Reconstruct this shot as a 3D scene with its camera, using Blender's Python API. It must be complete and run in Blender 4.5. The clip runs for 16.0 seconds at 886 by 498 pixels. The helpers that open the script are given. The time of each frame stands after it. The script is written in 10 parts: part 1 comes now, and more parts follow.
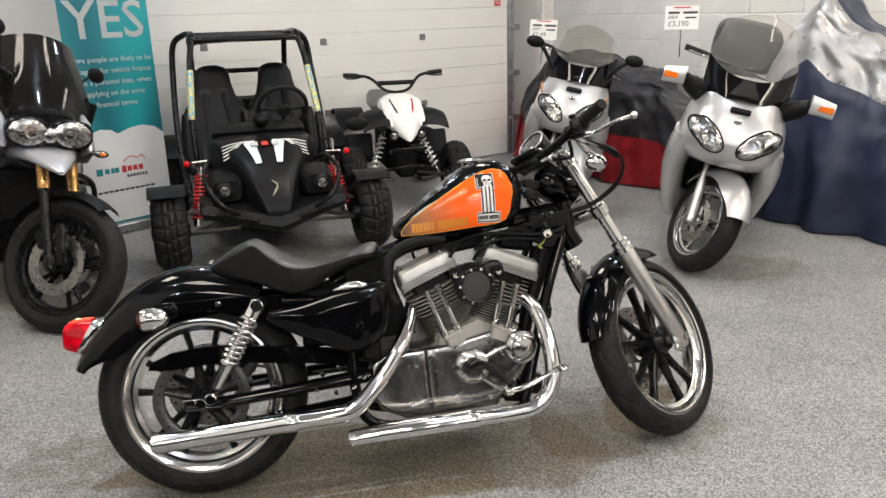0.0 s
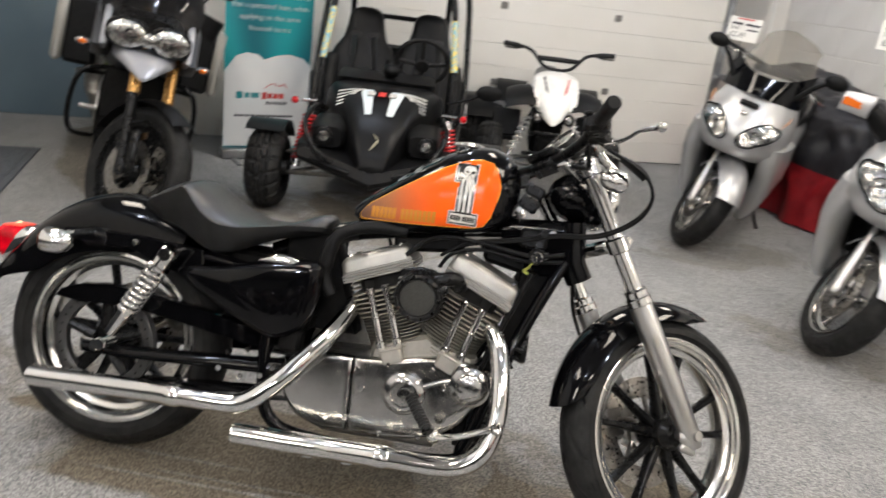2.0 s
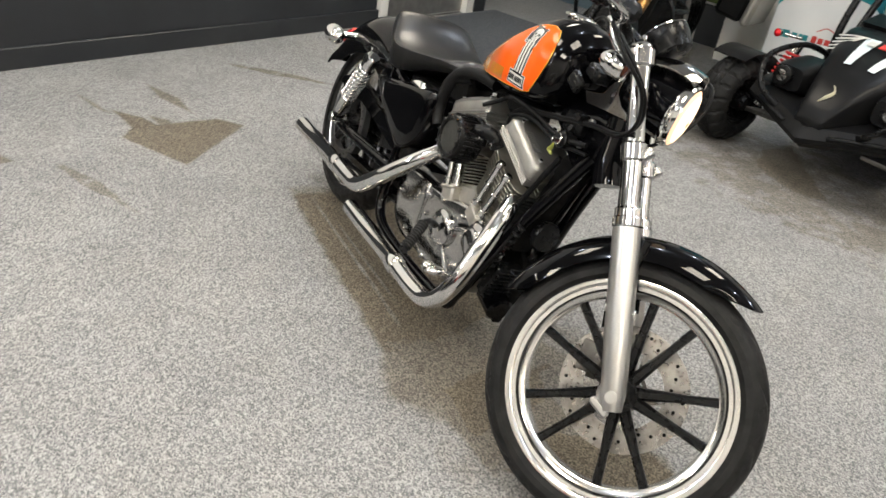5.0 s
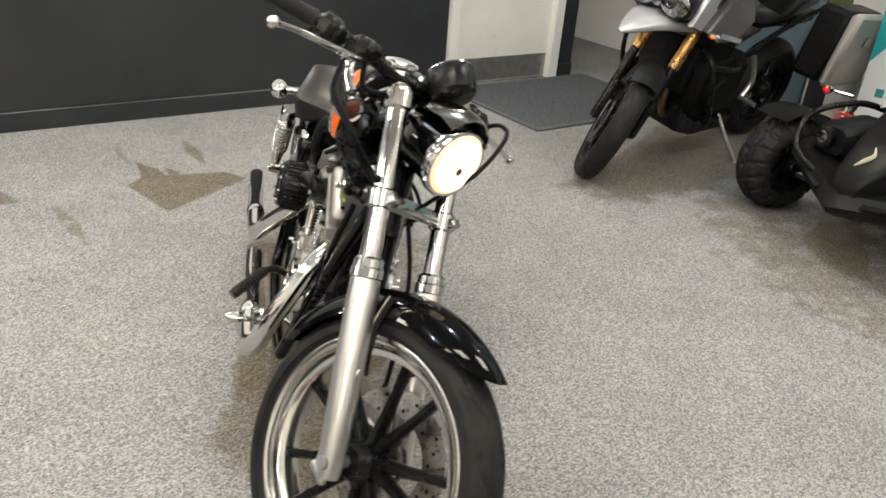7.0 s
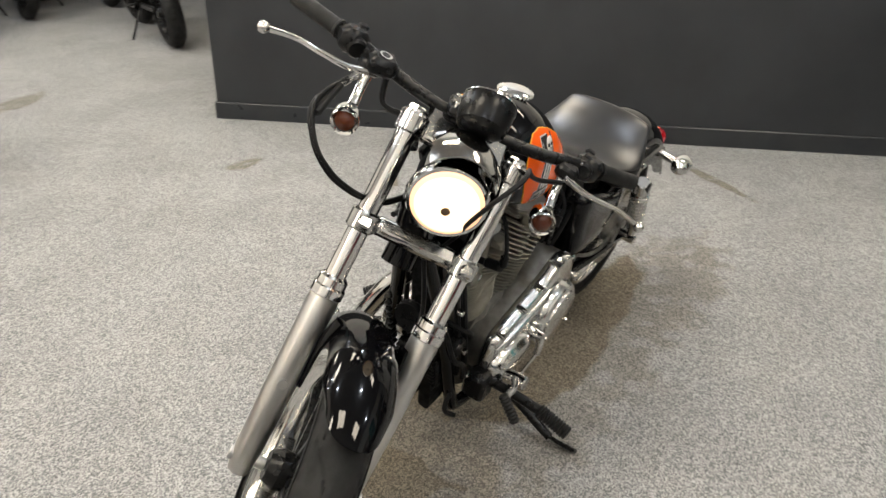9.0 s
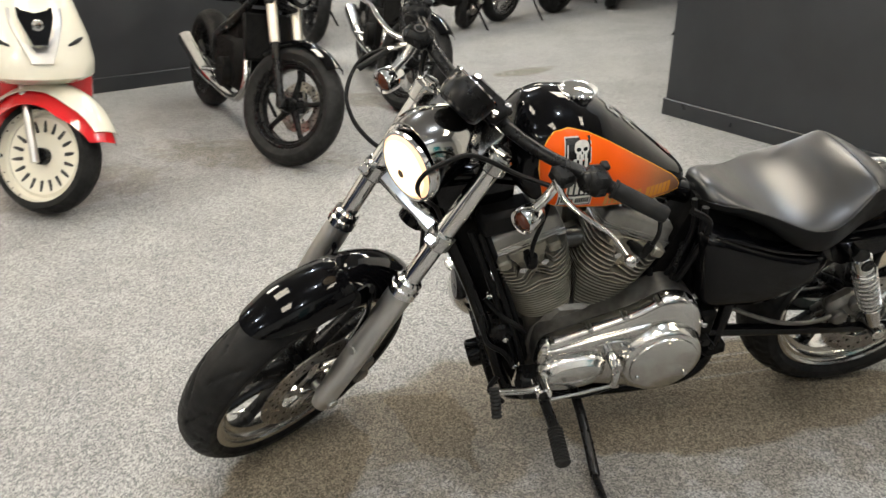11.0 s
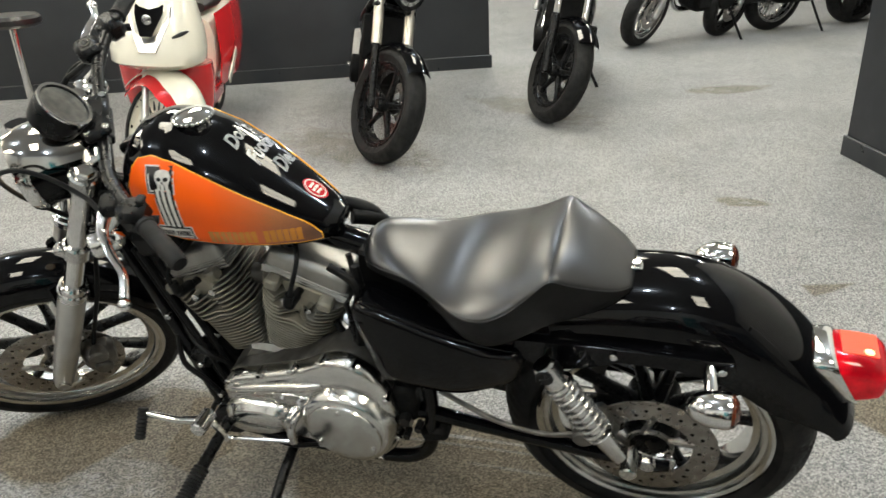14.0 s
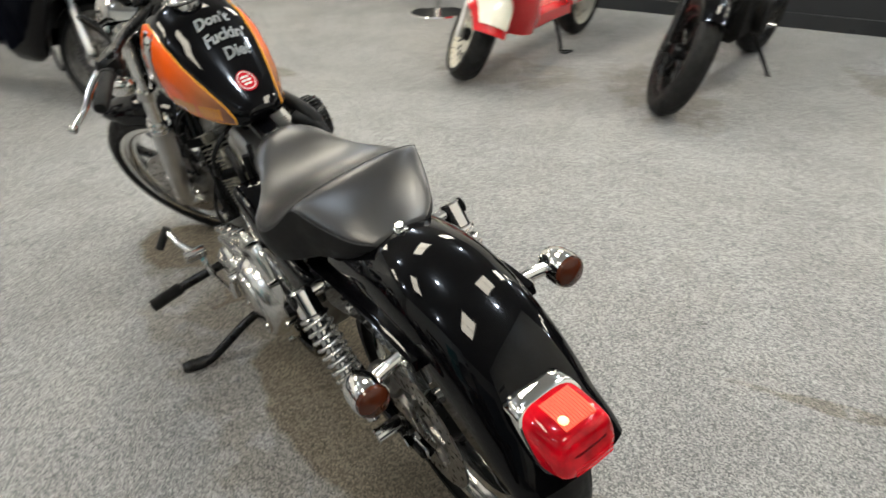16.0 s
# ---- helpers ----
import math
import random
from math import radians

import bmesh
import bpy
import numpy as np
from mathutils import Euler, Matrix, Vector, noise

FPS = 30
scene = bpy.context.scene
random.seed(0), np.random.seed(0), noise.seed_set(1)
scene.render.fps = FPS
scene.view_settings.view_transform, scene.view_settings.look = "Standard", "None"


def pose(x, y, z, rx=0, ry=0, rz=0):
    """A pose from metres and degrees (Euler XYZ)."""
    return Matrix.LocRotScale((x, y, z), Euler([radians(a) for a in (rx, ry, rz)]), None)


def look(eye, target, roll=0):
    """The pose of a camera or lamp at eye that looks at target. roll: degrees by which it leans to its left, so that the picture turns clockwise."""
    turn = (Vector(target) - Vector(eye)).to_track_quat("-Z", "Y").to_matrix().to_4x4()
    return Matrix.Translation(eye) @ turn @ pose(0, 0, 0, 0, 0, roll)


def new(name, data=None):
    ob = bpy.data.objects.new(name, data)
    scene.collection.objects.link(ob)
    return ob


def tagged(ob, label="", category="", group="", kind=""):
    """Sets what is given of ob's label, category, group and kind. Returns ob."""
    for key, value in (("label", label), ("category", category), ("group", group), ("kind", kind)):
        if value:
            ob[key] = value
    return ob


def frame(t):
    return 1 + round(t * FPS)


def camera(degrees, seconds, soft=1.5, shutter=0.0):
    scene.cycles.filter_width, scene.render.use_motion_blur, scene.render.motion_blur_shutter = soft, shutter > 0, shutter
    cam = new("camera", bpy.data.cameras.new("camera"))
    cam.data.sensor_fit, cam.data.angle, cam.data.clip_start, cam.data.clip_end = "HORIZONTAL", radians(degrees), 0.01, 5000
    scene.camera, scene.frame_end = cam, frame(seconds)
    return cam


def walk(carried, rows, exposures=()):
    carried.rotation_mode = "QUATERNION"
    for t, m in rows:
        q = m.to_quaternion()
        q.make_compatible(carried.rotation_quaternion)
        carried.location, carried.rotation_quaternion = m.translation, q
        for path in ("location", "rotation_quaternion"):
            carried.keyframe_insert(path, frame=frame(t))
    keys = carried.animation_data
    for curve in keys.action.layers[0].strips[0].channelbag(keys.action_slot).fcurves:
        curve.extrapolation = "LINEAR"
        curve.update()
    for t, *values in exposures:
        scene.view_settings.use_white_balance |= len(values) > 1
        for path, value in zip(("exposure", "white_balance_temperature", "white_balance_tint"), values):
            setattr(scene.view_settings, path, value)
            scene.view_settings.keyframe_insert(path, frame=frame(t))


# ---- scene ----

# ---------------------------------------------------------------- camera and walk
cam = camera(59.8, 16.0, soft=1.5, shutter=0.3)
PATH = [
    (0, (0.56, -2.107, 1.385), (0.704, -0.204, 0.789), -1.5),
    (0.5, (0.726, -2.03, 1.38), (0.788, -0.12, 0.789), -1.0),
    (1, (0.913, -1.882, 1.404), (0.845, 0.03, 0.821), -0.3),
    (1.5, (1.061, -1.726, 1.354), (0.949, 0.184, 0.775), 3.1),
    (2, (1.216, -1.603, 1.325), (0.811, 0.237, 0.654), 7.3),
    (2.5, (1.388, -1.476, 1.307), (0.582, 0.157, 0.482), 8.8),
    (3, (1.647, -1.36, 1.34), (0.68, 0.127, 0.416), 9.1),
    (3.5, (1.828, -1.24, 1.316), (0.701, 0.123, 0.383), 8.9),
    (4, (2.055, -1.02, 1.308), (0.726, 0.148, 0.375), 8.2),
    (4.2, (2.169, -0.955, 1.301), (0.763, 0.115, 0.363), 8.4),
    (6.3, (2.647, -0.183, 1.342), (0.933, 0.124, 0.36), 7.6),
    (6.5, (2.633, -0.088, 1.343), (0.897, 0.187, 0.389), 6.6),
    (7, (2.623, 0.204, 1.334), (0.843, 0.422, 0.449), 4.9),
    (7.5, (2.581, 0.448, 1.324), (0.771, 0.533, 0.477), 3.6),
    (8, (2.484, 0.716, 1.308), (0.699, 0.399, 0.464), 2.1),
    (8.5, (2.369, 0.976, 1.326), (0.747, 0.193, 0.457), 0.9),
    (9, (2.154, 1.183, 1.319), (0.761, 0.039, 0.452), 0.4),
    (9.5, (1.948, 1.325, 1.29), (0.749, -0.044, 0.46), -0.2),
    (9.7, (1.861, 1.412, 1.283), (0.78, -0.062, 0.471), -0.4),
    (11.8, (0.832, 1.837, 1.294), (1.011, 0.044, 0.426), -0.7),
    (12, (0.746, 1.796, 1.287), (0.937, 0.005, 0.417), -0.8),
    (12.5, (0.538, 1.724, 1.274), (0.76, -0.065, 0.406), -1.2),
    (13, (0.3, 1.659, 1.277), (0.672, -0.106, 0.413), -1.9),
    (13.5, (0.103, 1.542, 1.28), (0.685, -0.169, 0.424), -2.7),
    (14, (-0.157, 1.39, 1.28), (0.587, -0.264, 0.437), -2.7),
    (14.5, (-0.344, 1.224, 1.252), (0.517, -0.37, 0.406), -2.8),
    (15, (-0.561, 1.032, 1.25), (0.437, -0.472, 0.39), -2.6),
    (15.5, (-0.808, 0.858, 1.249), (0.465, -0.398, 0.353), -1.8),
    (16, (-1.005, 0.598, 1.248), (0.555, -0.201, 0.285), -1.1),
]
walk(cam, [(t, look(eye, target, roll)) for t, eye, target, roll in PATH],
     exposures=[(0.0, -0.17, 6000, 12), (1.5, -0.15, 6000, 12), (3.5, -0.03, 6000, 11), (6.3, 0.05, 6150, 8), (9.7, 0.03, 6250, 9), (11.8, 0.06, 6100, 7), (14.0, 0.0, 6000, 4), (16.0, -0.12, 6000, 6)])

# ---------------------------------------------------------------- light
sky = bpy.data.worlds.new("dim_surroundings")
scene.world = sky
sky.use_nodes = True
sky.node_tree.nodes["Background"].inputs["Color"].default_value = (0.9, 0.92, 1.0, 1)
sky.node_tree.nodes["Background"].inputs["Strength"].default_value = 0.05


def panel_lamp(a, b, sx, sy, watts, colour):
    """The light of one ceiling panel, in the room's own directions."""
    d = bpy.data.lights.new("panel_light", "AREA")
    d.shape, d.size, d.size_y, d.energy, d.color = "RECTANGLE", sx, sy, watts, colour
    ob = new("panel_light", d)
    ob.matrix_basis = pose(0, 0, 0, 0, 0, 29.7) @ pose(a, b, 2.96)
    return ob


PANELS = [(-0.6, -0.9), (1.8, -0.9), (4.2, -0.9), (-0.6, 1.5), (1.8, 1.5), (4.2, 1.5), (-0.6, -3.3), (1.8, -3.3), (-0.6, -5.9), (-3.2, -5.9), (1.8, -5.9), (-0.6, -8.5), (4.6, -3.3), (-3.2, -8.5), (-3.2, -3.6), (1.8, -8.5)]
for pa, pb in PANELS:
    panel_lamp(pa, pb, 0.46, 0.92, 47 if pb < -3 else 30, (1.0, 0.90, 0.76))
# unseen spots in assumed places; the first is added to brighten the west floor
SPOTS = [(-1.1, -0.4), (0.6, -2.1), (3.0, 0.3), (0.6, 0.6), (-1.0, -4.5), (3.0, -2.6), (0.9, 2.7), (-1.6, -7.2), (3.4, 2.4), (0.9, -6.6), (-3.4, -4.6)]
for pa, pb in SPOTS:
    d = bpy.data.lights.new("spot_light", "POINT")
    d.energy, d.color, d.shadow_soft_size = 42.5 if pb < -4 else 25, (0.92, 0.98, 1.08), 0.05
    ob = new("spot_light", d)
    ob.matrix_basis = pose(0, 0, 0, 0, 0, 29.7) @ pose(pa, pb, 2.90)

# ---------------------------------------------------------------- materials
def surf(name, col, col2=None, scale=8.0, rough=0.5, rvar=0.0, metal=0.0, bump=0.0, bscale=200.0, coat=0.0,
         spec=0.5, emit=0.0, fac=(0.35, 0.65), alpha=1.0, trans=0.0, ior=1.45):
    """A procedural surface: two tones by a coarse noise, uneven gloss, and a fine relief, in metres."""
    m = bpy.data.materials.new(name)
    m.use_nodes = True
    nt = m.node_tree
    b = nt.nodes["Principled BSDF"]
    b.inputs["Base Color"].default_value = (*col, 1)
    b.inputs["Roughness"].default_value = rough
    b.inputs["Metallic"].default_value = metal
    b.inputs["Coat Weight"].default_value = coat
    b.inputs["Coat Roughness"].default_value = 0.04
    b.inputs["Specular IOR Level"].default_value = spec
    b.inputs["IOR"].default_value = ior
    b.inputs["Transmission Weight"].default_value = trans
    tc = nt.nodes.new("ShaderNodeTexCoord")
    if col2 is not None or rvar:
        n = nt.nodes.new("ShaderNodeTexNoise")
        n.inputs["Scale"].default_value = scale
        n.inputs["Detail"].default_value = 6
        nt.links.new(tc.outputs["Object"], n.inputs["Vector"])
        if col2 is not None:
            r = nt.nodes.new("ShaderNodeMapRange")
            r.inputs["From Min"].default_value, r.inputs["From Max"].default_value = fac
            nt.links.new(n.outputs["Fac"], r.inputs["Value"])
            mx = nt.nodes.new("ShaderNodeMix")
            mx.data_type = "RGBA"
            mx.inputs["A"].default_value, mx.inputs["B"].default_value = (*col, 1), (*col2, 1)
            nt.links.new(r.outputs["Result"], mx.inputs["Factor"])
            nt.links.new(mx.outputs["Result"], b.inputs["Base Color"])
        if rvar:
            n2 = nt.nodes.new("ShaderNodeTexNoise")
            n2.inputs["Scale"].default_value = scale * 2.3
            n2.inputs["Detail"].default_value = 5
            nt.links.new(tc.outputs["Object"], n2.inputs["Vector"])
            q = nt.nodes.new("ShaderNodeMapRange")
            q.inputs["From Min"].default_value, q.inputs["From Max"].default_value = 0.3, 0.7
            q.inputs["To Min"].default_value, q.inputs["To Max"].default_value = max(0.02, rough - rvar), rough + rvar
            nt.links.new(n2.outputs["Fac"], q.inputs["Value"])
            nt.links.new(q.outputs["Result"], b.inputs["Roughness"])
    if bump:
        n3 = nt.nodes.new("ShaderNodeTexNoise")
        n3.inputs["Scale"].default_value = bscale
        n3.inputs["Detail"].default_value = 4
        nt.links.new(tc.outputs["Object"], n3.inputs["Vector"])
        bp = nt.nodes.new("ShaderNodeBump")
        bp.inputs["Strength"].default_value = bump
        bp.inputs["Distance"].default_value = 0.002
        nt.links.new(n3.outputs["Fac"], bp.inputs["Height"])
        nt.links.new(bp.outputs["Normal"], b.inputs["Normal"])
    if emit:
        b.inputs["Emission Color"].default_value = (*col, 1)
        b.inputs["Emission Strength"].default_value = emit
    if alpha < 1:
        b.inputs["Alpha"].default_value = alpha
    return m


def node(nt, kind, **values):
    n = nt.nodes.new(kind)
    for k, v in values.items():
        n.inputs[k].default_value = v
    return n


def carpet_material():
    """Flecked grey loop carpet with worn, brownish stains of their own shapes, and shade painted under the motorcycle.
    """
    m = bpy.data.materials.new("carpet")
    m.use_nodes = True
    nt = m.node_tree
    ln = nt.links.new
    b = nt.nodes["Principled BSDF"]
    b.inputs["Roughness"].default_value = 0.92
    b.inputs["Specular IOR Level"].default_value = 0.15
    geo = nt.nodes.new("ShaderNodeNewGeometry")
    tuft = node(nt, "ShaderNodeTexVoronoi", Scale=260.0)
    ln(geo.outputs["Position"], tuft.inputs["Vector"])
    grey = nt.nodes.new("ShaderNodeSeparateColor")
    ln(tuft.outputs["Color"], grey.inputs["Color"])
    clump = node(nt, "ShaderNodeTexNoise", Scale=96.0, Detail=6.0, Roughness=0.78)
    ln(geo.outputs["Position"], clump.inputs["Vector"])
    fleck = nt.nodes.new("ShaderNodeMix")
    fleck.inputs["Factor"].default_value = 0.56
    ln(grey.outputs["Red"], fleck.inputs["A"])
    ln(clump.outputs["Fac"], fleck.inputs["B"])
    ramp = nt.nodes.new("ShaderNodeValToRGB")
    el = ramp.color_ramp.elements
    el[0].position, el[0].color = 0.29, (0.112, 0.114, 0.117, 1)
    el[1].position, el[1].color = 0.71, (0.390, 0.386, 0.379, 1)
    mid = el.new(0.5)
    mid.color = (0.233, 0.2325, 0.2325, 1)
    ln(fleck.outputs["Result"], ramp.inputs["Fac"])
    cloud = node(nt, "ShaderNodeTexNoise", Scale=2.2, Detail=9.0, Roughness=0.72)
    ln(geo.outputs["Position"], cloud.inputs["Vector"])
    cr = node(nt, "ShaderNodeMapRange", **{"From Min": 0.3, "From Max": 0.72, "To Min": 0.82, "To Max": 1.12})
    ln(cloud.outputs["Fac"], cr.inputs["Value"])
    tone = nt.nodes.new("ShaderNodeVectorMath")
    tone.operation = "SCALE"
    ln(ramp.outputs["Color"], tone.inputs[0])
    ln(cr.outputs["Result"], tone.inputs["Scale"])
    # stains, and shade painted under the motorcycle: distorted ellipses (x, y, half length, half width, turn, strength)
    warp = node(nt, "ShaderNodeTexNoise", Scale=7.0, Detail=4.0)
    ln(geo.outputs["Position"], warp.inputs["Vector"])
    total = None
    edge = node(nt, "ShaderNodeTexNoise", Scale=16.0, Detail=3.0)
    ln(geo.outputs["Position"], edge.inputs["Vector"])

    def strip(x, y, rx, ry, turn, k):
        """A straight-edged patch: 0 outside, k inside."""
        mp = nt.nodes.new("ShaderNodeMapping")
        mp.vector_type = "TEXTURE"
        mp.inputs["Location"].default_value = (x, y, 0)
        mp.inputs["Rotation"].default_value = (0, 0, radians(turn))
        ln(geo.outputs["Position"], mp.inputs["Vector"])
        ab = nt.nodes.new("ShaderNodeVectorMath")
        ab.operation = "ABSOLUTE"
        ln(mp.outputs["Vector"], ab.inputs[0])
        sp = nt.nodes.new("ShaderNodeSeparateXYZ")
        ln(ab.outputs["Vector"], sp.inputs[0])
        got = []
        for axis, half, soft in (("X", rx, 0.10), ("Y", ry, min(0.025, ry * 0.6))):
            wob = nt.nodes.new("ShaderNodeMath")
            wob.operation = "MULTIPLY_ADD"
            wob.inputs[1].default_value = soft * 1.6
            ln(edge.outputs["Fac"], wob.inputs[0])
            ln(sp.outputs[axis], wob.inputs[2])
            mr = node(nt, "ShaderNodeMapRange", **{"From Min": half + soft * 1.3, "From Max": half + soft * 0.3})
            ln(wob.outputs["Value"], mr.inputs["Value"])
            got.append(mr.outputs["Result"])
        mu = nt.nodes.new("ShaderNodeMath")
        mu.operation = "MULTIPLY"
        ln(got[0], mu.inputs[0])
        ln(got[1], mu.inputs[1])
        mk = nt.nodes.new("ShaderNodeMath")
        mk.operation = "MULTIPLY"
        mk.inputs[1].default_value = k
        ln(mu.outputs["Value"], mk.inputs[0])
        return mk.outputs["Value"]

    def spill(k, rag, corners):
        """A patch between straight edges: k inside, 0 outside."""
        got = None
        for (x0, y0), (x1, y1) in zip(corners, corners[1:] + corners[:1]):
            d = math.hypot(x1 - x0, y1 - y0)
            nx, ny = -(y1 - y0) / d, (x1 - x0) / d
            dot = nt.nodes.new("ShaderNodeVectorMath")
            dot.operation = "DOT_PRODUCT"
            dot.inputs[1].default_value = (nx, ny, 0)
            ln(geo.outputs["Position"], dot.inputs[0])
            off = nt.nodes.new("ShaderNodeMath")
            off.inputs[1].default_value = nx * x0 + ny * y0
            off.operation = "SUBTRACT"
            ln(dot.outputs["Value"], off.inputs[0])
            got = off.outputs["Value"] if got is None else join(got, off.outputs["Value"], "MINIMUM")
        rough_ = nt.nodes.new("ShaderNodeMath")
        rough_.operation = "MULTIPLY_ADD"
        rough_.inputs[1].default_value = rag
        ln((edge if rag < 0.05 else warp).outputs["Fac"], rough_.inputs[0])
        ln(got, rough_.inputs[2])
        mr = node(nt, "ShaderNodeMapRange", **{"From Min": 0.5 * rag - 0.006 - 0.1 * rag, "From Max": 0.5 * rag + 0.006 + 0.1 * rag, "To Min": 0.0, "To Max": k})
        ln(rough_.outputs["Value"], mr.inputs["Value"])
        return mr.outputs["Result"]

    def join(a, b, operation):
        mt = nt.nodes.new("ShaderNodeMath")
        mt.operation = operation
        ln(a, mt.inputs[0])
        ln(b, mt.inputs[1])
        return mt.outputs["Value"]

    for x, y, rx, ry, turn, k in STAINS_AND_SHADE:
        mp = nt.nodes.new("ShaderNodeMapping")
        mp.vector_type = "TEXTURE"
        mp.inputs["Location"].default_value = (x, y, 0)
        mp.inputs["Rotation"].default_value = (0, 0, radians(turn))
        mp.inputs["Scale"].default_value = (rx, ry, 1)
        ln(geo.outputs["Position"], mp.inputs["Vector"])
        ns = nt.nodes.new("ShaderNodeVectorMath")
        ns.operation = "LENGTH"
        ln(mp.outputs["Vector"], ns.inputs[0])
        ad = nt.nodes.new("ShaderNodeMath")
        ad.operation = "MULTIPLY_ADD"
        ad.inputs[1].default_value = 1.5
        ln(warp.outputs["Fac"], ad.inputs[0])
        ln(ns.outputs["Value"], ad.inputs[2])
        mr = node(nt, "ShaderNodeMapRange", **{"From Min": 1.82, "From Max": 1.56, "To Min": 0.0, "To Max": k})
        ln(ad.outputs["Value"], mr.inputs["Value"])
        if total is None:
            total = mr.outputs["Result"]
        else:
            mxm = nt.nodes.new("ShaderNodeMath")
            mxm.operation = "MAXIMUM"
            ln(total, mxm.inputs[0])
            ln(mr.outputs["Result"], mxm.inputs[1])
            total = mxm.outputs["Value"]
    # paler spots where the carpet has dried
    spot = node(nt, "ShaderNodeTexNoise", Scale=9.0, Detail=5.0, Roughness=0.6)
    ln(geo.outputs["Position"], spot.inputs["Vector"])
    dry = node(nt, "ShaderNodeMapRange", **{"From Min": 0.60, "From Max": 0.52, "To Min": 0.30, "To Max": 1.0})
    ln(spot.outputs["Fac"], dry.inputs["Value"])
    patchy = nt.nodes.new("ShaderNodeMath")
    patchy.operation = "MULTIPLY"
    ln(total, patchy.inputs[0])
    ln(dry.outputs["Result"], patchy.inputs[1])
    total = patchy.outputs["Value"]
    for k, rag, corners in SPILLS_AND_SHADE:
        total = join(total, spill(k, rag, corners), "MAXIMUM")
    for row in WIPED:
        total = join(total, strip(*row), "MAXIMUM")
    for row in STREAKS:
        total = join(total, strip(*row), "SUBTRACT")
    lo = nt.nodes.new("ShaderNodeClamp")
    ln(total, lo.inputs["Value"])
    lo.inputs["Max"].default_value = 1.2
    total = lo.outputs["Result"]
    # brown of the stains, deep enough to carry the motorcycle's shade as well
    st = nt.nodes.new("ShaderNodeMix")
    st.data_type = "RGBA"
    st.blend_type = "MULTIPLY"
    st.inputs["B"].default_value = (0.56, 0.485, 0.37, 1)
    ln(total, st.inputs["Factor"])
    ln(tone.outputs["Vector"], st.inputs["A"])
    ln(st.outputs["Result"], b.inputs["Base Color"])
    bp = node(nt, "ShaderNodeBump", Strength=0.22, Distance=0.003)
    ln(clump.outputs["Fac"], bp.inputs["Height"])
    ln(bp.outputs["Normal"], b.inputs["Normal"])
    return m


STAINS_AND_SHADE = [
    # first four: damp under the motorcycle, with its cast shade painted in
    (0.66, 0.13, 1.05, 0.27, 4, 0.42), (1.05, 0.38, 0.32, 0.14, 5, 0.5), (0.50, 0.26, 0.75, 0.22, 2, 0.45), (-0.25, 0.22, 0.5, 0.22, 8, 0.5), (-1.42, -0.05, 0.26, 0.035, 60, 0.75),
    (-0.16, -0.89, 0.22, 0.028, 35, 0.6),
    (0.15, -4.02, 0.26, 0.11, 30, 0.6), (-0.06, -1.96, 0.12, 0.06, 10, 0.7), (1.95, -2.2, 0.55, 0.24, -20, 0.5),
    (1.25, -3.25, 0.50, 0.18, -25, 0.45), (2.75, -1.75, 0.5, 0.28, 20, 0.4), (-1.05, 1.80, 0.62, 0.28, 120, 0.65),
    (0.0, 2.25, 0.85, 0.50, 15, 0.6), (1.9, 2.9, 0.5, 0.25, 30, 0.4), (2.35, 1.75, 0.5, 0.22, -10, 0.45),
    (3.4, -0.6, 0.2, 0.06, 15, 0.5),
]
# straight-edged wet bands beside the motorcycle, part of its shade painted in, and paler wipe marks in them
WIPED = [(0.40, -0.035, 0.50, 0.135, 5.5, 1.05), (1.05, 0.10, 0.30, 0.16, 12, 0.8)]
STREAKS = [(0.28, -0.105, 0.26, 0.006, 7.5, 0.45), (0.42, -0.055, 0.22, 0.005, 8.5, 0.40), (0.62, -0.060, 0.16, 0.007, 6, 0.35), (0.20, -0.020, 0.20, 0.005, 7, 0.35)]
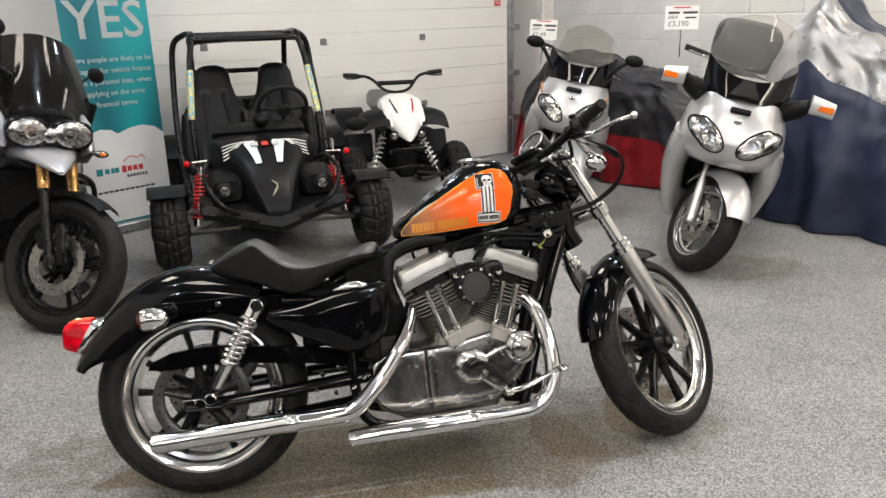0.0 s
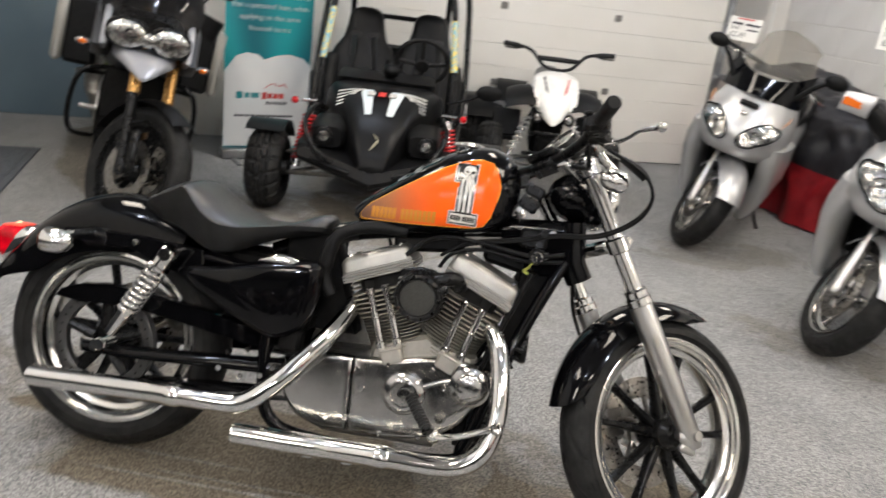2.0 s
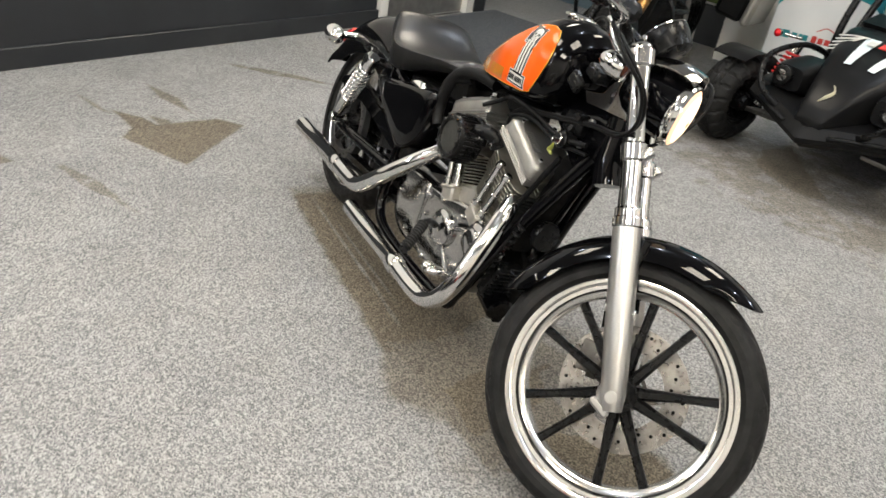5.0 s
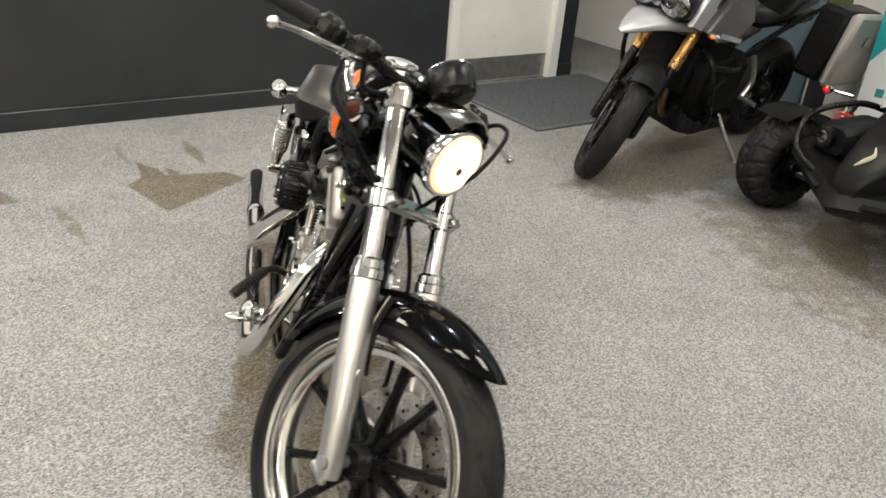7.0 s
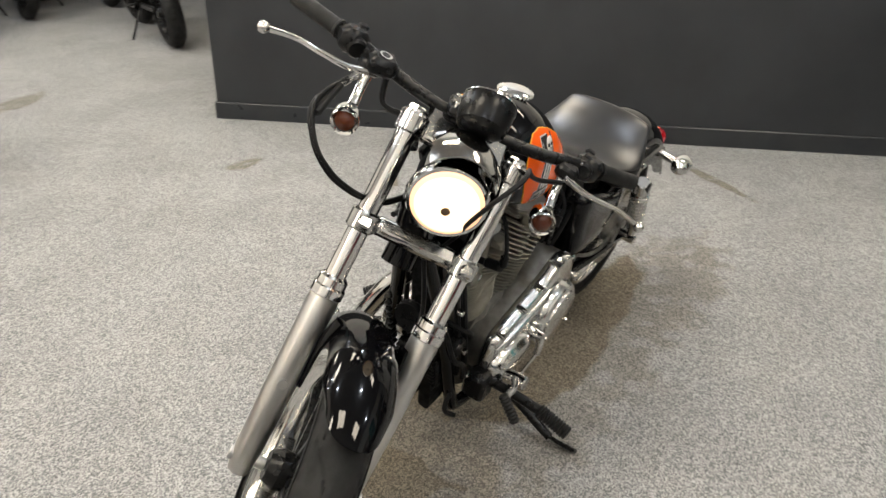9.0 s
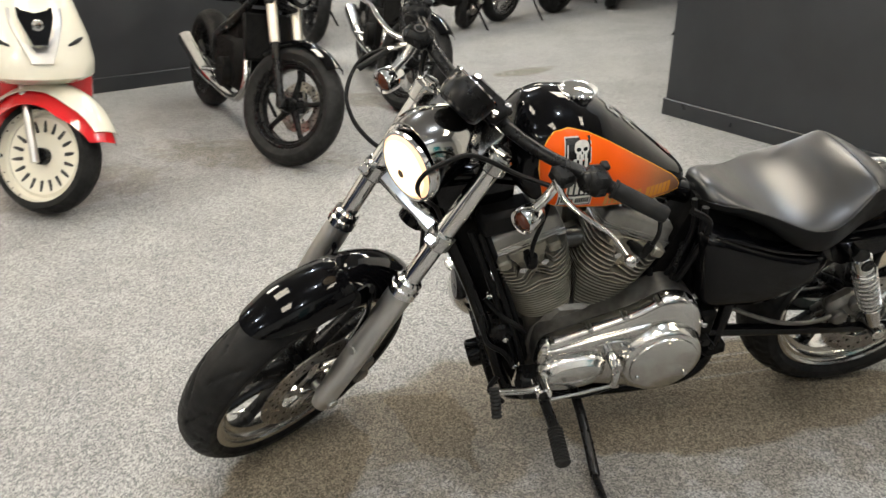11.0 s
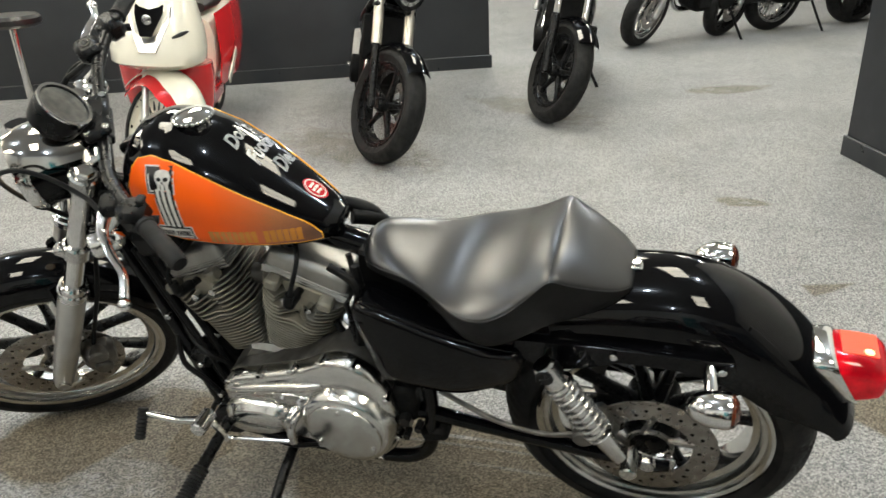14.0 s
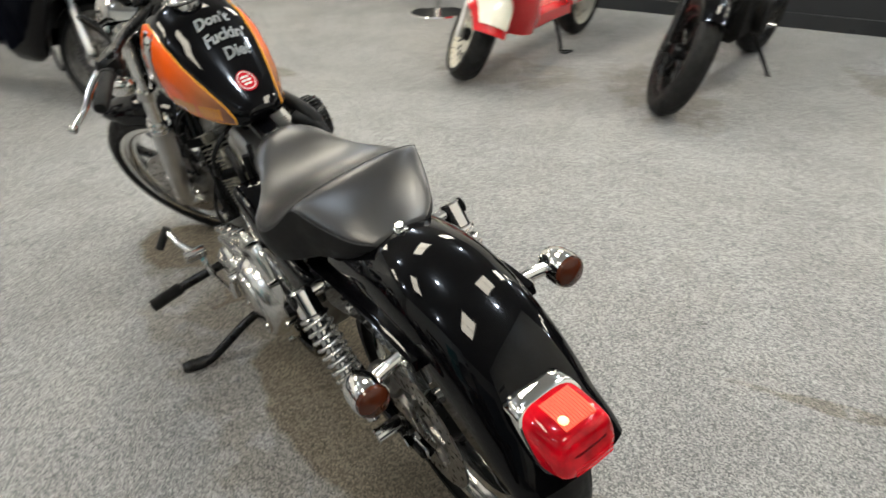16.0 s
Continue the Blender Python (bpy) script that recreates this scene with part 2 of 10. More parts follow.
# spills with straight edges: strength, unevenness of the edge, corners anticlockwise
SPILLS_AND_SHADE = [
    (0.95, 0.018, [(-0.58, -0.8), (-0.32, -0.57), (-0.72, -0.31), (-0.79, -0.42), (-0.69, -0.76)]),
    (0.95, 0.018, [(-0.87, -0.84), (-0.65, -0.75), (-0.67, -0.64), (-0.79, -0.72)]),
    (0.8, 0.018, [(-0.56, -1.33), (-0.32, -1.23), (-0.37, -1.14), (-0.42, -1.21)]),
    (0.75, 0.018, [(-1.21, -0.7), (-1.04, -0.65), (-0.84, -0.51), (-1.04, -0.57)]),
    (0.7, 0.018, [(-1.04, -0.98), (-0.88, -0.9), (-0.84, -0.85), (-0.98, -0.93)]),
    (0.8, 0.018, [(-0.82, -0.7), (-0.69, -0.65), (-0.7, -0.6), (-0.77, -0.62)]),
    # next four: wet carpet under the motorcycle, its shade mixed into the tone
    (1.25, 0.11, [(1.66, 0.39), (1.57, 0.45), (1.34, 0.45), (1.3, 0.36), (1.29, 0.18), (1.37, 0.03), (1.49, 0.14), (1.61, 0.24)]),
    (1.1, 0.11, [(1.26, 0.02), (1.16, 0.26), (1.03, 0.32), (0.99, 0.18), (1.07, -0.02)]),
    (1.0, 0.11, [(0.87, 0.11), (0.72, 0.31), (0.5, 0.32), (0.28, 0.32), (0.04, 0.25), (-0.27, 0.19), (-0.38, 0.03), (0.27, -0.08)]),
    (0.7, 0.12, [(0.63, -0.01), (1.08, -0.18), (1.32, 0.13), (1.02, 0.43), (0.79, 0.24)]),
    (0.75, 0.12, [(-0.89, 1.33), (-0.66, 1.43), (-0.8, 1.81), (-1.11, 2.24), (-2.44, 3.26), (-2.5, 2.91), (-1.95, 2.08)]),
    (0.9, 0.12, [(-0.27, 2.11), (0.02, 2.1), (0.12, 2.22), (-0.51, 2.57), (-0.49, 2.34)]),
]
M_CARPET = carpet_material()
M_DARKWALL = surf("charcoal_wall_paint", (0.017, 0.0185, 0.021), (0.023, 0.025, 0.028), 3, 0.45, 0.08, bump=0.05, bscale=60)
M_DARKTRIM = surf("charcoal_skirting_paint", (0.018, 0.020, 0.023), (0.026, 0.028, 0.03), 5, 0.35, 0.08)
M_WHITEWALL = surf("white_emulsion", (0.72, 0.70, 0.66), (0.66, 0.64, 0.60), 2.5, 0.7, bump=0.05, bscale=80)
M_BLOCK = surf("painted_blockwork", (0.66, 0.645, 0.615), (0.61, 0.595, 0.565), 4, 0.62, bump=0.35, bscale=170)
M_JOINT = surf("blockwork_joint", (0.64, 0.62, 0.58), (0.59, 0.57, 0.535), 9, 0.8, bump=0.3, bscale=200)
M_ROLLER = surf("cream_door_panel", (0.74, 0.72, 0.665), (0.69, 0.67, 0.615), 1.6, 0.42, 0.06, bump=0.10, bscale=90)
M_GALV = surf("galvanised_steel", (0.42, 0.43, 0.44), (0.30, 0.31, 0.32), 14, 0.38, 0.12, metal=0.9)
M_BLUEPANEL = surf("blue_grey_panel", (0.095, 0.135, 0.16), (0.075, 0.11, 0.135), 2, 0.5, 0.08)
M_DOORWHITE = surf("white_gloss_paint", (0.74, 0.73, 0.69), (0.68, 0.67, 0.63), 3, 0.32, 0.06)
M_KICK = surf("brushed_steel_kick_plate", (0.42, 0.41, 0.39), (0.33, 0.325, 0.31), 20, 0.38, 0.1, metal=0.85)
M_MAT = surf("ribbed_mat", (0.060, 0.066, 0.075), (0.100, 0.108, 0.118), 60, 0.85, bump=0.5, bscale=260)
M_CEIL = surf("ceiling_tile", (0.50, 0.49, 0.47), (0.45, 0.44, 0.42), 4, 0.85, bump=0.2, bscale=150)
M_PANELGLOW = surf("light_panel_diffuser", (1.0, 0.78, 0.46), emit=6.0)
M_BLACKGLOSS = surf("gloss_black_lacquer", (0.0018, 0.0018, 0.0022), rough=0.04, scale=30, rvar=0.01, spec=0.26)
M_BLACKSATIN = surf("satin_black_paint", (0.004, 0.004, 0.0043), (0.007, 0.007, 0.007), 25, 0.28, 0.02, spec=0.22)
M_BLACKMATT = surf("matt_black_metal", (0.0035, 0.0035, 0.0035), (0.008, 0.0075, 0.007), 30, 0.6, 0.15, bump=0.1, bscale=300, spec=0.10)
M_PLASTIC = surf("black_plastic", (0.004, 0.004, 0.0043), (0.007, 0.007, 0.007), 40, 0.45, 0.03, bump=0.15, bscale=400, spec=0.16)
M_RUBBER = surf("tyre_rubber", (0.009, 0.009, 0.009), (0.018, 0.0176, 0.017), 22, 0.58, 0.12, bump=0.25, bscale=260, spec=0.2)
M_CHROME = surf("chrome", (0.66, 0.655, 0.645), rough=0.06, metal=1.0, scale=20, rvar=0.03)
M_ALLOY = surf("polished_alloy", (0.50, 0.496, 0.488), (0.43, 0.426, 0.417), 14, 0.15, 0.05, metal=1.0, bump=0.03, bscale=60)
M_POLISH = surf("mirror_polished_alloy", (0.70, 0.695, 0.675), (0.62, 0.615, 0.595), 10, 0.18, 0.04, metal=1.0)
M_ALLOYDULL = surf("dull_cast_alloy", (0.22, 0.213, 0.198), (0.13, 0.124, 0.112), 26, 0.45, 0.12, metal=0.9, bump=0.2, bscale=240)
M_CYL = surf("dusty_silver_cylinder_paint", (0.31, 0.292, 0.245), (0.19, 0.178, 0.145), 16, 0.46, 0.10, metal=0.65, bump=0.15, bscale=240)
M_FORKALU = surf("brushed_fork_alloy", (0.57, 0.565, 0.55), (0.50, 0.495, 0.48), 12, 0.33, 0.02, metal=1.0)
M_DISC = surf("brake_disc_steel", (0.40, 0.385, 0.36), (0.29, 0.27, 0.25), 45, 0.32, 0.1, metal=1.0)
M_SKIRT = surf("matt_black_seat_skirt", (0.005, 0.005, 0.005), (0.008, 0.008, 0.008), 30, 0.55, 0.05, bump=0.25, bscale=420, spec=0.22)
M_LEATHER = surf("black_seat_vinyl", (0.004, 0.004, 0.0043), (0.006, 0.006, 0.0063), 30, 0.32, 0.03, bump=0.12, bscale=330, spec=0.8)
M_RED = surf("red_lens", (0.55, 0.006, 0.010), rough=0.08, coat=0.6)
M_AMBER = surf("amber_lens", (0.75, 0.16, 0.01), rough=0.12, coat=0.5)
M_DARKAMBER = surf("dark_amber_lens", (0.060, 0.014, 0.005), rough=0.12, coat=0.15)
M_HEADGLOW = surf("lit_headlamp", (1.0, 0.77, 0.50), emit=1.6)
M_HEADEDGE = surf("lit_headlamp_edge", (1.0, 0.62, 0.36), emit=0.95)
M_TAILGLOW = surf("lit_tail_lamp", (0.85, 0.10, 0.055), emit=0.52, spec=0.2)

# ---------------------------------------------------------------- mesh helpers
V = Vector
AX = {"x": Matrix.Rotation(radians(90), 4, "Y"), "y": Matrix.Rotation(radians(-90), 4, "X"), "z": Matrix.Identity(4)}


def smooth_path(pts, per=6, closed=False):
    """Catmull-Rom through the points."""
    p = [V(q) for q in pts]
    n = len(p)
    out = []
    for i in range(n if closed else n - 1):
        a, b, c, d = (p[(i - 1) % n], p[i], p[(i + 1) % n], p[(i + 2) % n]) if closed else (
            p[max(i - 1, 0)], p[i], p[i + 1], p[min(i + 2, n - 1)])
        for k in range(per):
            t = k / per
            out.append(0.5 * (2 * b + (c - a) * t + (2 * a - 5 * b + 4 * c - d) * t * t + (3 * b - a - 3 * c + d) * t ** 3))
    if not closed:
        out.append(p[-1])
    return out


class Mesh:
    """Collects faces; m is applied to all that is added next."""

    def __init__(self, m=None):
        self.v, self.f, self.m = [], [], m or Matrix.Identity(4)

    def add(self, verts, faces):
        k = len(self.v)
        self.v += [self.m @ V(q) for q in verts]
        self.f += [[k + i for i in f] for f in faces]
        return self

    def box(self, c, size, rot=(0, 0, 0), bev=0.004):
        hx, hy, hz = (s / 2 for s in size)
        e = min(bev, 0.45 * min(size))
        r = Euler([radians(a) for a in rot]).to_matrix()
        vs, idx = [], {}
        for sx in (-1, 1):
            for sy in (-1, 1):
                for sz in (-1, 1):
                    for ax, q in enumerate(((hx, hy - e, hz - e), (hx - e, hy, hz - e), (hx - e, hy - e, hz))):
                        idx[sx, sy, sz, ax] = len(vs)
                        vs.append(V(c) + r @ V((sx * q[0], sy * q[1], sz * q[2])))
        fs = []
        for s in (-1, 1):
            for ax in range(3):
                o = [(-1, -1), (1, -1), (1, 1), (-1, 1)]
                fs.append([idx[tuple(np.insert(list(q), ax, s)) + (ax,)] for q in o])
        for ax in range(3):
            a1, a2 = [k for k in range(3) if k != ax]
            for s1 in (-1, 1):
                for s2 in (-1, 1):
                    k0, k1 = [0] * 3, [0] * 3
                    k0[ax], k1[ax] = -1, 1
                    for k in (k0, k1):
                        k[a1], k[a2] = s1, s2
                    fs.append([idx[(*k0, a1)], idx[(*k1, a1)], idx[(*k1, a2)], idx[(*k0, a2)]])
        for sx in (-1, 1):
            for sy in (-1, 1):
                for sz in (-1, 1):
                    fs.append([idx[sx, sy, sz, ax] for ax in range(3)])
        return self.add(vs, fs)

    def rings(self, rings, caps=True, loop=False):
        """Skin over rings of equally many points."""
        n = len(rings[0])
        vs = [q for r in rings for q in r]
        fs = []
        for i in range(len(rings) if loop else len(rings) - 1):
            j = (i + 1) % len(rings)
            for k in range(n):
                fs.append([i * n + k, i * n + (k + 1) % n, j * n + (k + 1) % n, j * n + k])
        if caps and not loop:
            fs += [list(range(n))[::-1], [(len(rings) - 1) * n + k for k in range(n)]]
        return self.add(vs, fs)

    def sheet(self, rows, thick=0.0):
        """An open skin over rows of points, given thickness along its normals."""
        n, h = len(rows[0]), len(rows)
        P = [[V(q) for q in r] for r in rows]
        grid = [[i * n + k for k in range(n)] for i in range(h)]
        fs = [[grid[i][k], grid[i][k + 1], grid[i + 1][k + 1], grid[i + 1][k]] for i in range(h - 1) for k in range(n - 1)]
        vs = [q for r in P for q in r]
        if thick:
            o = len(vs)
            for i in range(h):
                for k in range(n):
                    du = P[i][min(k + 1, n - 1)] - P[i][max(k - 1, 0)]
                    dv = P[min(i + 1, h - 1)][k] - P[max(i - 1, 0)][k]
                    vs.append(P[i][k] - du.cross(dv).normalized() * thick)
            fs += [[o + a for a in reversed(f)] for f in list(fs)]
            for i in range(h - 1):
                for k, s in ((0, 1), (n - 1, -1)):
                    a, b = grid[i][k], grid[i + 1][k]
                    fs.append([a, b, o + b, o + a][::s])
            for k in range(n - 1):
                for i, s in ((0, -1), (h - 1, 1)):
                    a, b = grid[i][k], grid[i][k + 1]
                    fs.append([a, b, o + b, o + a][::s])
        return self.add(vs, fs)

    def tube(self, pts, r, n=12, per=6, smooth=True, closed=False, flat=1.0):
        """A round bar along points; r may be a list, one a point given."""
        if smooth and len(pts) > 2:
            rr = [r] * len(pts) if not isinstance(r, (list, tuple)) else list(r)
            path = smooth_path(pts, per, closed)
            m = len(pts)
            rad = []
            for i in range(m if closed else m - 1):
                for k in range(per):
                    rad.append(rr[i] + (rr[(i + 1) % m] - rr[i]) * k / per)
            if not closed:
                rad.append(rr[-1])
        else:
            path = [V(q) for q in pts]
            rad = list(r) if isinstance(r, (list, tuple)) else [r] * len(path)
        rings, up = [], None
        for i, q in enumerate(path):
            a = path[i - 1] if (i or closed) else q
            b = path[(i + 1) % len(path)] if (i < len(path) - 1 or closed) else q
            d = (b - a).normalized()
            if up is None:
                up = d.orthogonal().normalized()
            up = (up - d * up.dot(d)).normalized()
            w = d.cross(up)
            rings.append([q + (up * math.cos(2 * math.pi * k / n) + w * flat * math.sin(2 * math.pi * k / n)) * rad[i] for k in range(n)])
        return self.rings(rings, loop=closed)

    def cyl(self, a, b, r, r2=None, n=20, bev=0.0):
        a, b = V(a), V(b)
        d = (b - a).normalized()
        r2 = r if r2 is None else r2
        if bev:
            return self.tube([a, a + d * bev, b - d * bev, b], [max(r - bev, 1e-4), r, r2, max(r2 - bev, 1e-4)], n, smooth=False)
        return self.tube([a, b], [r, r2], n, smooth=False)

    def lathe(self, prof, c=(0, 0, 0), axis="y", n=48, closed=False):
        """Turn a profile of (radius, height along the axis) round the axis through c."""
        m = Matrix.Translation(V(c)) @ (AX[axis] if isinstance(axis, str) else axis)
        rings = [[m @ V((r * math.cos(2 * math.pi * k / n), r * math.sin(2 * math.pi * k / n), h)) for k in range(n)] for r, h in prof]
        return self.rings(rings, caps=not closed, loop=closed)

    def ball(self, c, r, n=14, rot=None):
        r = (r, r, r) if not isinstance(r, (list, tuple)) else r
        m = Matrix.Translation(V(c)) @ (rot or Matrix.Identity(4)) @ Matrix.Diagonal((*r, 1))
        h = n // 2 + 1
        rings = [[m @ V((math.sin(t) * math.cos(2 * math.pi * k / n), math.sin(t) * math.sin(2 * math.pi * k / n), math.cos(t))) for k in range(n)]
                 for t in [max(0.02, min(math.pi - 0.02, math.pi * i / h)) for i in range(h + 1)]]
        return self.rings(rings)

    def prism(self, outline, a, b, axis="y", bev=0.0):
        """A flat outline of (u, v) drawn out along an axis from a to b, with eased edges."""
        k = "xyz".index(axis)

        def at(u, v, w):
            q = [u, v]
            q.insert(k, w)
            return V(q)
        if bev:
            cu = sum(p[0] for p in outline) / len(outline)
            cv = sum(p[1] for p in outline) / len(outline)
            ins = []
            for u, v in outline:
                d = math.hypot(u - cu, v - cv) or 1
                ins.append((u - (u - cu) / d * bev, v - (v - cv) / d * bev))
            s = 1 if b > a else -1
            return self.rings([[at(u, v, a) for u, v in ins], [at(u, v, a + s * bev) for u, v in outline],
                               [at(u, v, b - s * bev) for u, v in outline], [at(u, v, b) for u, v in ins]])
        return self.rings([[at(u, v, a) for u, v in outline], [at(u, v, b) for u, v in outline]])

    def data(self, name, material, sharp=38):
        me = bpy.data.meshes.new(name)
        me.from_pydata(self.v, [], self.f)
        bm = bmesh.new()
        bm.from_mesh(me)
        bmesh.ops.recalc_face_normals(bm, faces=bm.faces)
        bm.to_mesh(me)
        bm.free()
        me.polygons.foreach_set("use_smooth", [True] * len(me.polygons))
        me.set_sharp_from_angle(angle=radians(sharp))
        me.materials.append(material)
        return me


def part(name, mesh, material, parent=None, label="", sharp=38, m=None):
    ob = new(name, mesh.data(name, material, sharp) if isinstance(mesh, Mesh) else mesh)
    ob.parent = parent
    if m is not None:
        ob.matrix_basis = m
    return tagged(ob, label)


def thing(name, m, label, category, group=""):
    ob = new(name)
    ob.empty_display_size = 0.1
    ob.matrix_basis = m
    return tagged(ob, label, category, group)


def structure(name, mesh, material, label, category, m=None, sharp=30):
    ob = part(name, mesh, material, None, "", sharp, m)
    return tagged(ob, label, category, kind="structure")


# ---------------------------------------------------------------- the showroom
ROOM = pose(0, 0, 0, 0, 0, 29.7)      # the room stands turned to the motorcycle
DADO, CEIL = 0.85, 3.0

structure("floor", Mesh().box((3, -5, -0.05), (34, 34, 0.1), bev=0), M_CARPET, "speckled grey carpet with brownish worn stains and painted shade under the motorcycle", "floor")
structure("ceiling", Mesh(ROOM).box((2, -5, CEIL + 0.05), (30, 24, 0.1), bev=0), M_CEIL, "plain white tiled showroom ceiling", "ceiling")

# wall with the doorway: dark below, white above
w = Mesh(ROOM).box((-1.91, -0.135, DADO / 2), (0.2, 4.04, DADO), bev=0.003)
w.box((-1.91, 2.965, DADO / 2), (0.2, 0.15, DADO), bev=0.003)
structure("wall_west", w, M_DARKWALL, "charcoal painted lower wall of the showroom", "wall")
w = Mesh(ROOM).box((-1.91, -0.135, (DADO + CEIL) / 2), (0.2, 4.04, CEIL - DADO), bev=0)
w.box((-1.91, 2.965, (DADO + CEIL) / 2), (0.2, 0.15, CEIL - DADO), bev=0).box((-1.91, 2.39, 2.55), (0.2, 1.0, 0.9), bev=0)
structure("wall_west_upper", w, M_WHITEWALL, "white painted upper wall above the charcoal dado", "wall")
sk = Mesh(ROOM).box((-1.802, -0.135, 0.05), (0.016, 4.06, 0.1)).box((-1.91, -2.163, 0.05), (0.2, 0.016, 0.1)).box((-1.802, 2.965, 0.05), (0.016, 0.15, 0.1))
structure("baseboard_west", sk, M_DARKTRIM, "charcoal painted skirting board", "baseboard")
# doorway with a white door and its steel kick plate
dr = structure("door_1", Mesh(ROOM).box((-1.86, 2.39, 1.03), (0.045, 0.84, 2.04), bev=0.003), M_DOORWHITE, "closed white painted door with a brushed steel kick plate", "door")
part("kick_plate", Mesh(ROOM).box((-1.8355, 2.39, 0.10), (0.004, 0.82, 0.16), bev=0.001), M_KICK, dr, "brushed steel kick plate")
fr = Mesh(ROOM)
for b in (1.93, 2.85):
    fr.box((-1.855, b, 1.04), (0.14, 0.08, 2.08), bev=0.006)
fr.box((-1.855, 2.39, 2.12), (0.14, 1.0, 0.08), bev=0.006)
part("door_frame", fr, M_DOORWHITE, dr)
mt = tagged(part("door_mat", Mesh(ROOM).box((-1.30, 2.51, 0.006), (0.98, 1.30, 0.012), bev=0.005), M_MAT),
            "dark grey ribbed entrance mat lying before the door", "door mat")
rib = Mesh(ROOM)
for k in range(60):
    rib.box((-1.30, 1.90 + 1.22 * k / 59, 0.0135), (0.90, 0.009, 0.006), bev=0.002)
part("ribs", rib, M_MAT, mt)

# recess beyond the doorway wall
structure("wall_recess", Mesh(ROOM).box((-2.5, 4.30, CEIL / 2), (6.0, 0.2, CEIL), bev=0), M_WHITEWALL, "off-white back wall of the recess", "wall")
structure("panel_recess", Mesh(ROOM).box((-1.25, 4.185, 1.02), (1.3, 0.03, 2.04), bev=0.004), M_BLUEPANEL, "blue-grey painted flush door in the recess", "door")
structure("panel_recess_green", Mesh(ROOM).box((-0.37, 4.185, 1.18), (0.44, 0.03, 1.72), bev=0.004), surf("olive_green_paint", (0.085, 0.115, 0.030), (0.07, 0.095, 0.025), 2, 0.5, 0.05), "olive green painted panel on the recess wall", "wall panel")
structure("baseboard_recess", Mesh(ROOM).box((-0.05, 4.19, 0.15), (1.05, 0.02, 0.30)), M_DARKTRIM, "charcoal painted deep skirting", "baseboard")

# roller door wall
structure("wall_north", Mesh(ROOM).box((2.2, 3.95, CEIL / 2), (4.9, 0.2, CEIL), bev=0), M_WHITEWALL, "white wall behind the sectional door", "wall")
rd = structure("roller_door", Mesh(ROOM).box((2.35, 3.815, 1.5), (3.75, 0.03, 2.9), bev=0.002), M_ROLLER, "cream ribbed sectional garage door, closed", "garage door")
for k in range(17):
    part("rib_panel", Mesh(ROOM).box((2.35, 3.795, 0.094 + 0.172 * k), (3.74, 0.018, 0.1710), bev=0.0018), M_ROLLER, rd)
M_SQ = surf("grey_bumper_plate", (0.20, 0.19, 0.175), (0.15, 0.14, 0.13), 30, 0.5)
for a in (1.32, 2.30, 3.26):
    for z in (0.575, 1.15):
        part("plate", Mesh(ROOM).box((a, 3.781, z), (0.055, 0.012, 0.05), bev=0.003), M_SQ, rd, "small grey metal plate")
M_REDSIGN = surf("red_sign", (0.52, 0.03, 0.03), rough=0.4)
sg = tagged(part("wall_sign", Mesh(ROOM).box((4.10, 3.782, 1.46), (0.07, 0.006, 0.13), bev=0.001), M_REDSIGN), "small red notice fixed to the cream door", "sign")
bars = Mesh(ROOM)
for k in range(4):
    bars.box((4.10, 3.778, 1.42 + 0.022 * k), (0.05, 0.003, 0.007), bev=0)
part("print_bars", bars, M_DOORWHITE, sg)
tr = Mesh(ROOM).box((4.25, 3.80, 1.5), (0.045, 0.06, 3.0)).box((4.30, 3.84, 1.5), (0.06, 0.025, 3.0)).box((4.275, 3.775, 1.5), (0.012, 0.03, 3.0))
track = structure("door_track", tr, M_GALV, "galvanised steel guide track of the sectional door", "door track")
for z in (0.35, 0.78, 1.2, 1.62):
    part("bracket", Mesh(ROOM).box((4.30, 3.775, z), (0.11, 0.03, 0.05)).cyl((4.24, 3.78, z), (4.24, 3.71, z), 0.012, n=10), M_GALV, track)
structure("wall_north_return", Mesh(ROOM).box((4.60, 3.95, CEIL / 2), (0.55, 0.2, CEIL), bev=0), M_WHITEWALL, "off-white wall beside the door track", "wall")
pipe = tagged(part("conduit", Mesh(ROOM).tube([(4.68, 3.80, 0.6), (4.68, 3.80, 3.0)], 0.014, smooth=False).box((4.68, 3.79, 0.95), (0.05, 0.04, 0.08)), M_DOORWHITE),
              "white electrical conduit fixed upright on the wall", "conduit")

# painted block wall
bw = structure("wall_east", Mesh(ROOM).box((4.96, -3.0, CEIL / 2), (0.2, 14.0, CEIL), bev=0), M_JOINT, "cream painted concrete block wall", "wall")
block = Mesh().box((0, 0, 0), (0.02, 0.435, 0.210), bev=0.004).data("block", M_BLOCK)
for row in range(8):
    for k in range(14):
        part("block", block, None, bw, m=ROOM @ pose(4.8665, 3.62 - 0.44 * k - (0.22 if row % 2 else 0), 0.1075 + 0.215 * row))
structure("wall_east_upper", Mesh(ROOM).box((4.8645, 0.5, 2.36), (0.02, 6.6, 1.28), bev=0), M_BLOCK, "cream painted upper part of the block wall", "wall")

# free-standing dark wall opposite
structure("wall_south", Mesh(ROOM).box((2.53, -4.83, DADO / 2), (5.99, 0.15, DADO), bev=0.003), M_DARKWALL, "charcoal painted lower partition wall", "wall")
structure("wall_south_upper", Mesh(ROOM).box((2.53, -4.83, (DADO + CEIL) / 2), (5.99, 0.15, CEIL - DADO), bev=0), M_WHITEWALL, "white upper part of the partition wall", "wall")
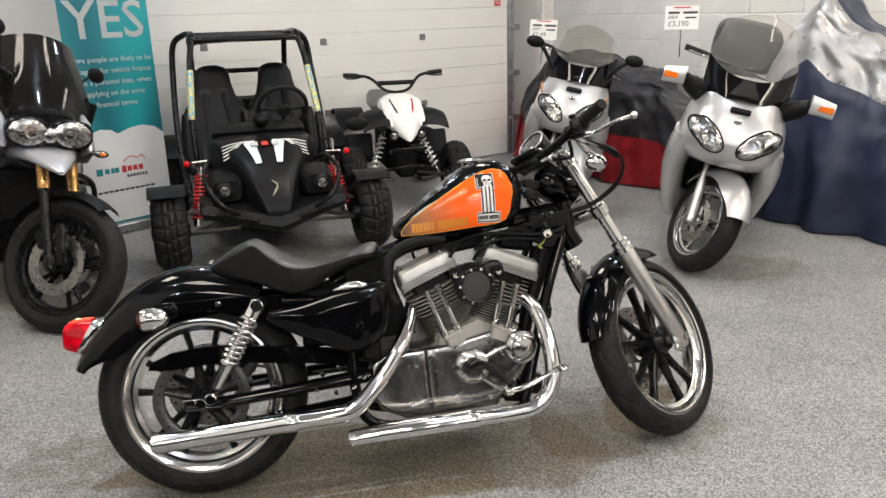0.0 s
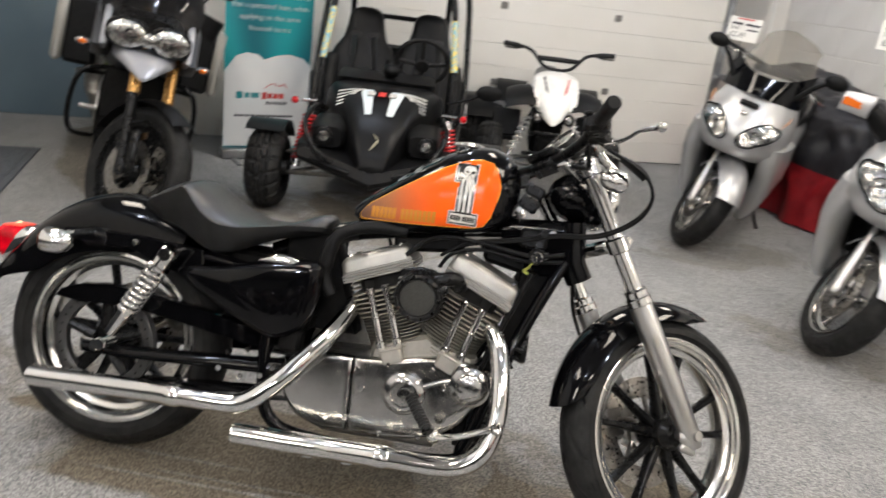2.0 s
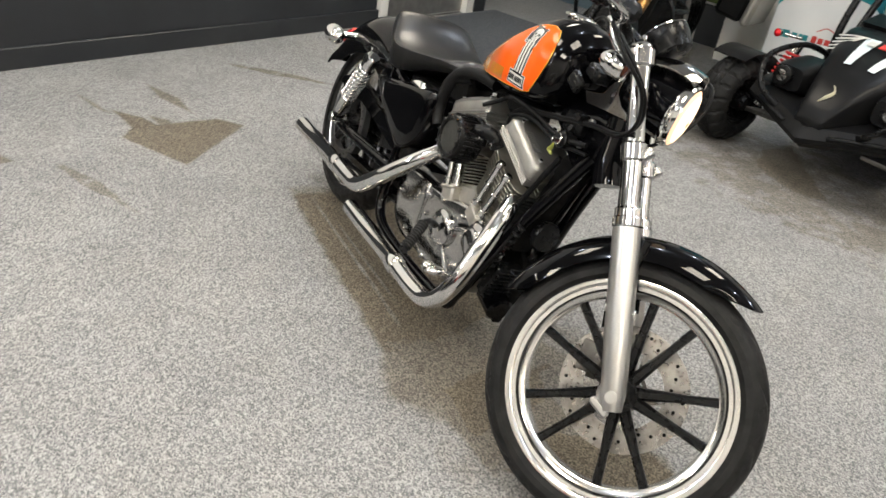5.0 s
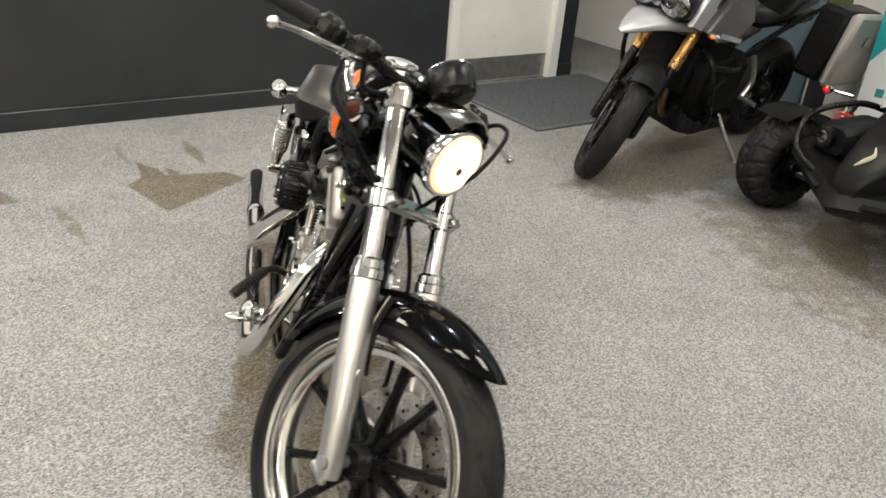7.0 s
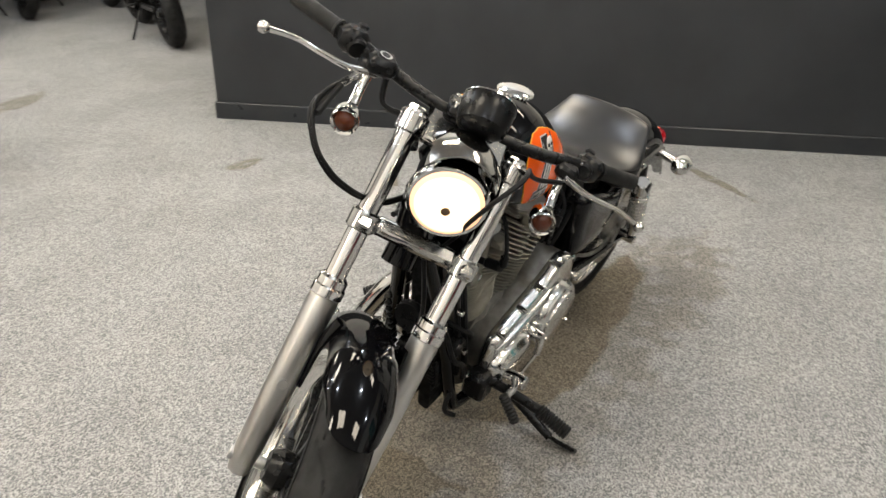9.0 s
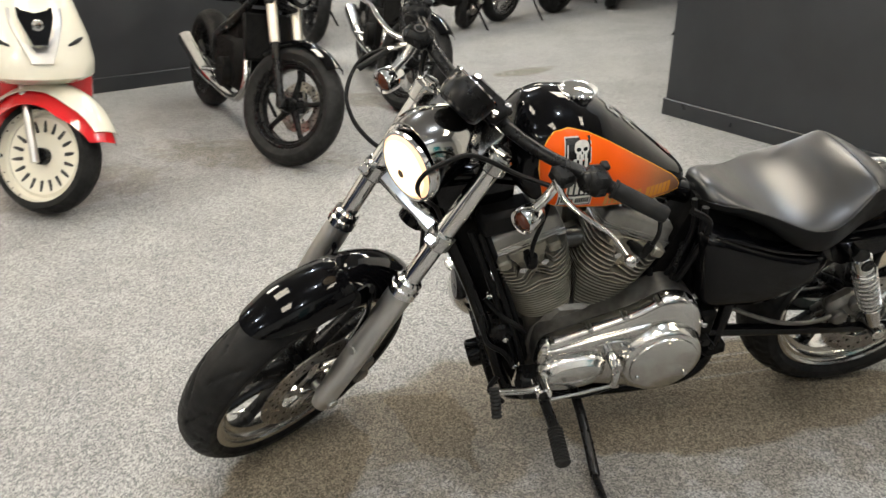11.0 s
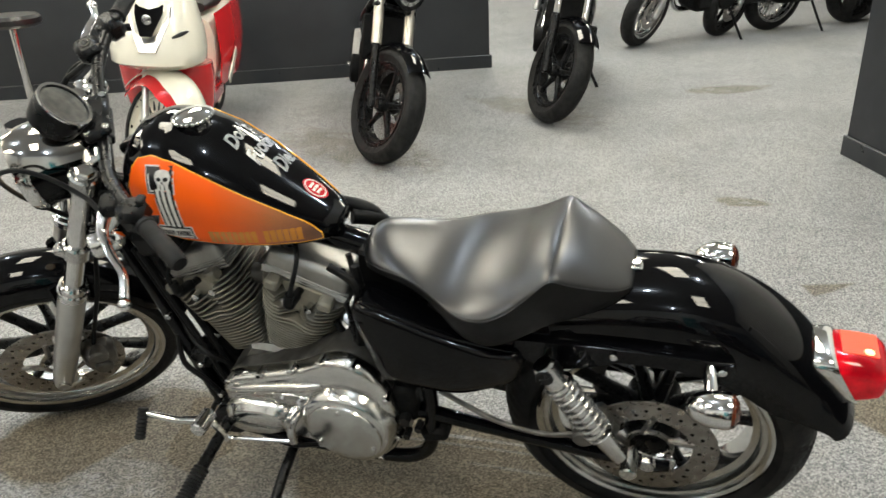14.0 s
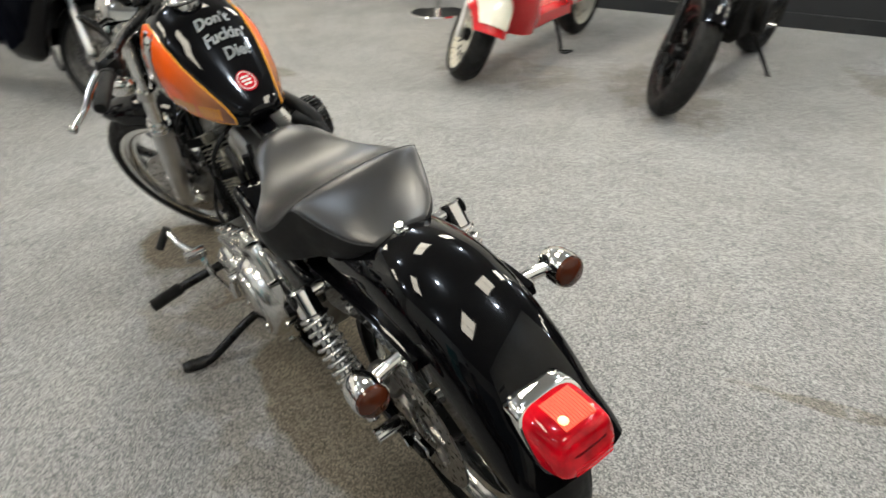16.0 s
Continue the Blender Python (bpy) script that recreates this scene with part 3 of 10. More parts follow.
structure("baseboard_south", Mesh(ROOM).box((2.53, -4.747, 0.05), (6.01, 0.016, 0.1)).box((-0.473, -4.83, 0.05), (0.016, 0.18, 0.1)), M_DARKTRIM, "charcoal skirting board", "baseboard")
# far end of the showroom
structure("wall_far_south", Mesh(ROOM).box((0, -13.0, CEIL / 2), (26, 0.2, CEIL), bev=0), M_DARKWALL, "dark far wall of the showroom", "wall")
structure("wall_far_west", Mesh(ROOM).box((-9.0, -5, CEIL / 2), (0.2, 20, CEIL), bev=0), M_WHITEWALL, "white far side wall of the showroom", "wall")
for n_, (pa, pb) in enumerate(PANELS):
    lp = thing("ceiling_light", ROOM @ pose(pa, pb, CEIL), "square-edged recessed ceiling light panel, lit warm white", "ceiling light", "ceiling lights")
    part("frame", Mesh().box((0, 0.485, -0.025), (0.54, 0.05, 0.050)).box((0, -0.485, -0.025), (0.54, 0.05, 0.050))
         .box((0.25, 0, -0.025), (0.04, 0.92, 0.050)).box((-0.25, 0, -0.025), (0.04, 0.92, 0.050)).box((0, 0, -0.052), (0.50, 0.028, 0.012)), M_DOORWHITE, lp)
    part("diffuser", Mesh().box((0, 0, -0.006), (0.46, 0.92, 0.008), bev=0), M_PANELGLOW, lp)
for pa, pb in SPOTS:
    lp = thing("spot_lamp", ROOM @ pose(pa, pb, CEIL), "small white ceiling spot lamp in an assumed place, lit cool white", "ceiling lamp", "ceiling spots")
    part("ring", Mesh().lathe([(0.035, -0.012), (0.06, -0.012), (0.065, 0.0), (0.035, 0.0)], (0, 0, 0), "z", 24, closed=True), M_DOORWHITE, lp)

# ---------------------------------------------------------------- wheels
def tyre_profile(R, w, rim):
    """Half-round tyre section: (radius, across)."""
    out = [(rim, -w * 0.36), (rim + 0.012, -w * 0.42), (rim + (R - rim) * 0.45, -w * 0.5)]
    c = R - w * 0.42
    for k in range(13):
        a = radians(-90 + 15 * k)
        out.append((c + w * 0.42 * math.cos(a), w * 0.5 * math.sin(a)))
    out += [(rim + (R - rim) * 0.45, w * 0.5), (rim + 0.012, w * 0.42), (rim, w * 0.36)]
    return out


def groove(th, s, n, kind):
    """Whether a tread groove runs at turn th (0..1) and place s (-1..1) across."""
    if kind == "knob":
        a = (th * n + (0.25 if s > 0 else 0.0) + 0.35 * abs(s)) % 1
        return a < 0.22 or (0.30 < abs(s) < 0.36) or abs(s) < 0.05
    u = (th * n + 0.9 * abs(s) + (0.5 if s > 0 else 0)) % 1
    v = (th * n * 2 - 0.8 * abs(s) + (0.3 if s > 0 else 0)) % 1
    return (u < 0.10 and 0.10 < abs(s) < 0.78) or (v < 0.09 and 0.62 < abs(s) < 0.92)


def tyre_mesh(c, R, w, rim, axis="y", n=216, blocks=14, kind="road", deep=0.005, m=None):
    prof = tyre_profile(R, w, rim)
    # finer steps over the crown
    fine = []
    for i in range(len(prof) - 1):
        (r0, h0), (r1, h1) = prof[i], prof[i + 1]
        k = 3 if 2 <= i <= len(prof) - 4 else 1
        fine += [(r0 + (r1 - r0) * j / k, h0 + (h1 - h0) * j / k) for j in range(k)]
    fine.append(prof[-1])
    me = Mesh(m)
    base = Matrix.Translation(V(c)) @ (AX[axis] if isinstance(axis, str) else axis)
    rings = []
    for k in range(n):
        t = k / n
        row = []
        for r, h in fine:
            s = h / (w * 0.5)
            d = deep if r > R - w * 0.45 and groove(t, s, blocks, kind) else 0.0
            row.append(base @ V(((r - d) * math.cos(2 * math.pi * t), (r - d) * math.sin(2 * math.pi * t), h)))
        rings.append(row)
    me.rings(rings, loop=True)
    return me


def wheel(parent, name, c, R, w, rim, spokes, spoke_mat, rim_mat, m=None, lip_mat=None, disc=0.0, disc_y=0.06, pair=0.0, hub=0.045,
          blocks=14, kind="road", deep=0.005, n=216, spoke_w=0.022, label="", tyre_label=""):
    """Cast wheel: hub and spokes, with tyre, rim and brake disc as its pieces."""
    me = Mesh(m)
    arms = []
    me.lathe([(0.012, -w * 0.55), (hub * 0.7, -w * 0.55), (hub, -w * 0.35), (hub * 0.85, 0), (hub, w * 0.35), (hub * 0.7, w * 0.55), (0.012, w * 0.55)], c, "y", 24)
    for k in range(spokes):
        a = 2 * math.pi * (k // 2 * 2 if pair else k) / spokes + (radians(pair) * (1 if k % 2 else -1) if pair else 0)
        a += 0.3
        d = V((math.cos(a), 0, math.sin(a)))
        p = V((-d.z, 0, d.x))
        c0 = V(c)
        rows = []
        for f, ww, tt in ((hub * 0.8, spoke_w * 1.25, 0.020), (hub + (rim - hub) * 0.5, spoke_w * 0.8, 0.013), (rim - 0.012, spoke_w * 0.95, 0.017)):
            q = c0 + d * f
            rows.append([q + p * ww * 0.5 * u + V((0, 1, 0)) * tt * v for u, v in ((-1, -0.5), (-0.5, -1), (0.5, -1), (1, -0.5), (1, 0.5), (0.5, 1), (-0.5, 1), (-1, 0.5))])
        arms.append(Mesh(m).rings(rows))
    wh = part(name, me, spoke_mat, parent, label)
    for q in arms:
        part("spoke", q, spoke_mat, wh)
    part("tyre", tyre_mesh(c, R, w, rim, n=n, blocks=blocks, kind=kind, deep=deep, m=m), M_RUBBER, wh, tyre_label)
    h = w * 0.40
    part("rim", Mesh(m).lathe([(rim - 0.036, -h * 0.46), (rim - 0.023, -h * 0.54), (rim - 0.021, -h * 0.60), (rim - 0.018, -h * 0.80), (rim - 0.010, -h * 0.82), (rim - 0.009, -h * 0.98), (rim - 0.003, -h * 1.05), (rim + 0.004, -h * 1.03), (rim + 0.005, -h * 0.9), (rim - 0.003, -h * 0.8), (rim - 0.003, h * 0.8),
                               (rim + 0.005, h * 0.9), (rim + 0.004, h * 1.03), (rim - 0.003, h * 1.05), (rim - 0.009, h * 0.98), (rim - 0.010, h * 0.82), (rim - 0.018, h * 0.80), (rim - 0.021, h * 0.60), (rim - 0.023, h * 0.54), (rim - 0.036, h * 0.46), (rim - 0.038, h * 0.2), (rim - 0.038, -h * 0.2)],
                              c, "y", 72, closed=True), rim_mat, wh, "silver machined rim lip" if rim_mat in (M_ALLOY, M_FORKALU, M_POLISH) else "")
    if disc:
        dm = Mesh(m)
        y = disc_y
        cc = V(c) + V((0, y, 0))
        dm.lathe([(disc * 0.62, -0.002), (disc, -0.002), (disc, 0.002), (disc * 0.62, 0.002)], cc, "y", 60, closed=True)
        ca = Mesh(m).lathe([(disc * 0.30, -0.003), (disc * 0.36, -0.003), (disc * 0.36, 0.003), (disc * 0.30, 0.003)], cc, "y", 30, closed=True)
        part("disc_carrier", ca, M_DISC, wh)
        for k in range(5):
            a = 2 * math.pi * k / 5
            part("carrier_arm", Mesh(m).tube([cc + V((math.cos(a), 0, math.sin(a))) * disc * 0.32, cc + V((math.cos(a + 0.35), 0, math.sin(a + 0.35))) * disc * 0.66], 0.007, 8, smooth=False), M_DISC, wh)
        ds = part("brake_disc", dm, M_DISC, wh, "perforated steel brake disc")
        hl = Mesh(m)
        for k in range(30):
            a = 2 * math.pi * k / 30
            r = disc * (0.72 + 0.09 * (k % 3))
            q = cc + V((math.cos(a) * r, 0, math.sin(a) * r))
            hl.cyl(q - V((0, 0.0024, 0)), q + V((0, 0.0024, 0)), 0.0042, n=8)
        tagged(part("disc_holes", hl, M_BLACKMATT, wh), kind="stuff")
    return wh


# ---------------------------------------------------------------- the black and orange cruiser motorcycle
BIKE = pose(0, -0.0266, 0, 0, 0, 5.91) @ pose(0, 0, 0, -14.0)       # leans on its stand
STEER = Matrix.Translation((1.168, 0, 0.697)) @ Matrix.Rotation(radians(37.2), 4, V((-0.5, 0, 0.866))) @ Matrix.Translation((-1.168, 0, -0.697))
cruiser = thing("motorcycle", BIKE, "gloss black cruiser motorcycle with orange tank panels, leaning on its stand", "motorcycle")
C = cruiser
AXR, AXF = V((0, 0, 0.306)), V((1.474, 0, 0.302))
wheel(C, "rear_wheel", AXR, 0.306, 0.150, 0.226, 10, M_BLACKSATIN, M_POLISH, disc=0.130, disc_y=0.092, pair=14, hub=0.055, label="black cast rear wheel with paired spokes")
wheel(C, "front_wheel", AXF, 0.302, 0.112, 0.241, 10, M_BLACKSATIN, M_POLISH, m=STEER, disc=0.145, disc_y=0.062, pair=14, hub=0.042, label="black cast front wheel with paired spokes")


def tank_section(x):
    """Half width, top, bottom of the fuel tank at x."""
    X = [0.600, 0.615, 0.66, 0.71, 0.76, 0.82, 0.88, 0.93, 0.97, 0.995, 1.008]
    W = [0.030, 0.050, 0.074, 0.094, 0.109, 0.121, 0.126, 0.124, 0.113, 0.090, 0.055]
    T = [0.757, 0.772, 0.808, 0.848, 0.886, 0.926, 0.950, 0.953, 0.940, 0.914, 0.880]
    B = [0.728, 0.719, 0.714, 0.714, 0.717, 0.722, 0.729, 0.738, 0.754, 0.780, 0.815]
    return np.interp(x, X, W), np.interp(x, X, T), np.interp(x, X, B)


def tank_side(x, z, off=0.0):
    """Half width of the tank's skin at x, z."""
    w, t, b = tank_section(x)
    zc = b + (t - b) * 0.40
    u = (z - zc) / ((t - zc) if z > zc else (zc - b))
    if z < zc:
        return w * max(0.0, 1 - abs(u) ** 4.5) ** (1 / 4.5) + off
    return w * max(0.0, 1 - abs(u) ** 2.3) ** (1 / 2.0) + off


def tank_top(x, y, off=0.0):
    w, t, b = tank_section(x)
    zc = b + (t - b) * 0.40
    return zc + (t - zc) * max(0.0, 1 - (abs(y) / w) ** 2.0) ** (1 / 2.3) + off


rings = []
for i in range(41):
    x = 0.600 + 0.408 * (0.5 - 0.5 * math.cos(math.pi * i / 40))
    w, t, b = tank_section(x)
    zc = b + (t - b) * 0.40
    ring = []
    for k in range(56):
        a = 2 * math.pi * k / 56
        cy, sz = math.cos(a), math.sin(a)
        py, pz = (2.0, 2.3) if sz >= 0 else (4.5, 4.5)
        ring.append((x, w * math.copysign(abs(cy) ** (2 / py), cy), zc + (t - zc if sz > 0 else zc - b) * math.copysign(abs(sz) ** (2 / pz), sz)))
    rings.append(ring)
tank = part("fuel_tank", Mesh().rings(rings), M_BLACKGLOSS, C, "gloss black teardrop fuel tank", sharp=70)


def orange_paint():
    """Orange lacquer that fades into smoky grey towards the tail."""
    m = surf("orange_tank_lacquer", (0.80, 0.115, 0.010), rough=0.16, coat=0.0, spec=0.22)
    nt = m.node_tree
    b = nt.nodes["Principled BSDF"]
    tc = nt.nodes.new("ShaderNodeTexCoord")
    sp = nt.nodes.new("ShaderNodeSeparateXYZ")
    nt.links.new(tc.outputs["Object"], sp.inputs[0])
    ns = node(nt, "ShaderNodeTexNoise", Scale=420.0, Detail=2.0)
    nt.links.new(tc.outputs["Object"], ns.inputs["Vector"])
    ad = nt.nodes.new("ShaderNodeMath")
    ad.operation = "MULTIPLY_ADD"
    ad.inputs[1].default_value = 0.035
    nt.links.new(ns.outputs["Fac"], ad.inputs[0])
    nt.links.new(sp.outputs["X"], ad.inputs[2])
    rp = nt.nodes.new("ShaderNodeValToRGB")
    el = rp.color_ramp.elements
    mr = node(nt, "ShaderNodeMapRange", **{"From Min": 0.63, "From Max": 0.97})
    nt.links.new(ad.outputs["Value"], mr.inputs["Value"])
    nt.links.new(mr.outputs["Result"], rp.inputs["Fac"])
    el[0].position, el[0].color = 0.0, (0.075, 0.052, 0.042, 1)
    el[1].position, el[1].color = 0.55, (0.78, 0.105, 0.006, 1)
    e = el.new(0.24)
    e.color = (0.30, 0.115, 0.045, 1)
    nt.links.new(rp.outputs["Color"], b.inputs["Base Color"])
    return m


M_ORANGE = orange_paint()
M_YELLOWLINE = surf("yellow_pinstripe", (0.80, 0.36, 0.03), rough=0.15, coat=0.8)
M_GOLDPRINT = surf("dull_gold_print", (0.50, 0.20, 0.02), rough=0.2, coat=0.6)
M_DECALW = surf("silver_white_decal", (0.62, 0.61, 0.58), (0.50, 0.49, 0.46), 90, 0.3, coat=0.6)
M_DECALK = surf("black_decal", (0.010, 0.010, 0.010), rough=0.25, coat=0.6)
PX = [0.622, 0.640, 0.70, 0.76, 0.82, 0.87, 0.905, 0.935, 0.952, 0.962]
PT = [0.743, 0.767, 0.809, 0.848, 0.885, 0.909, 0.9175, 0.912, 0.893, 0.862]
PB = [0.731, 0.7305, 0.7345, 0.739, 0.744, 0.7485, 0.7515, 0.760, 0.790, 0.842]


def tank_patch(mesh, sgn, outline_x, lo, hi, nx, nz, off):
    """A sheet that lies on the tank's side between two heights."""
    rows = []
    for i in range(nx + 1):
        x = outline_x[0] + (outline_x[1] - outline_x[0]) * i / nx
        a, b = lo(x), hi(x)
        rows.append([(x, sgn * tank_side(x, a + (b - a) * k / nz, off), a + (b - a) * k / nz) for k in range(nz + 1)])
    return mesh.sheet(rows if sgn < 0 else rows[::-1], 0.0008)


for sgn in (-1, 1):
    part("orange_panel", tank_patch(Mesh(), sgn, (0.622, 0.962), lambda x: np.interp(x, PX, PB), lambda x: np.interp(x, PX, PT), 48, 16, 0.0016),
         M_ORANGE, tank, "orange side panel fading to smoky grey, yellow edge line", sharp=80)
    loop = [(x, np.interp(x, PX, PT)) for x in np.linspace(0.622, 0.962, 26)] + [(x, np.interp(x, PX, PB)) for x in np.linspace(0.962, 0.622, 26)]
    part("pinstripe", Mesh().tube([(x, sgn * tank_side(x, z, 0.0012), z) for x, z in loop], 0.0016, 6, smooth=False, closed=True), M_YELLOWLINE, tank)

    def flat(mesh, poly, off, sgn=sgn):
        """A small flat shape of (x, z) laid on the tank's side."""
        return mesh.add([(x, sgn * tank_side(x, z, off), z) for x, z in poly], [list(range(len(poly)))])

    def quad(mesh, x0, x1, z0, z1, off, shear=0.0, sgn=sgn):
        for i in range(2):
            for k in range(4):
                xa, xb = x0 + (x1 - x0) * i / 2, x0 + (x1 - x0) * (i + 1) / 2
                za, zb = z0 + (z1 - z0) * k / 4, z0 + (z1 - z0) * (k + 1) / 4
                flat(mesh, [(xa + shear * (za - z0), za), (xb + shear * (za - z0), za), (xb + shear * (zb - z0), zb), (xa + shear * (zb - z0), zb)], off, sgn)
    # numeral decal: a white-edged black figure with pale stripes, a pale head with dark eyes, and a foot
    xc, f = 0.883, -sgn

    def block(mesh, x0, x1, z0, z1, off, sgn=sgn, f=f):
        quad(mesh, xc + f * x0, xc + f * x1, z0, z1, off, sgn=sgn)

    def blob(mesh, x0, z0, rx, rz, off, p=1.0, n=18, sgn=sgn, f=f):
        ring_ = [(xc + f * (x0 + rx * math.copysign(abs(math.cos(a)) ** p, math.cos(a))), z0 + rz * math.copysign(abs(math.sin(a)) ** p, math.sin(a))) for a in [2 * math.pi * k / n for k in range(n)]]
        for k in range(n):
            flat(mesh, [(xc + f * x0, z0), ring_[k], ring_[(k + 1) % n]], off, sgn)
    d0, d1, d2 = Mesh(), Mesh(), Mesh()
    for x0, x1, z0, z1 in ((-0.019, 0.019, 0.770, 0.862), (-0.031, 0.0205, 0.858, 0.903), (-0.034, 0.034, 0.757, 0.785)):
        block(d0, x0 - 0.0022, x1 + 0.0022, z0 - 0.0022, z1 + 0.0022, 0.0028)
        block(d1, x0, x1, z0, z1, 0.0034)
    part("numeral_edge", d0, M_DECALW, tank)
    part("numeral_backing", d1, M_DECALK, tank)
    for x0, x1, z0, z1 in ((-0.0150, -0.0080, 0.787, 0.866), (-0.0035, 0.0035, 0.787, 0.866), (0.0080, 0.0150, 0.787, 0.866), (-0.009, 0.013, 0.864, 0.876)):
        block(d2, x0, x1, z0, z1, 0.0040)
    blob(d2, 0.002, 0.886, 0.0155, 0.0130, 0.0040, 0.85)
    block(d2, -0.028, -0.0255, 0.864, 0.892, 0.0040)
    block(d2, -0.028, -0.018, 0.861, 0.864, 0.0040)
    part("numeral_figure", d2, M_DECALW, tank, "white numeral one decal")
    d5 = Mesh()
    for u in (-1, 1):
        blob(d5, 0.002 + 0.0070 * u, 0.8835, 0.0050, 0.0036, 0.0046)
        block(d5, 0.002 + 0.0045 * u - 0.0008, 0.002 + 0.0045 * u + 0.0008, 0.866, 0.875, 0.0046)
    blob(d5, 0.002, 0.8775, 0.0017, 0.0026, 0.0046)
    part("numeral_eyes", d5, M_DECALK, tank)
    d3 = Mesh()
    block(d3, -0.0315, 0.0315, 0.7600, 0.7820, 0.0040)
    part("decal_plate", d3, M_DECALW, tank)
    d3 = Mesh()
    for k in range(14):
        if k != 6:
            block(d3, -0.029 + 0.0042 * k, -0.0260 + 0.0042 * k, 0.7650, 0.7775, 0.0046)
    tagged(part("decal_print", d3, M_DECALK, tank), kind="stuff")
    for k in range(15):
        if k != 6:
            d4 = Mesh()
            quad(d4, 0.652 + 0.0112 * k, 0.6612 + 0.0112 * k, 0.7385 + 0.0007 * k, 0.7655 + 0.0008 * k, 0.0030)
            part("letter_bar", d4, M_GOLDPRINT, tank)

# fuel cap
cap = part("fuel_cap", Mesh().lathe([(0.0, 0.0175), (0.016, 0.0170), (0.028, 0.0152), (0.035, 0.0125), (0.0385, 0.0098), (0.0385, 0.0075), (0.033, 0.0055), (0.031, 0.0), (0.031, -0.014)], (0.862, 0, tank_top(0.862, 0) - 0.002), "z", 40), M_CHROME, C, "chrome screw-on fuel cap")
rp = Mesh()
for k in range(24):
    a = 2 * math.pi * k / 24
    rp.box((0.862 + 0.0382 * math.cos(a), 0.0382 * math.sin(a), tank_top(0.862, 0) + 0.0068), (0.003, 0.005, 0.0055), (0, 0, math.degrees(a)), 0.001)
part("cap_grip", rp, M_FORKALU, cap)


def lettering(name, body, size, place, material, parent, label="", shear=0.25, bold=0.004):
    """Words as a mesh; place maps (u, v) of the text plane to a point."""
    cu = bpy.data.curves.new(name, "FONT")
    cu.body, cu.size, cu.align_x, cu.shear, cu.offset, cu.resolution_u = body, size, "CENTER", shear, bold * size, 3
    tmp = new(name, cu)
    me = bpy.data.meshes.new_from_object(tmp)
    bpy.data.objects.remove(tmp)
    for v in me.vertices:
        v.co = place(v.co.x, v.co.y)
    me.materials.clear()
    me.materials.append(material)
    ob = new(name, me)
    ob.parent = parent
    return tagged(ob, label)


M_SCRIPT = surf("silver_lettering", (0.17, 0.18, 0.185), rough=0.35, coat=0.3)
for word, xw, yw in (("Don't", 0.778, -0.016), ("Fuckin'", 0.739, -0.022), ("Die!", 0.700, -0.026)):
    lettering("tank_lettering", word, 0.0345, lambda u, v, xw=xw, yw=yw: V((xw + v + u * 0.12, yw - u, tank_top(xw + v + u * 0.12, yw - u, 0.0025))), M_SCRIPT, tank, "silver script lettering on the tank top", 0.2, 0.035)
M_ROUNDRED = surf("red_roundel", (0.42, 0.01, 0.02), rough=0.2, coat=0.6)


def disc_on_tank(mesh, x0, y0, r0, r1, off, n=28):
    a = [2 * math.pi * k / n for k in range(n)]
    P = lambda r, t: (x0 + r * math.cos(t), y0 + r * math.sin(t), tank_top(x0 + r * math.cos(t), y0 + r * math.sin(t), off))
    return mesh.add([P(r1, t) for t in a] + [P(r0, t) for t in a], [[k, (k + 1) % n, n + (k + 1) % n, n + k] for k in range(n)])


part("roundel", disc_on_tank(Mesh(), 0.648, -0.006, 0.0005, 0.021, 0.0025), M_ROUNDRED, tank, "round red and white sticker")
rm = disc_on_tank(Mesh(), 0.648, -0.006, 0.0165, 0.0185, 0.0032)
for dx, wv in ((-0.007, 0.010), (0, 0.012), (0.007, 0.010)):
    for s in (-1, 1):
        y0 = -0.006 + s * wv * 0.45
        rm.add([(0.648 + dx + u, y0 + v, tank_top(0.648 + dx + u, y0 + v, 0.0034)) for u, v in ((-0.002, -wv * 0.4), (0.002, -wv * 0.4), (0.002, wv * 0.4), (-0.002, wv * 0.4))], [[0, 1, 2, 3]])
part("roundel_mark", rm, M_DECALW, tank)

# --- rear mudguard
FX = [0.20, 0.12, 0.041, -0.041, -0.113, -0.17, -0.22, -0.262, -0.30, -0.328, -0.345]
FZ = [0.655, 0.672, 0.684, 0.684, 0.664, 0.634, 0.596, 0.554, 0.507, 0.463, 0.425]
FS = [0.56, 0.556, 0.545, 0.538, 0.520, 0.494, 0.462, 0.447, 0.437, 0.426, 0.412]     # heights of the side edges
rows = []
path = smooth_path([(x, 0, z) for x, z in zip(FX, FZ)], 5)
edge = smooth_path([(x * 0.90 + 0.0, 0, s) for x, s in zip(FX, FS)], 5)
for p, e in zip(path, edge):
    row = []
    for k in range(21):
        u = -1 + 2 * k / 20
        # a round crown over upright skirts
        deep = (p - e).length
        phi = min(1.0, abs(u) / 0.72) * math.pi / 2
        y = 0.098 * math.copysign(math.sin(phi) ** 0.95, u)
        crown = min(0.072, deep * 0.8)
        fall = crown * (1 - math.cos(phi)) + max(0.0, abs(u) - 0.72) / 0.28 * (deep - crown)
        q = p.lerp(e, fall / deep)
        row.append((q.x, y, q.z))
    rows.append(row)
fender = part("rear_mudguard", Mesh().sheet(rows, -0.004), M_BLACKGLOSS, C, "long gloss black rear mudguard with small drilled holes", sharp=60)
hm = Mesh()
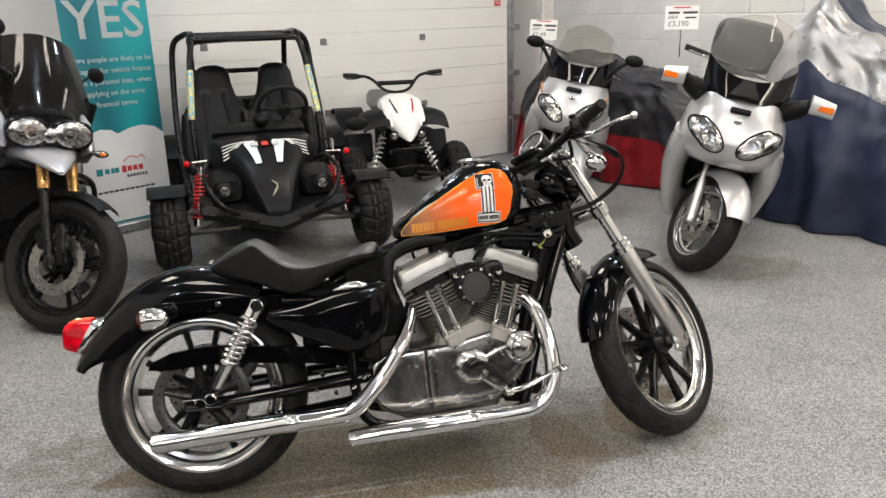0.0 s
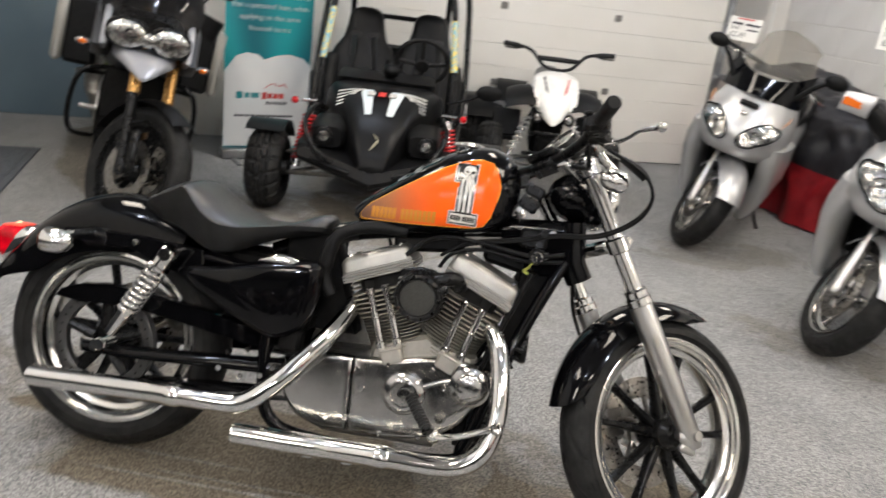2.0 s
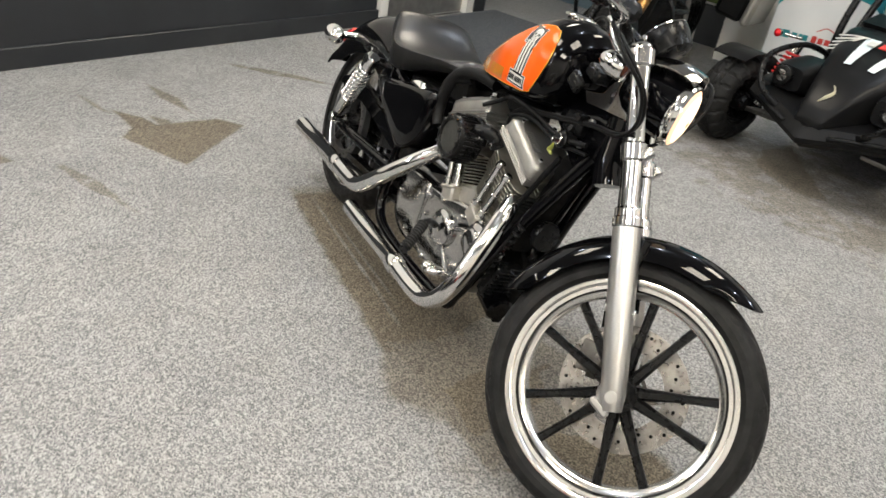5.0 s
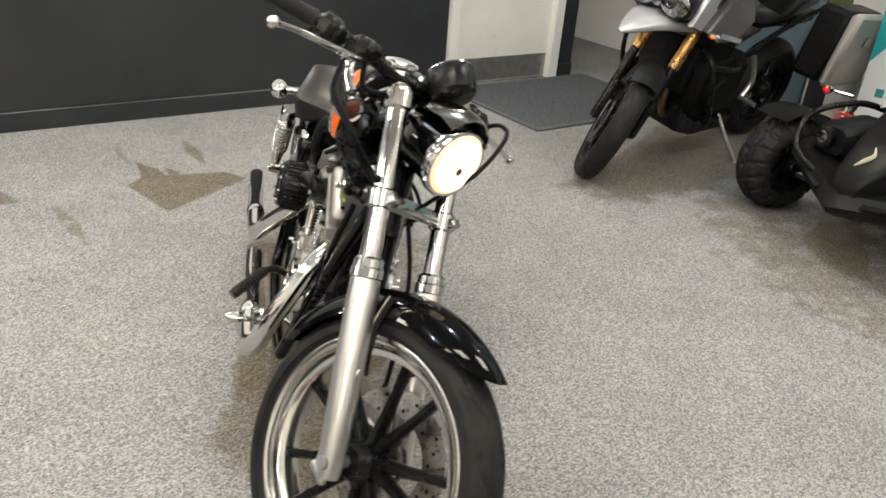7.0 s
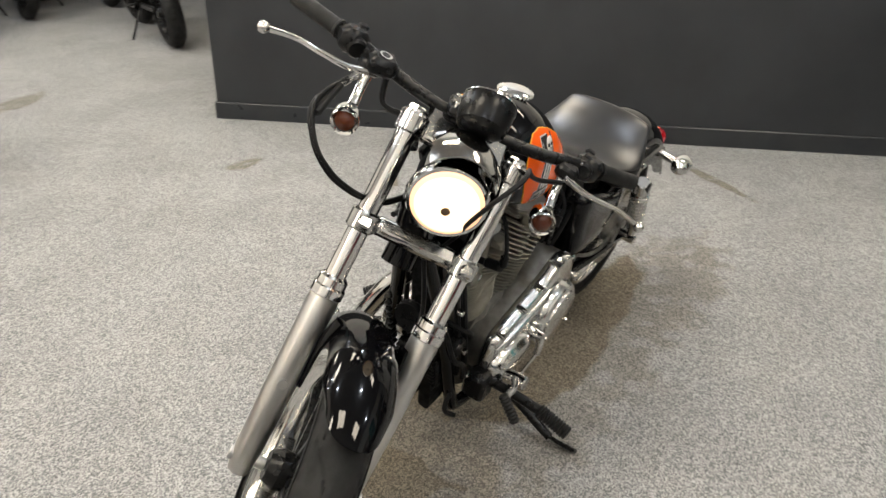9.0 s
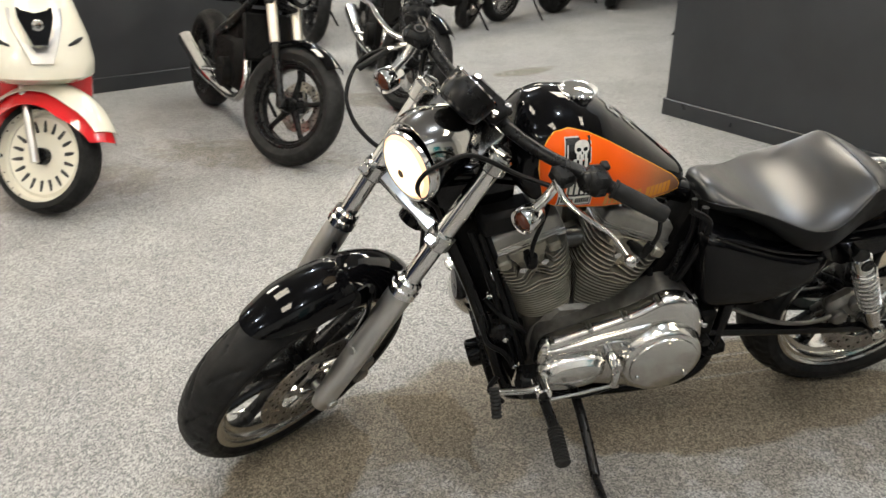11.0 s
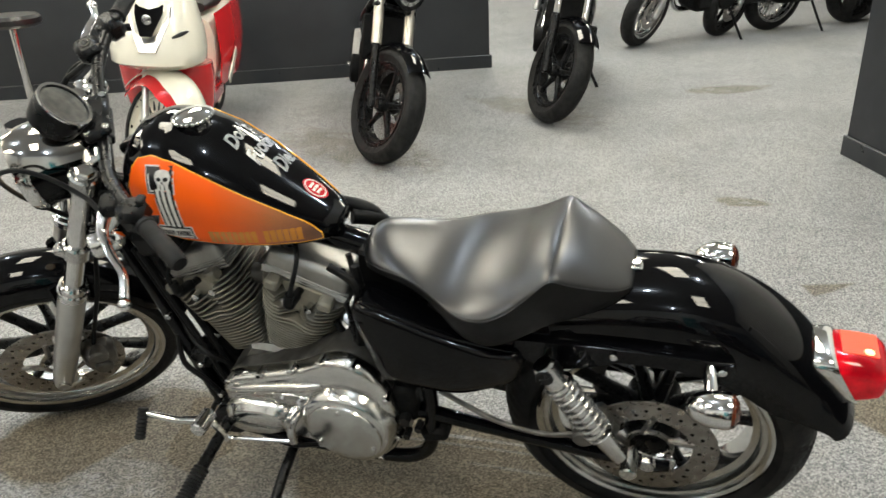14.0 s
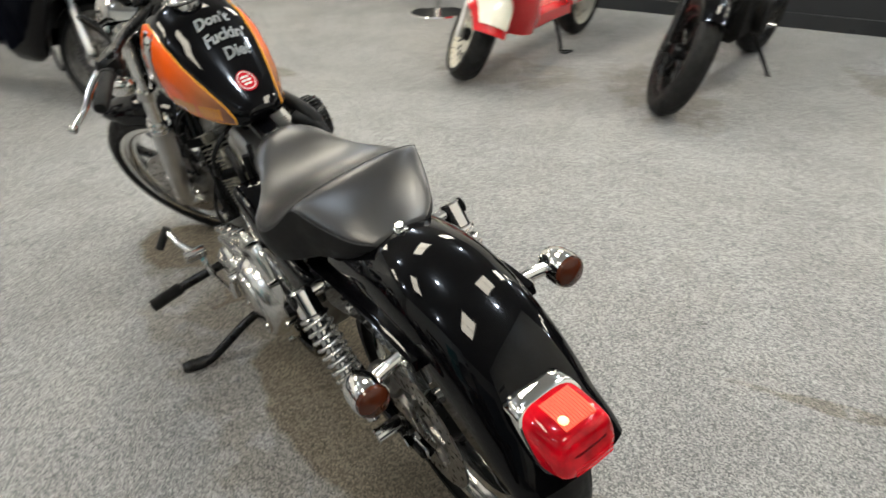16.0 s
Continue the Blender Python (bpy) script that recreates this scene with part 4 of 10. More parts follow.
for dx, y in ((-0.213, 0.006), (-0.229, -0.008), (-0.229, 0.022), (-0.240, 0.040)):
    z = np.interp(dx, FX[::-1], FZ[::-1])
    hm.cyl((dx + 0.006, y, z - 0.008 - 0.9 * y * y / 0.072), (dx - 0.0012, y, z + 0.0012 - 0.9 * y * y / 0.16), 0.0042, n=12)
part("drill_holes", hm, M_BLACKMATT, fender)
part("grommet", Mesh(Matrix.Translation((-0.113, 0.006, 0.6642)) @ Matrix.Rotation(radians(-24), 4, "Y")).ball((0, 0, 0), (0.0085, 0.0085, 0.0022)), M_FORKALU, fender, "small grey plug")
part("seat_screw", Mesh().cyl((0.049, 0.002, 0.686), (0.048, 0.002, 0.698), 0.0085, n=14, bev=0.002).box((0.054, 0.002, 0.689), (0.034, 0.022, 0.004)), M_CHROME, C, "chrome seat fixing screw")
# struts along the mudguard
M_SPRING = surf("bright_spring_steel", (0.66, 0.655, 0.64), (0.58, 0.575, 0.56), 30, 0.26, 0.0, metal=0.85)
for s in (-1, 1):
    st = Mesh().prism([(0.255, 0.552), (0.25, 0.588), (0.10, 0.596), (-0.06, 0.592), (-0.125, 0.586), (-0.13, 0.570), (-0.10, 0.560), (0.06, 0.560), (0.13, 0.535), (0.19, 0.520)], s * 0.100, s * 0.122, "y", 0.003)
    sp = part("fender_strut", st, M_BLACKGLOSS, C)
    for x, z in ((-0.108, 0.575), (0.072, 0.580)):
        part("strut_bolt", Mesh().cyl((x, s * 0.12, z), (x, s * 0.130, z), 0.0075, n=12, bev=0.002), M_CHROME, sp)
    # shock absorber
    top, bot = V((0.182, s * 0.166, 0.572)), V((0.034, s * 0.160, 0.318))
    ax = (bot - top).normalized()
    sh = part("shock_absorber", Mesh().cyl(top + V((0, -s * 0.045, 0)), top + V((0, s * 0.020, 0)), 0.013, n=14, bev=0.003)
              .cyl(top + ax * -0.015, top + ax * 0.040, 0.0225, n=22, bev=0.004).cyl(top + ax * 0.038, top + ax * 0.046, 0.0285, n=22, bev=0.002).cyl(top + ax * 0.180, top + ax * 0.186, 0.0265, n=22, bev=0.002).cyl(top + ax * 0.045, top + ax * 0.18, 0.0145, n=14)
              .cyl(top + ax * 0.184, top + ax * 0.262, 0.0205, 0.0150, n=18, bev=0.003).cyl(bot + V((0, -s * 0.04, 0)), bot + V((0, s * 0.018, 0)), 0.0165, n=18, bev=0.003), M_CHROME, C, "chrome rear shock absorber")
    up = ax.orthogonal().normalized()
    wv = ax.cross(up)
    hel = [top + ax * (0.047 + 0.131 * t) + (up * math.cos(2 * math.pi * 8 * t) + wv * math.sin(2 * math.pi * 8 * t)) * 0.0250 for t in [i / 110 for i in range(111)]]
    part("spring", Mesh().tube(hel, 0.0037, 8, smooth=False), M_SPRING, sh, "bright coil spring")
    part("shock_cap", Mesh().cyl(top + V((0, s * 0.02, 0)), top + V((0, s * 0.026, 0)), 0.016, n=18, bev=0.002), M_BLACKSATIN, sh)
    # swing arm
    part("swingarm", Mesh().tube([(0.49, s * 0.10, 0.325), (0.36, s * 0.108, 0.315), (0.10, s * 0.118, 0.296), (-0.04, s * 0.118, 0.290)], [0.026, 0.021, 0.019, 0.017], 10, flat=0.75), M_BLACKGLOSS, C)
    part("axle_nut", Mesh().cyl((0.0, s * 0.11, 0.300), (0.0, s * 0.140, 0.300), 0.016, n=6, bev=0.002).box((-0.02, s * 0.12, 0.297), (0.06, 0.006, 0.03)), M_CHROME, C)
    # rear indicator
    ic = V((-0.092, s * 0.196, 0.562))
    ind = part("rear_indicator", Mesh().tube([(-0.088, s * 0.115, 0.575), (-0.09, s * 0.150, 0.572), (-0.092, s * 0.180, 0.566)], 0.0125, 12)
               .lathe([(0.0, 0.040), (0.012, 0.037), (0.024, 0.024), (0.0305, 0.004), (0.0315, -0.022), (0.030, -0.030), (0.0, -0.030)], ic, Matrix.Rotation(radians(90), 4, "Y"), 24), M_CHROME, C, "chrome bullet indicator with dark amber lens")
    part("lens", Mesh().lathe([(0.0285, -0.029), (0.027, -0.036), (0.018, -0.043), (0.0, -0.046)], ic, Matrix.Rotation(radians(90), 4, "Y"), 24), M_DARKAMBER, ind)

# tail lamp
def lamp_ring(x, z, w, h, lean, p=0.5, n=32):
    """An upright rounded rectangle across the machine, leaning ahead by lean at its top."""
    return [(x + lean * h * v, 0.006 + w * u, z + h * v) for u, v in [(math.copysign(abs(math.cos(a)) ** p, math.cos(a)), math.copysign(abs(math.sin(a)) ** p, math.sin(a))) for a in [2 * math.pi * k / n for k in range(n)]]]


tl = part("tail_lamp", Mesh().rings([lamp_ring(-0.274, 0.509, 0.050, 0.046, 0.68), lamp_ring(-0.282, 0.508, 0.0575, 0.0505, 0.66), lamp_ring(-0.312, 0.508, 0.0590, 0.0515, 0.58), lamp_ring(-0.318, 0.508, 0.0580, 0.0505, 0.56), lamp_ring(-0.319, 0.508, 0.0535, 0.046, 0.55)]),
          M_CHROME, C, "red tail lamp in a chrome housing, lit", sharp=50)
M_TAILRED = surf("tail_lamp_red", (0.50, 0.001, 0.008), (0.12, 0.0, 0.002), 30, rough=0.07, spec=0.4, emit=0.36)
part("lens", Mesh().rings([lamp_ring(-0.318, 0.508, 0.0550, 0.0480, 0.55, 0.55), lamp_ring(-0.330, 0.509, 0.0550, 0.0475, 0.42, 0.55), lamp_ring(-0.350, 0.510, 0.0540, 0.0450, 0.22, 0.58), lamp_ring(-0.368, 0.510, 0.0520, 0.0410, 0.08, 0.62), lamp_ring(-0.377, 0.510, 0.0470, 0.0350, 0.03, 0.66), lamp_ring(-0.380, 0.510, 0.036, 0.026, 0.02, 0.7), lamp_ring(-0.3815, 0.510, 0.015, 0.012, 0.02, 0.8)]),
     M_TAILRED, tl, "red lens, lit", sharp=50)
M_BULB = surf("lit_bulb", (1.0, 0.50, 0.25), emit=2.2)
for k in range(12):
    y = -0.026 + 0.0046 * k
    gl = Mesh().prism([(-0.304, 0.5540), (-0.304, 0.5582), (-0.330, 0.5580), (-0.350, 0.5555), (-0.362, 0.5535), (-0.362, 0.5490)], y - 0.0018, y + 0.0018, "y")
    part("window_rib", gl, M_TAILGLOW, tl, "glowing ribbed lens window")
part("lamp_glow", Mesh().ball((-0.346, 0.018, 0.5545), (0.009, 0.008, 0.0045)), M_BULB, tl, "bright bulb behind the lens")
part("lens_divider", Mesh().tube([(-0.320, 0.0540, 0.526), (-0.350, 0.0530, 0.522), (-0.366, 0.0500, 0.520), (-0.3795, 0.030, 0.519), (-0.3805, 0.0, 0.519), (-0.3795, -0.025, 0.519)], 0.0022, 8), surf("dark_red_plastic", (0.10, 0.001, 0.003), rough=0.15), tl)
for k in range(3):
    part("lens_rib", Mesh().tube([(-0.381 + 0.001 * k, -0.034, 0.494 - 0.008 * k), (-0.3825 + 0.001 * k, 0, 0.494 - 0.008 * k), (-0.381 + 0.001 * k, 0.034, 0.494 - 0.008 * k)], 0.0012, 6), M_TAILRED, tl)

# --- seat
SX = [0.050, 0.075, 0.11, 0.15, 0.182, 0.22, 0.25, 0.284, 0.32, 0.35, 0.38, 0.42, 0.46, 0.50, 0.530, 0.545, 0.552]
SW = [0.050, 0.080, 0.102, 0.119, 0.130, 0.147, 0.160, 0.170, 0.168, 0.156, 0.134, 0.108, 0.092, 0.084, 0.070, 0.052, 0.034]
SM = [0.686, 0.704, 0.728, 0.748, 0.754, 0.737, 0.716, 0.6975, 0.6835, 0.6755, 0.673, 0.679, 0.693, 0.711, 0.719, 0.716, 0.706]   # along the middle
SE = [0.680, 0.692, 0.709, 0.727, 0.739, 0.709, 0.687, 0.671, 0.6655, 0.666, 0.669, 0.676, 0.684, 0.690, 0.692, 0.690, 0.688]   # along the seam
SB = [0.668, 0.656, 0.645, 0.636, 0.628, 0.612, 0.600, 0.592, 0.596, 0.606, 0.622, 0.640, 0.652, 0.662, 0.670, 0.674, 0.676]
SMOOTH = {}
for key, vals in (("w", SW), ("m", SM), ("e", SE), ("b", SB)):
    SMOOTH[key] = [(q.x, q.z) for q in smooth_path([(x, 0, v) for x, v in zip(SX, vals)], 5)]


def along_seat(key, x):
    return np.interp(x, [q[0] for q in SMOOTH[key]], [q[1] for q in SMOOTH[key]])


SHOULDER = [(0.0, 0.0), (0.14, 0.008), (0.28, 0.035), (0.42, 0.10), (0.56, 0.20), (0.68, 0.33), (0.78, 0.48), (0.86, 0.64), (0.92, 0.80), (0.955, 0.95), (0.965, 1.10)]
rings, skirts = [], {-1: [], 1: []}
for i in range(73):
    x = 0.050 + 0.502 * i / 72
    w, m_, e, b = (along_seat(q, x) for q in "wmeb")
    half = [(f * w, m_ + (e - m_) * g) for f, g in SHOULDER]
    half += [(0.965 * w, e - (m_ - e) * 0.1 - 0.012), (0.955 * w, e + (b - e) * 0.5), (0.90 * w, b + 0.008), (0.80 * w, b), (0.4 * w, b + 0.004), (0.0, b + 0.006)]
    for s in (-1, 1):
        skirts[s].append([(x, s * (y + 0.0016), z) for y, z in half[10:15]])
    rings.append([(x, -y, z) for y, z in half[:-1]] + [(x, y, z) for y, z in half[:0:-1]])
seat = part("seat", Mesh().rings(rings), M_LEATHER, C, "black vinyl solo saddle with a raised rear bolster", sharp=80)
for s in (-1, 1):
    part("seat_skirt", Mesh().sheet(skirts[s], 0.001), M_SKIRT, seat, "dull black lower side panel")
    part("piping", Mesh().tube([(x, s * along_seat("w", x) * 0.966, along_seat("e", x) - (along_seat("m", x) - along_seat("e", x)) * 0.1) for x in np.linspace(0.055, 0.550, 44)], 0.0011, 6, smooth=False), M_LEATHER, seat)
part("bolster_seam", Mesh().tube([(0.181, y, along_seat("m", 0.181) + (along_seat("e", 0.181) - along_seat("m", 0.181)) * np.interp(abs(y) / along_seat("w", 0.181), *zip(*SHOULDER)) + 0.0004) for y in np.linspace(-0.128, 0.128, 25)], 0.0009, 6, smooth=False), M_LEATHER, seat)

# --- frame
fm = Mesh()
fm.tube([(1.15, 0, 0.80), (1.165, 0, 0.70), (1.19, 0, 0.655)], 0.034, 16, smooth=False)
fm.tube([(1.14, 0, 0.775), (0.95, 0, 0.755), (0.72, 0, 0.715), (0.56, 0, 0.675), (0.40, 0, 0.60)], 0.026, 12)
for s in (-1, 1):
    fm.tube([(1.145, s * 0.028, 0.70), (1.072, s * 0.055, 0.52), (1.012, s * 0.082, 0.34), (0.972, s * 0.098, 0.215), (0.92, s * 0.105, 0.165), (0.60, s * 0.115, 0.160), (0.47, s * 0.115, 0.20), (0.44, s * 0.11, 0.34), (0.43, s * 0.105, 0.52), (0.33, s * 0.105, 0.565), (0.20, s * 0.10, 0.57)], 0.0165, 10)
fm.prism([(1.16, 0.76), (1.145, 0.66), (1.09, 0.655), (0.98, 0.725), (0.98, 0.755), (1.05, 0.77)], -0.035, 0.035, "y", 0.004)
part("frame", fm, M_BLACKGLOSS, C, "gloss black tubular frame")
# front engine mount, regulator and horn between the down tubes
part("wiring_panel", Mesh().prism([(1.115, 0.665), (1.065, 0.53), (1.015, 0.38), (0.985, 0.38), (1.015, 0.53), (1.050, 0.665)], -0.028, 0.028, "y", 0.008), M_BLACKMATT, C)
part("horn", Mesh().lathe([(0.0, 0.0), (0.030, 0.002), (0.038, 0.010), (0.040, 0.022), (0.036, 0.030), (0.0, 0.032)], (1.060, 0, 0.46), AX["x"], 28), M_BLACKSATIN, C, "round black horn")
for dx, y, r in ((0.0, 0.072, 0.0075), (-0.018, 0.080, 0.0065), (-0.030, 0.062, 0.0085), (-0.004, -0.064, 0.007)):
    part("wire_loom", Mesh().tube([(1.075 + dx, y * 0.85, 0.66), (1.035 + dx, y, 0.55), (0.998 + dx, y * 1.1, 0.44), (0.965 + dx, y * 1.2, 0.33), (0.945 + dx, y * 1.2, 0.26)], r, 8), M_PLASTIC, C)
for x, y, z in ((1.030, 0.088, 0.500), (0.985, 0.102, 0.370), (0.955, 0.112, 0.285)):
    part("loom_clip", Mesh().cyl((x, y - 0.004, z), (x, y + 0.012, z), 0.0075, n=10, bev=0.002), M_CHROME, C)
part("ignition_coil", Mesh().box((0.80, 0.0, 0.690), (0.18, 0.055, 0.045), (0, -8, 0), 0.010), M_PLASTIC, C)
part("coil_box", Mesh().box((1.00, 0.045, 0.685), (0.12, 0.07, 0.06), (0, 10, 0), 0.012), M_PLASTIC, C)
rg = Mesh().box((0.998, 0.012, 0.285), (0.036, 0.120, 0.105), (0, 17, 0), 0.006)
for k in range(8):
    rg.box((1.018 + 0.0035 * (k - 3.5), 0.012, 0.281 + 0.0125 * (k - 3.5)), (0.016, 0.112, 0.0045), (0, 17, 0), 0.001)
part("regulator", rg, M_BLACKSATIN, C, "black finned regulator")
part("canister", Mesh().cyl((0.990, 0.040, 0.372), (0.990, 0.098, 0.372), 0.030, n=24, bev=0.006), M_BLACKSATIN, C, "small round black canister")
part("lower_bracket", Mesh().prism([(0.935, 0.16), (0.995, 0.15), (1.020, 0.24), (1.032, 0.34), (0.965, 0.395), (0.925, 0.36), (0.920, 0.25)], 0.030, 0.062, "y", 0.006), M_BLACKMATT, C)
for pts_ in ([(1.040, 0.080, 0.43), (1.030, 0.108, 0.37), (0.985, 0.115, 0.33), (0.955, 0.110, 0.27)], [(1.030, 0.060, 0.46), (0.995, 0.090, 0.43), (0.955, 0.100, 0.40), (0.930, 0.085, 0.36)], [(0.990, 0.105, 0.24), (1.010, 0.112, 0.20), (0.975, 0.125, 0.165)]):
    part("wire_loom", Mesh().tube(pts_, 0.0065, 8), M_PLASTIC, C)
part("oil_filter", Mesh().cyl((0.965, 0, 0.235), (1.045, 0, 0.215), 0.036, n=26, bev=0.006), M_BLACKGLOSS, C, "round black oil filter")
for k in range(9):
    part("rail_fin", Mesh().box((1.068 - 0.0080 * k, -0.072, 0.47 - 0.022 * k), (0.022, 0.016, 0.008), (0, 20, 0), 0.002), M_BLACKSATIN, C)

# --- side covers
for s, out, nm, lb in ((-1, [(0.185, 0.535), (0.30, 0.560), (0.42, 0.590), (0.545, 0.608), (0.566, 0.58), (0.560, 0.500), (0.535, 0.44), (0.470, 0.400), (0.40, 0.415), (0.27, 0.476)], "oil_tank", "gloss black oil tank with a chrome trim"),
                       (1, [(0.236, 0.552), (0.30, 0.563), (0.384, 0.585), (0.48, 0.622), (0.548, 0.642), (0.562, 0.60), (0.54, 0.50), (0.522, 0.443), (0.44, 0.430), (0.365, 0.430), (0.30, 0.455), (0.246, 0.490)], "battery_cover", "gloss black battery side cover")):
    me = Mesh()
    cx = sum(q[0] for q in out) / len(out)
    cz = sum(q[1] for q in out) / len(out)
    dense = [(q.x, q.z) for q in smooth_path([(u, 0, v) for u, v in out], 4, True)]
    ring = lambda f, y: [(cx + (u - cx) * f, s * y, cz + (v - cz) * f) for u, v in dense]
    me.rings([ring(0.97, 0.06), ring(1.0, 0.105), ring(0.985, 0.128), ring(0.93, 0.138), ring(0.75, 0.143), ring(0.35, 0.145)])
    sc = part(nm, me, M_BLACKGLOSS, C, lb, sharp=60)
    if s > 0:
        part("cover_lip", Mesh().tube([(0.245, 0.122, 0.556), (0.30, 0.127, 0.567), (0.384, 0.130, 0.589), (0.47, 0.130, 0.620), (0.540, 0.126, 0.640)], [0.004, 0.008, 0.011, 0.011, 0.004], 12, flat=0.6), M_BLACKGLOSS, sc)
    if s < 0:
        part("chrome_trim", Mesh().tube([(0.40, -0.128, 0.592), (0.44, -0.132, 0.602), (0.48, -0.132, 0.602), (0.515, -0.126, 0.594)], [0.004, 0.014, 0.012, 0.003], 10, flat=0.5), M_CHROME, sc, "chrome trim plate")
part("battery_carrier", Mesh().prism([(0.44, 0.42), (0.648, 0.425), (0.602, 0.55), (0.572, 0.65), (0.563, 0.695), (0.44, 0.66)], -0.040, 0.045, "y", 0.006), M_BLACKMATT, C)
for pts_, r in (([(0.575, 0.060, 0.700), (0.566, 0.072, 0.62), (0.588, 0.070, 0.52), (0.606, 0.060, 0.455)], 0.0065), ([(0.556, 0.080, 0.690), (0.552, 0.088, 0.60), (0.570, 0.084, 0.50), (0.585, 0.078, 0.47)], 0.0085), ([(0.600, 0.052, 0.470), (0.628, 0.058, 0.480), (0.640, 0.060, 0.515)], 0.0075)):
    part("wire_loom", Mesh().tube(pts_, r, 8), M_PLASTIC, C)
part("vent_hose", Mesh().tube([(0.590 + 0.002 * math.sin(k * 9.0), 0.085, 0.44 + 0.0045 * k) for k in range(36)], [0.0060 if k % 2 else 0.0048 for k in range(36)], 8, smooth=False), M_BLACKSATIN, C, "black corrugated hose")
part("battery_box", Mesh().box((0.42, 0, 0.51), (0.24, 0.16, 0.18), bev=0.01), M_BLACKMATT, C)

# --- engine
# cylinder core, much darker than the fins around it
M_CYLDARK = surf("dark_cylinder_core", (0.020, 0.019, 0.017), (0.012, 0.011, 0.010), 20, 0.7, 0.1, metal=0.3)
M_ROCKER = surf("satin_alloy_cover", (0.37, 0.362, 0.342), (0.28, 0.273, 0.255), 18, 0.40, 0.05, metal=0.85, bump=0.05, bscale=120)


M_CASE = surf("light_cast_case", (0.50, 0.48, 0.43), (0.37, 0.355, 0.315), 22, 0.42, 0.08, metal=0.75, bump=0.2, bscale=220)
PUSHRODS = {"front_cylinder": [((0.886, -0.090, 0.432), (0.921, -0.090, 0.572)), ((0.927, -0.090, 0.422), (0.966, -0.090, 0.558))],
            "rear_cylinder": [((0.732, -0.090, 0.413), (0.679, -0.090, 0.562)), ((0.772, -0.090, 0.429), (0.715, -0.090, 0.578))]}


def sq_ring(w, h, n=36, p=0.28):
    return [(w * math.copysign(abs(math.cos(a)) ** p, math.cos(a)), h * math.copysign(abs(math.sin(a)) ** p, math.sin(a))) for a in [2 * math.pi * k / n for k in range(n)]]


ec = Mesh()
ec.prism([(0.52, 0.20), (0.50, 0.33), (0.55, 0.375), (0.68, 0.385), (0.74, 0.43), (0.86, 0.43), (0.915, 0.36), (0.925, 0.25), (0.89, 0.175), (0.60, 0.165)], -0.062, 0.085, "y", 0.012)
engine = part("engine", ec, M_ALLOYDULL, C, "cast alloy V-twin engine case")
part("case_deck", Mesh().prism([(0.700, 0.385), (0.705, 0.425), (0.770, 0.440), (0.800, 0.452), (0.840, 0.468), (0.868, 0.452), (0.905, 0.440), (0.965, 0.425), (0.975, 0.385)], -0.078, -0.005, "y", 0.012), M_CASE, engine)
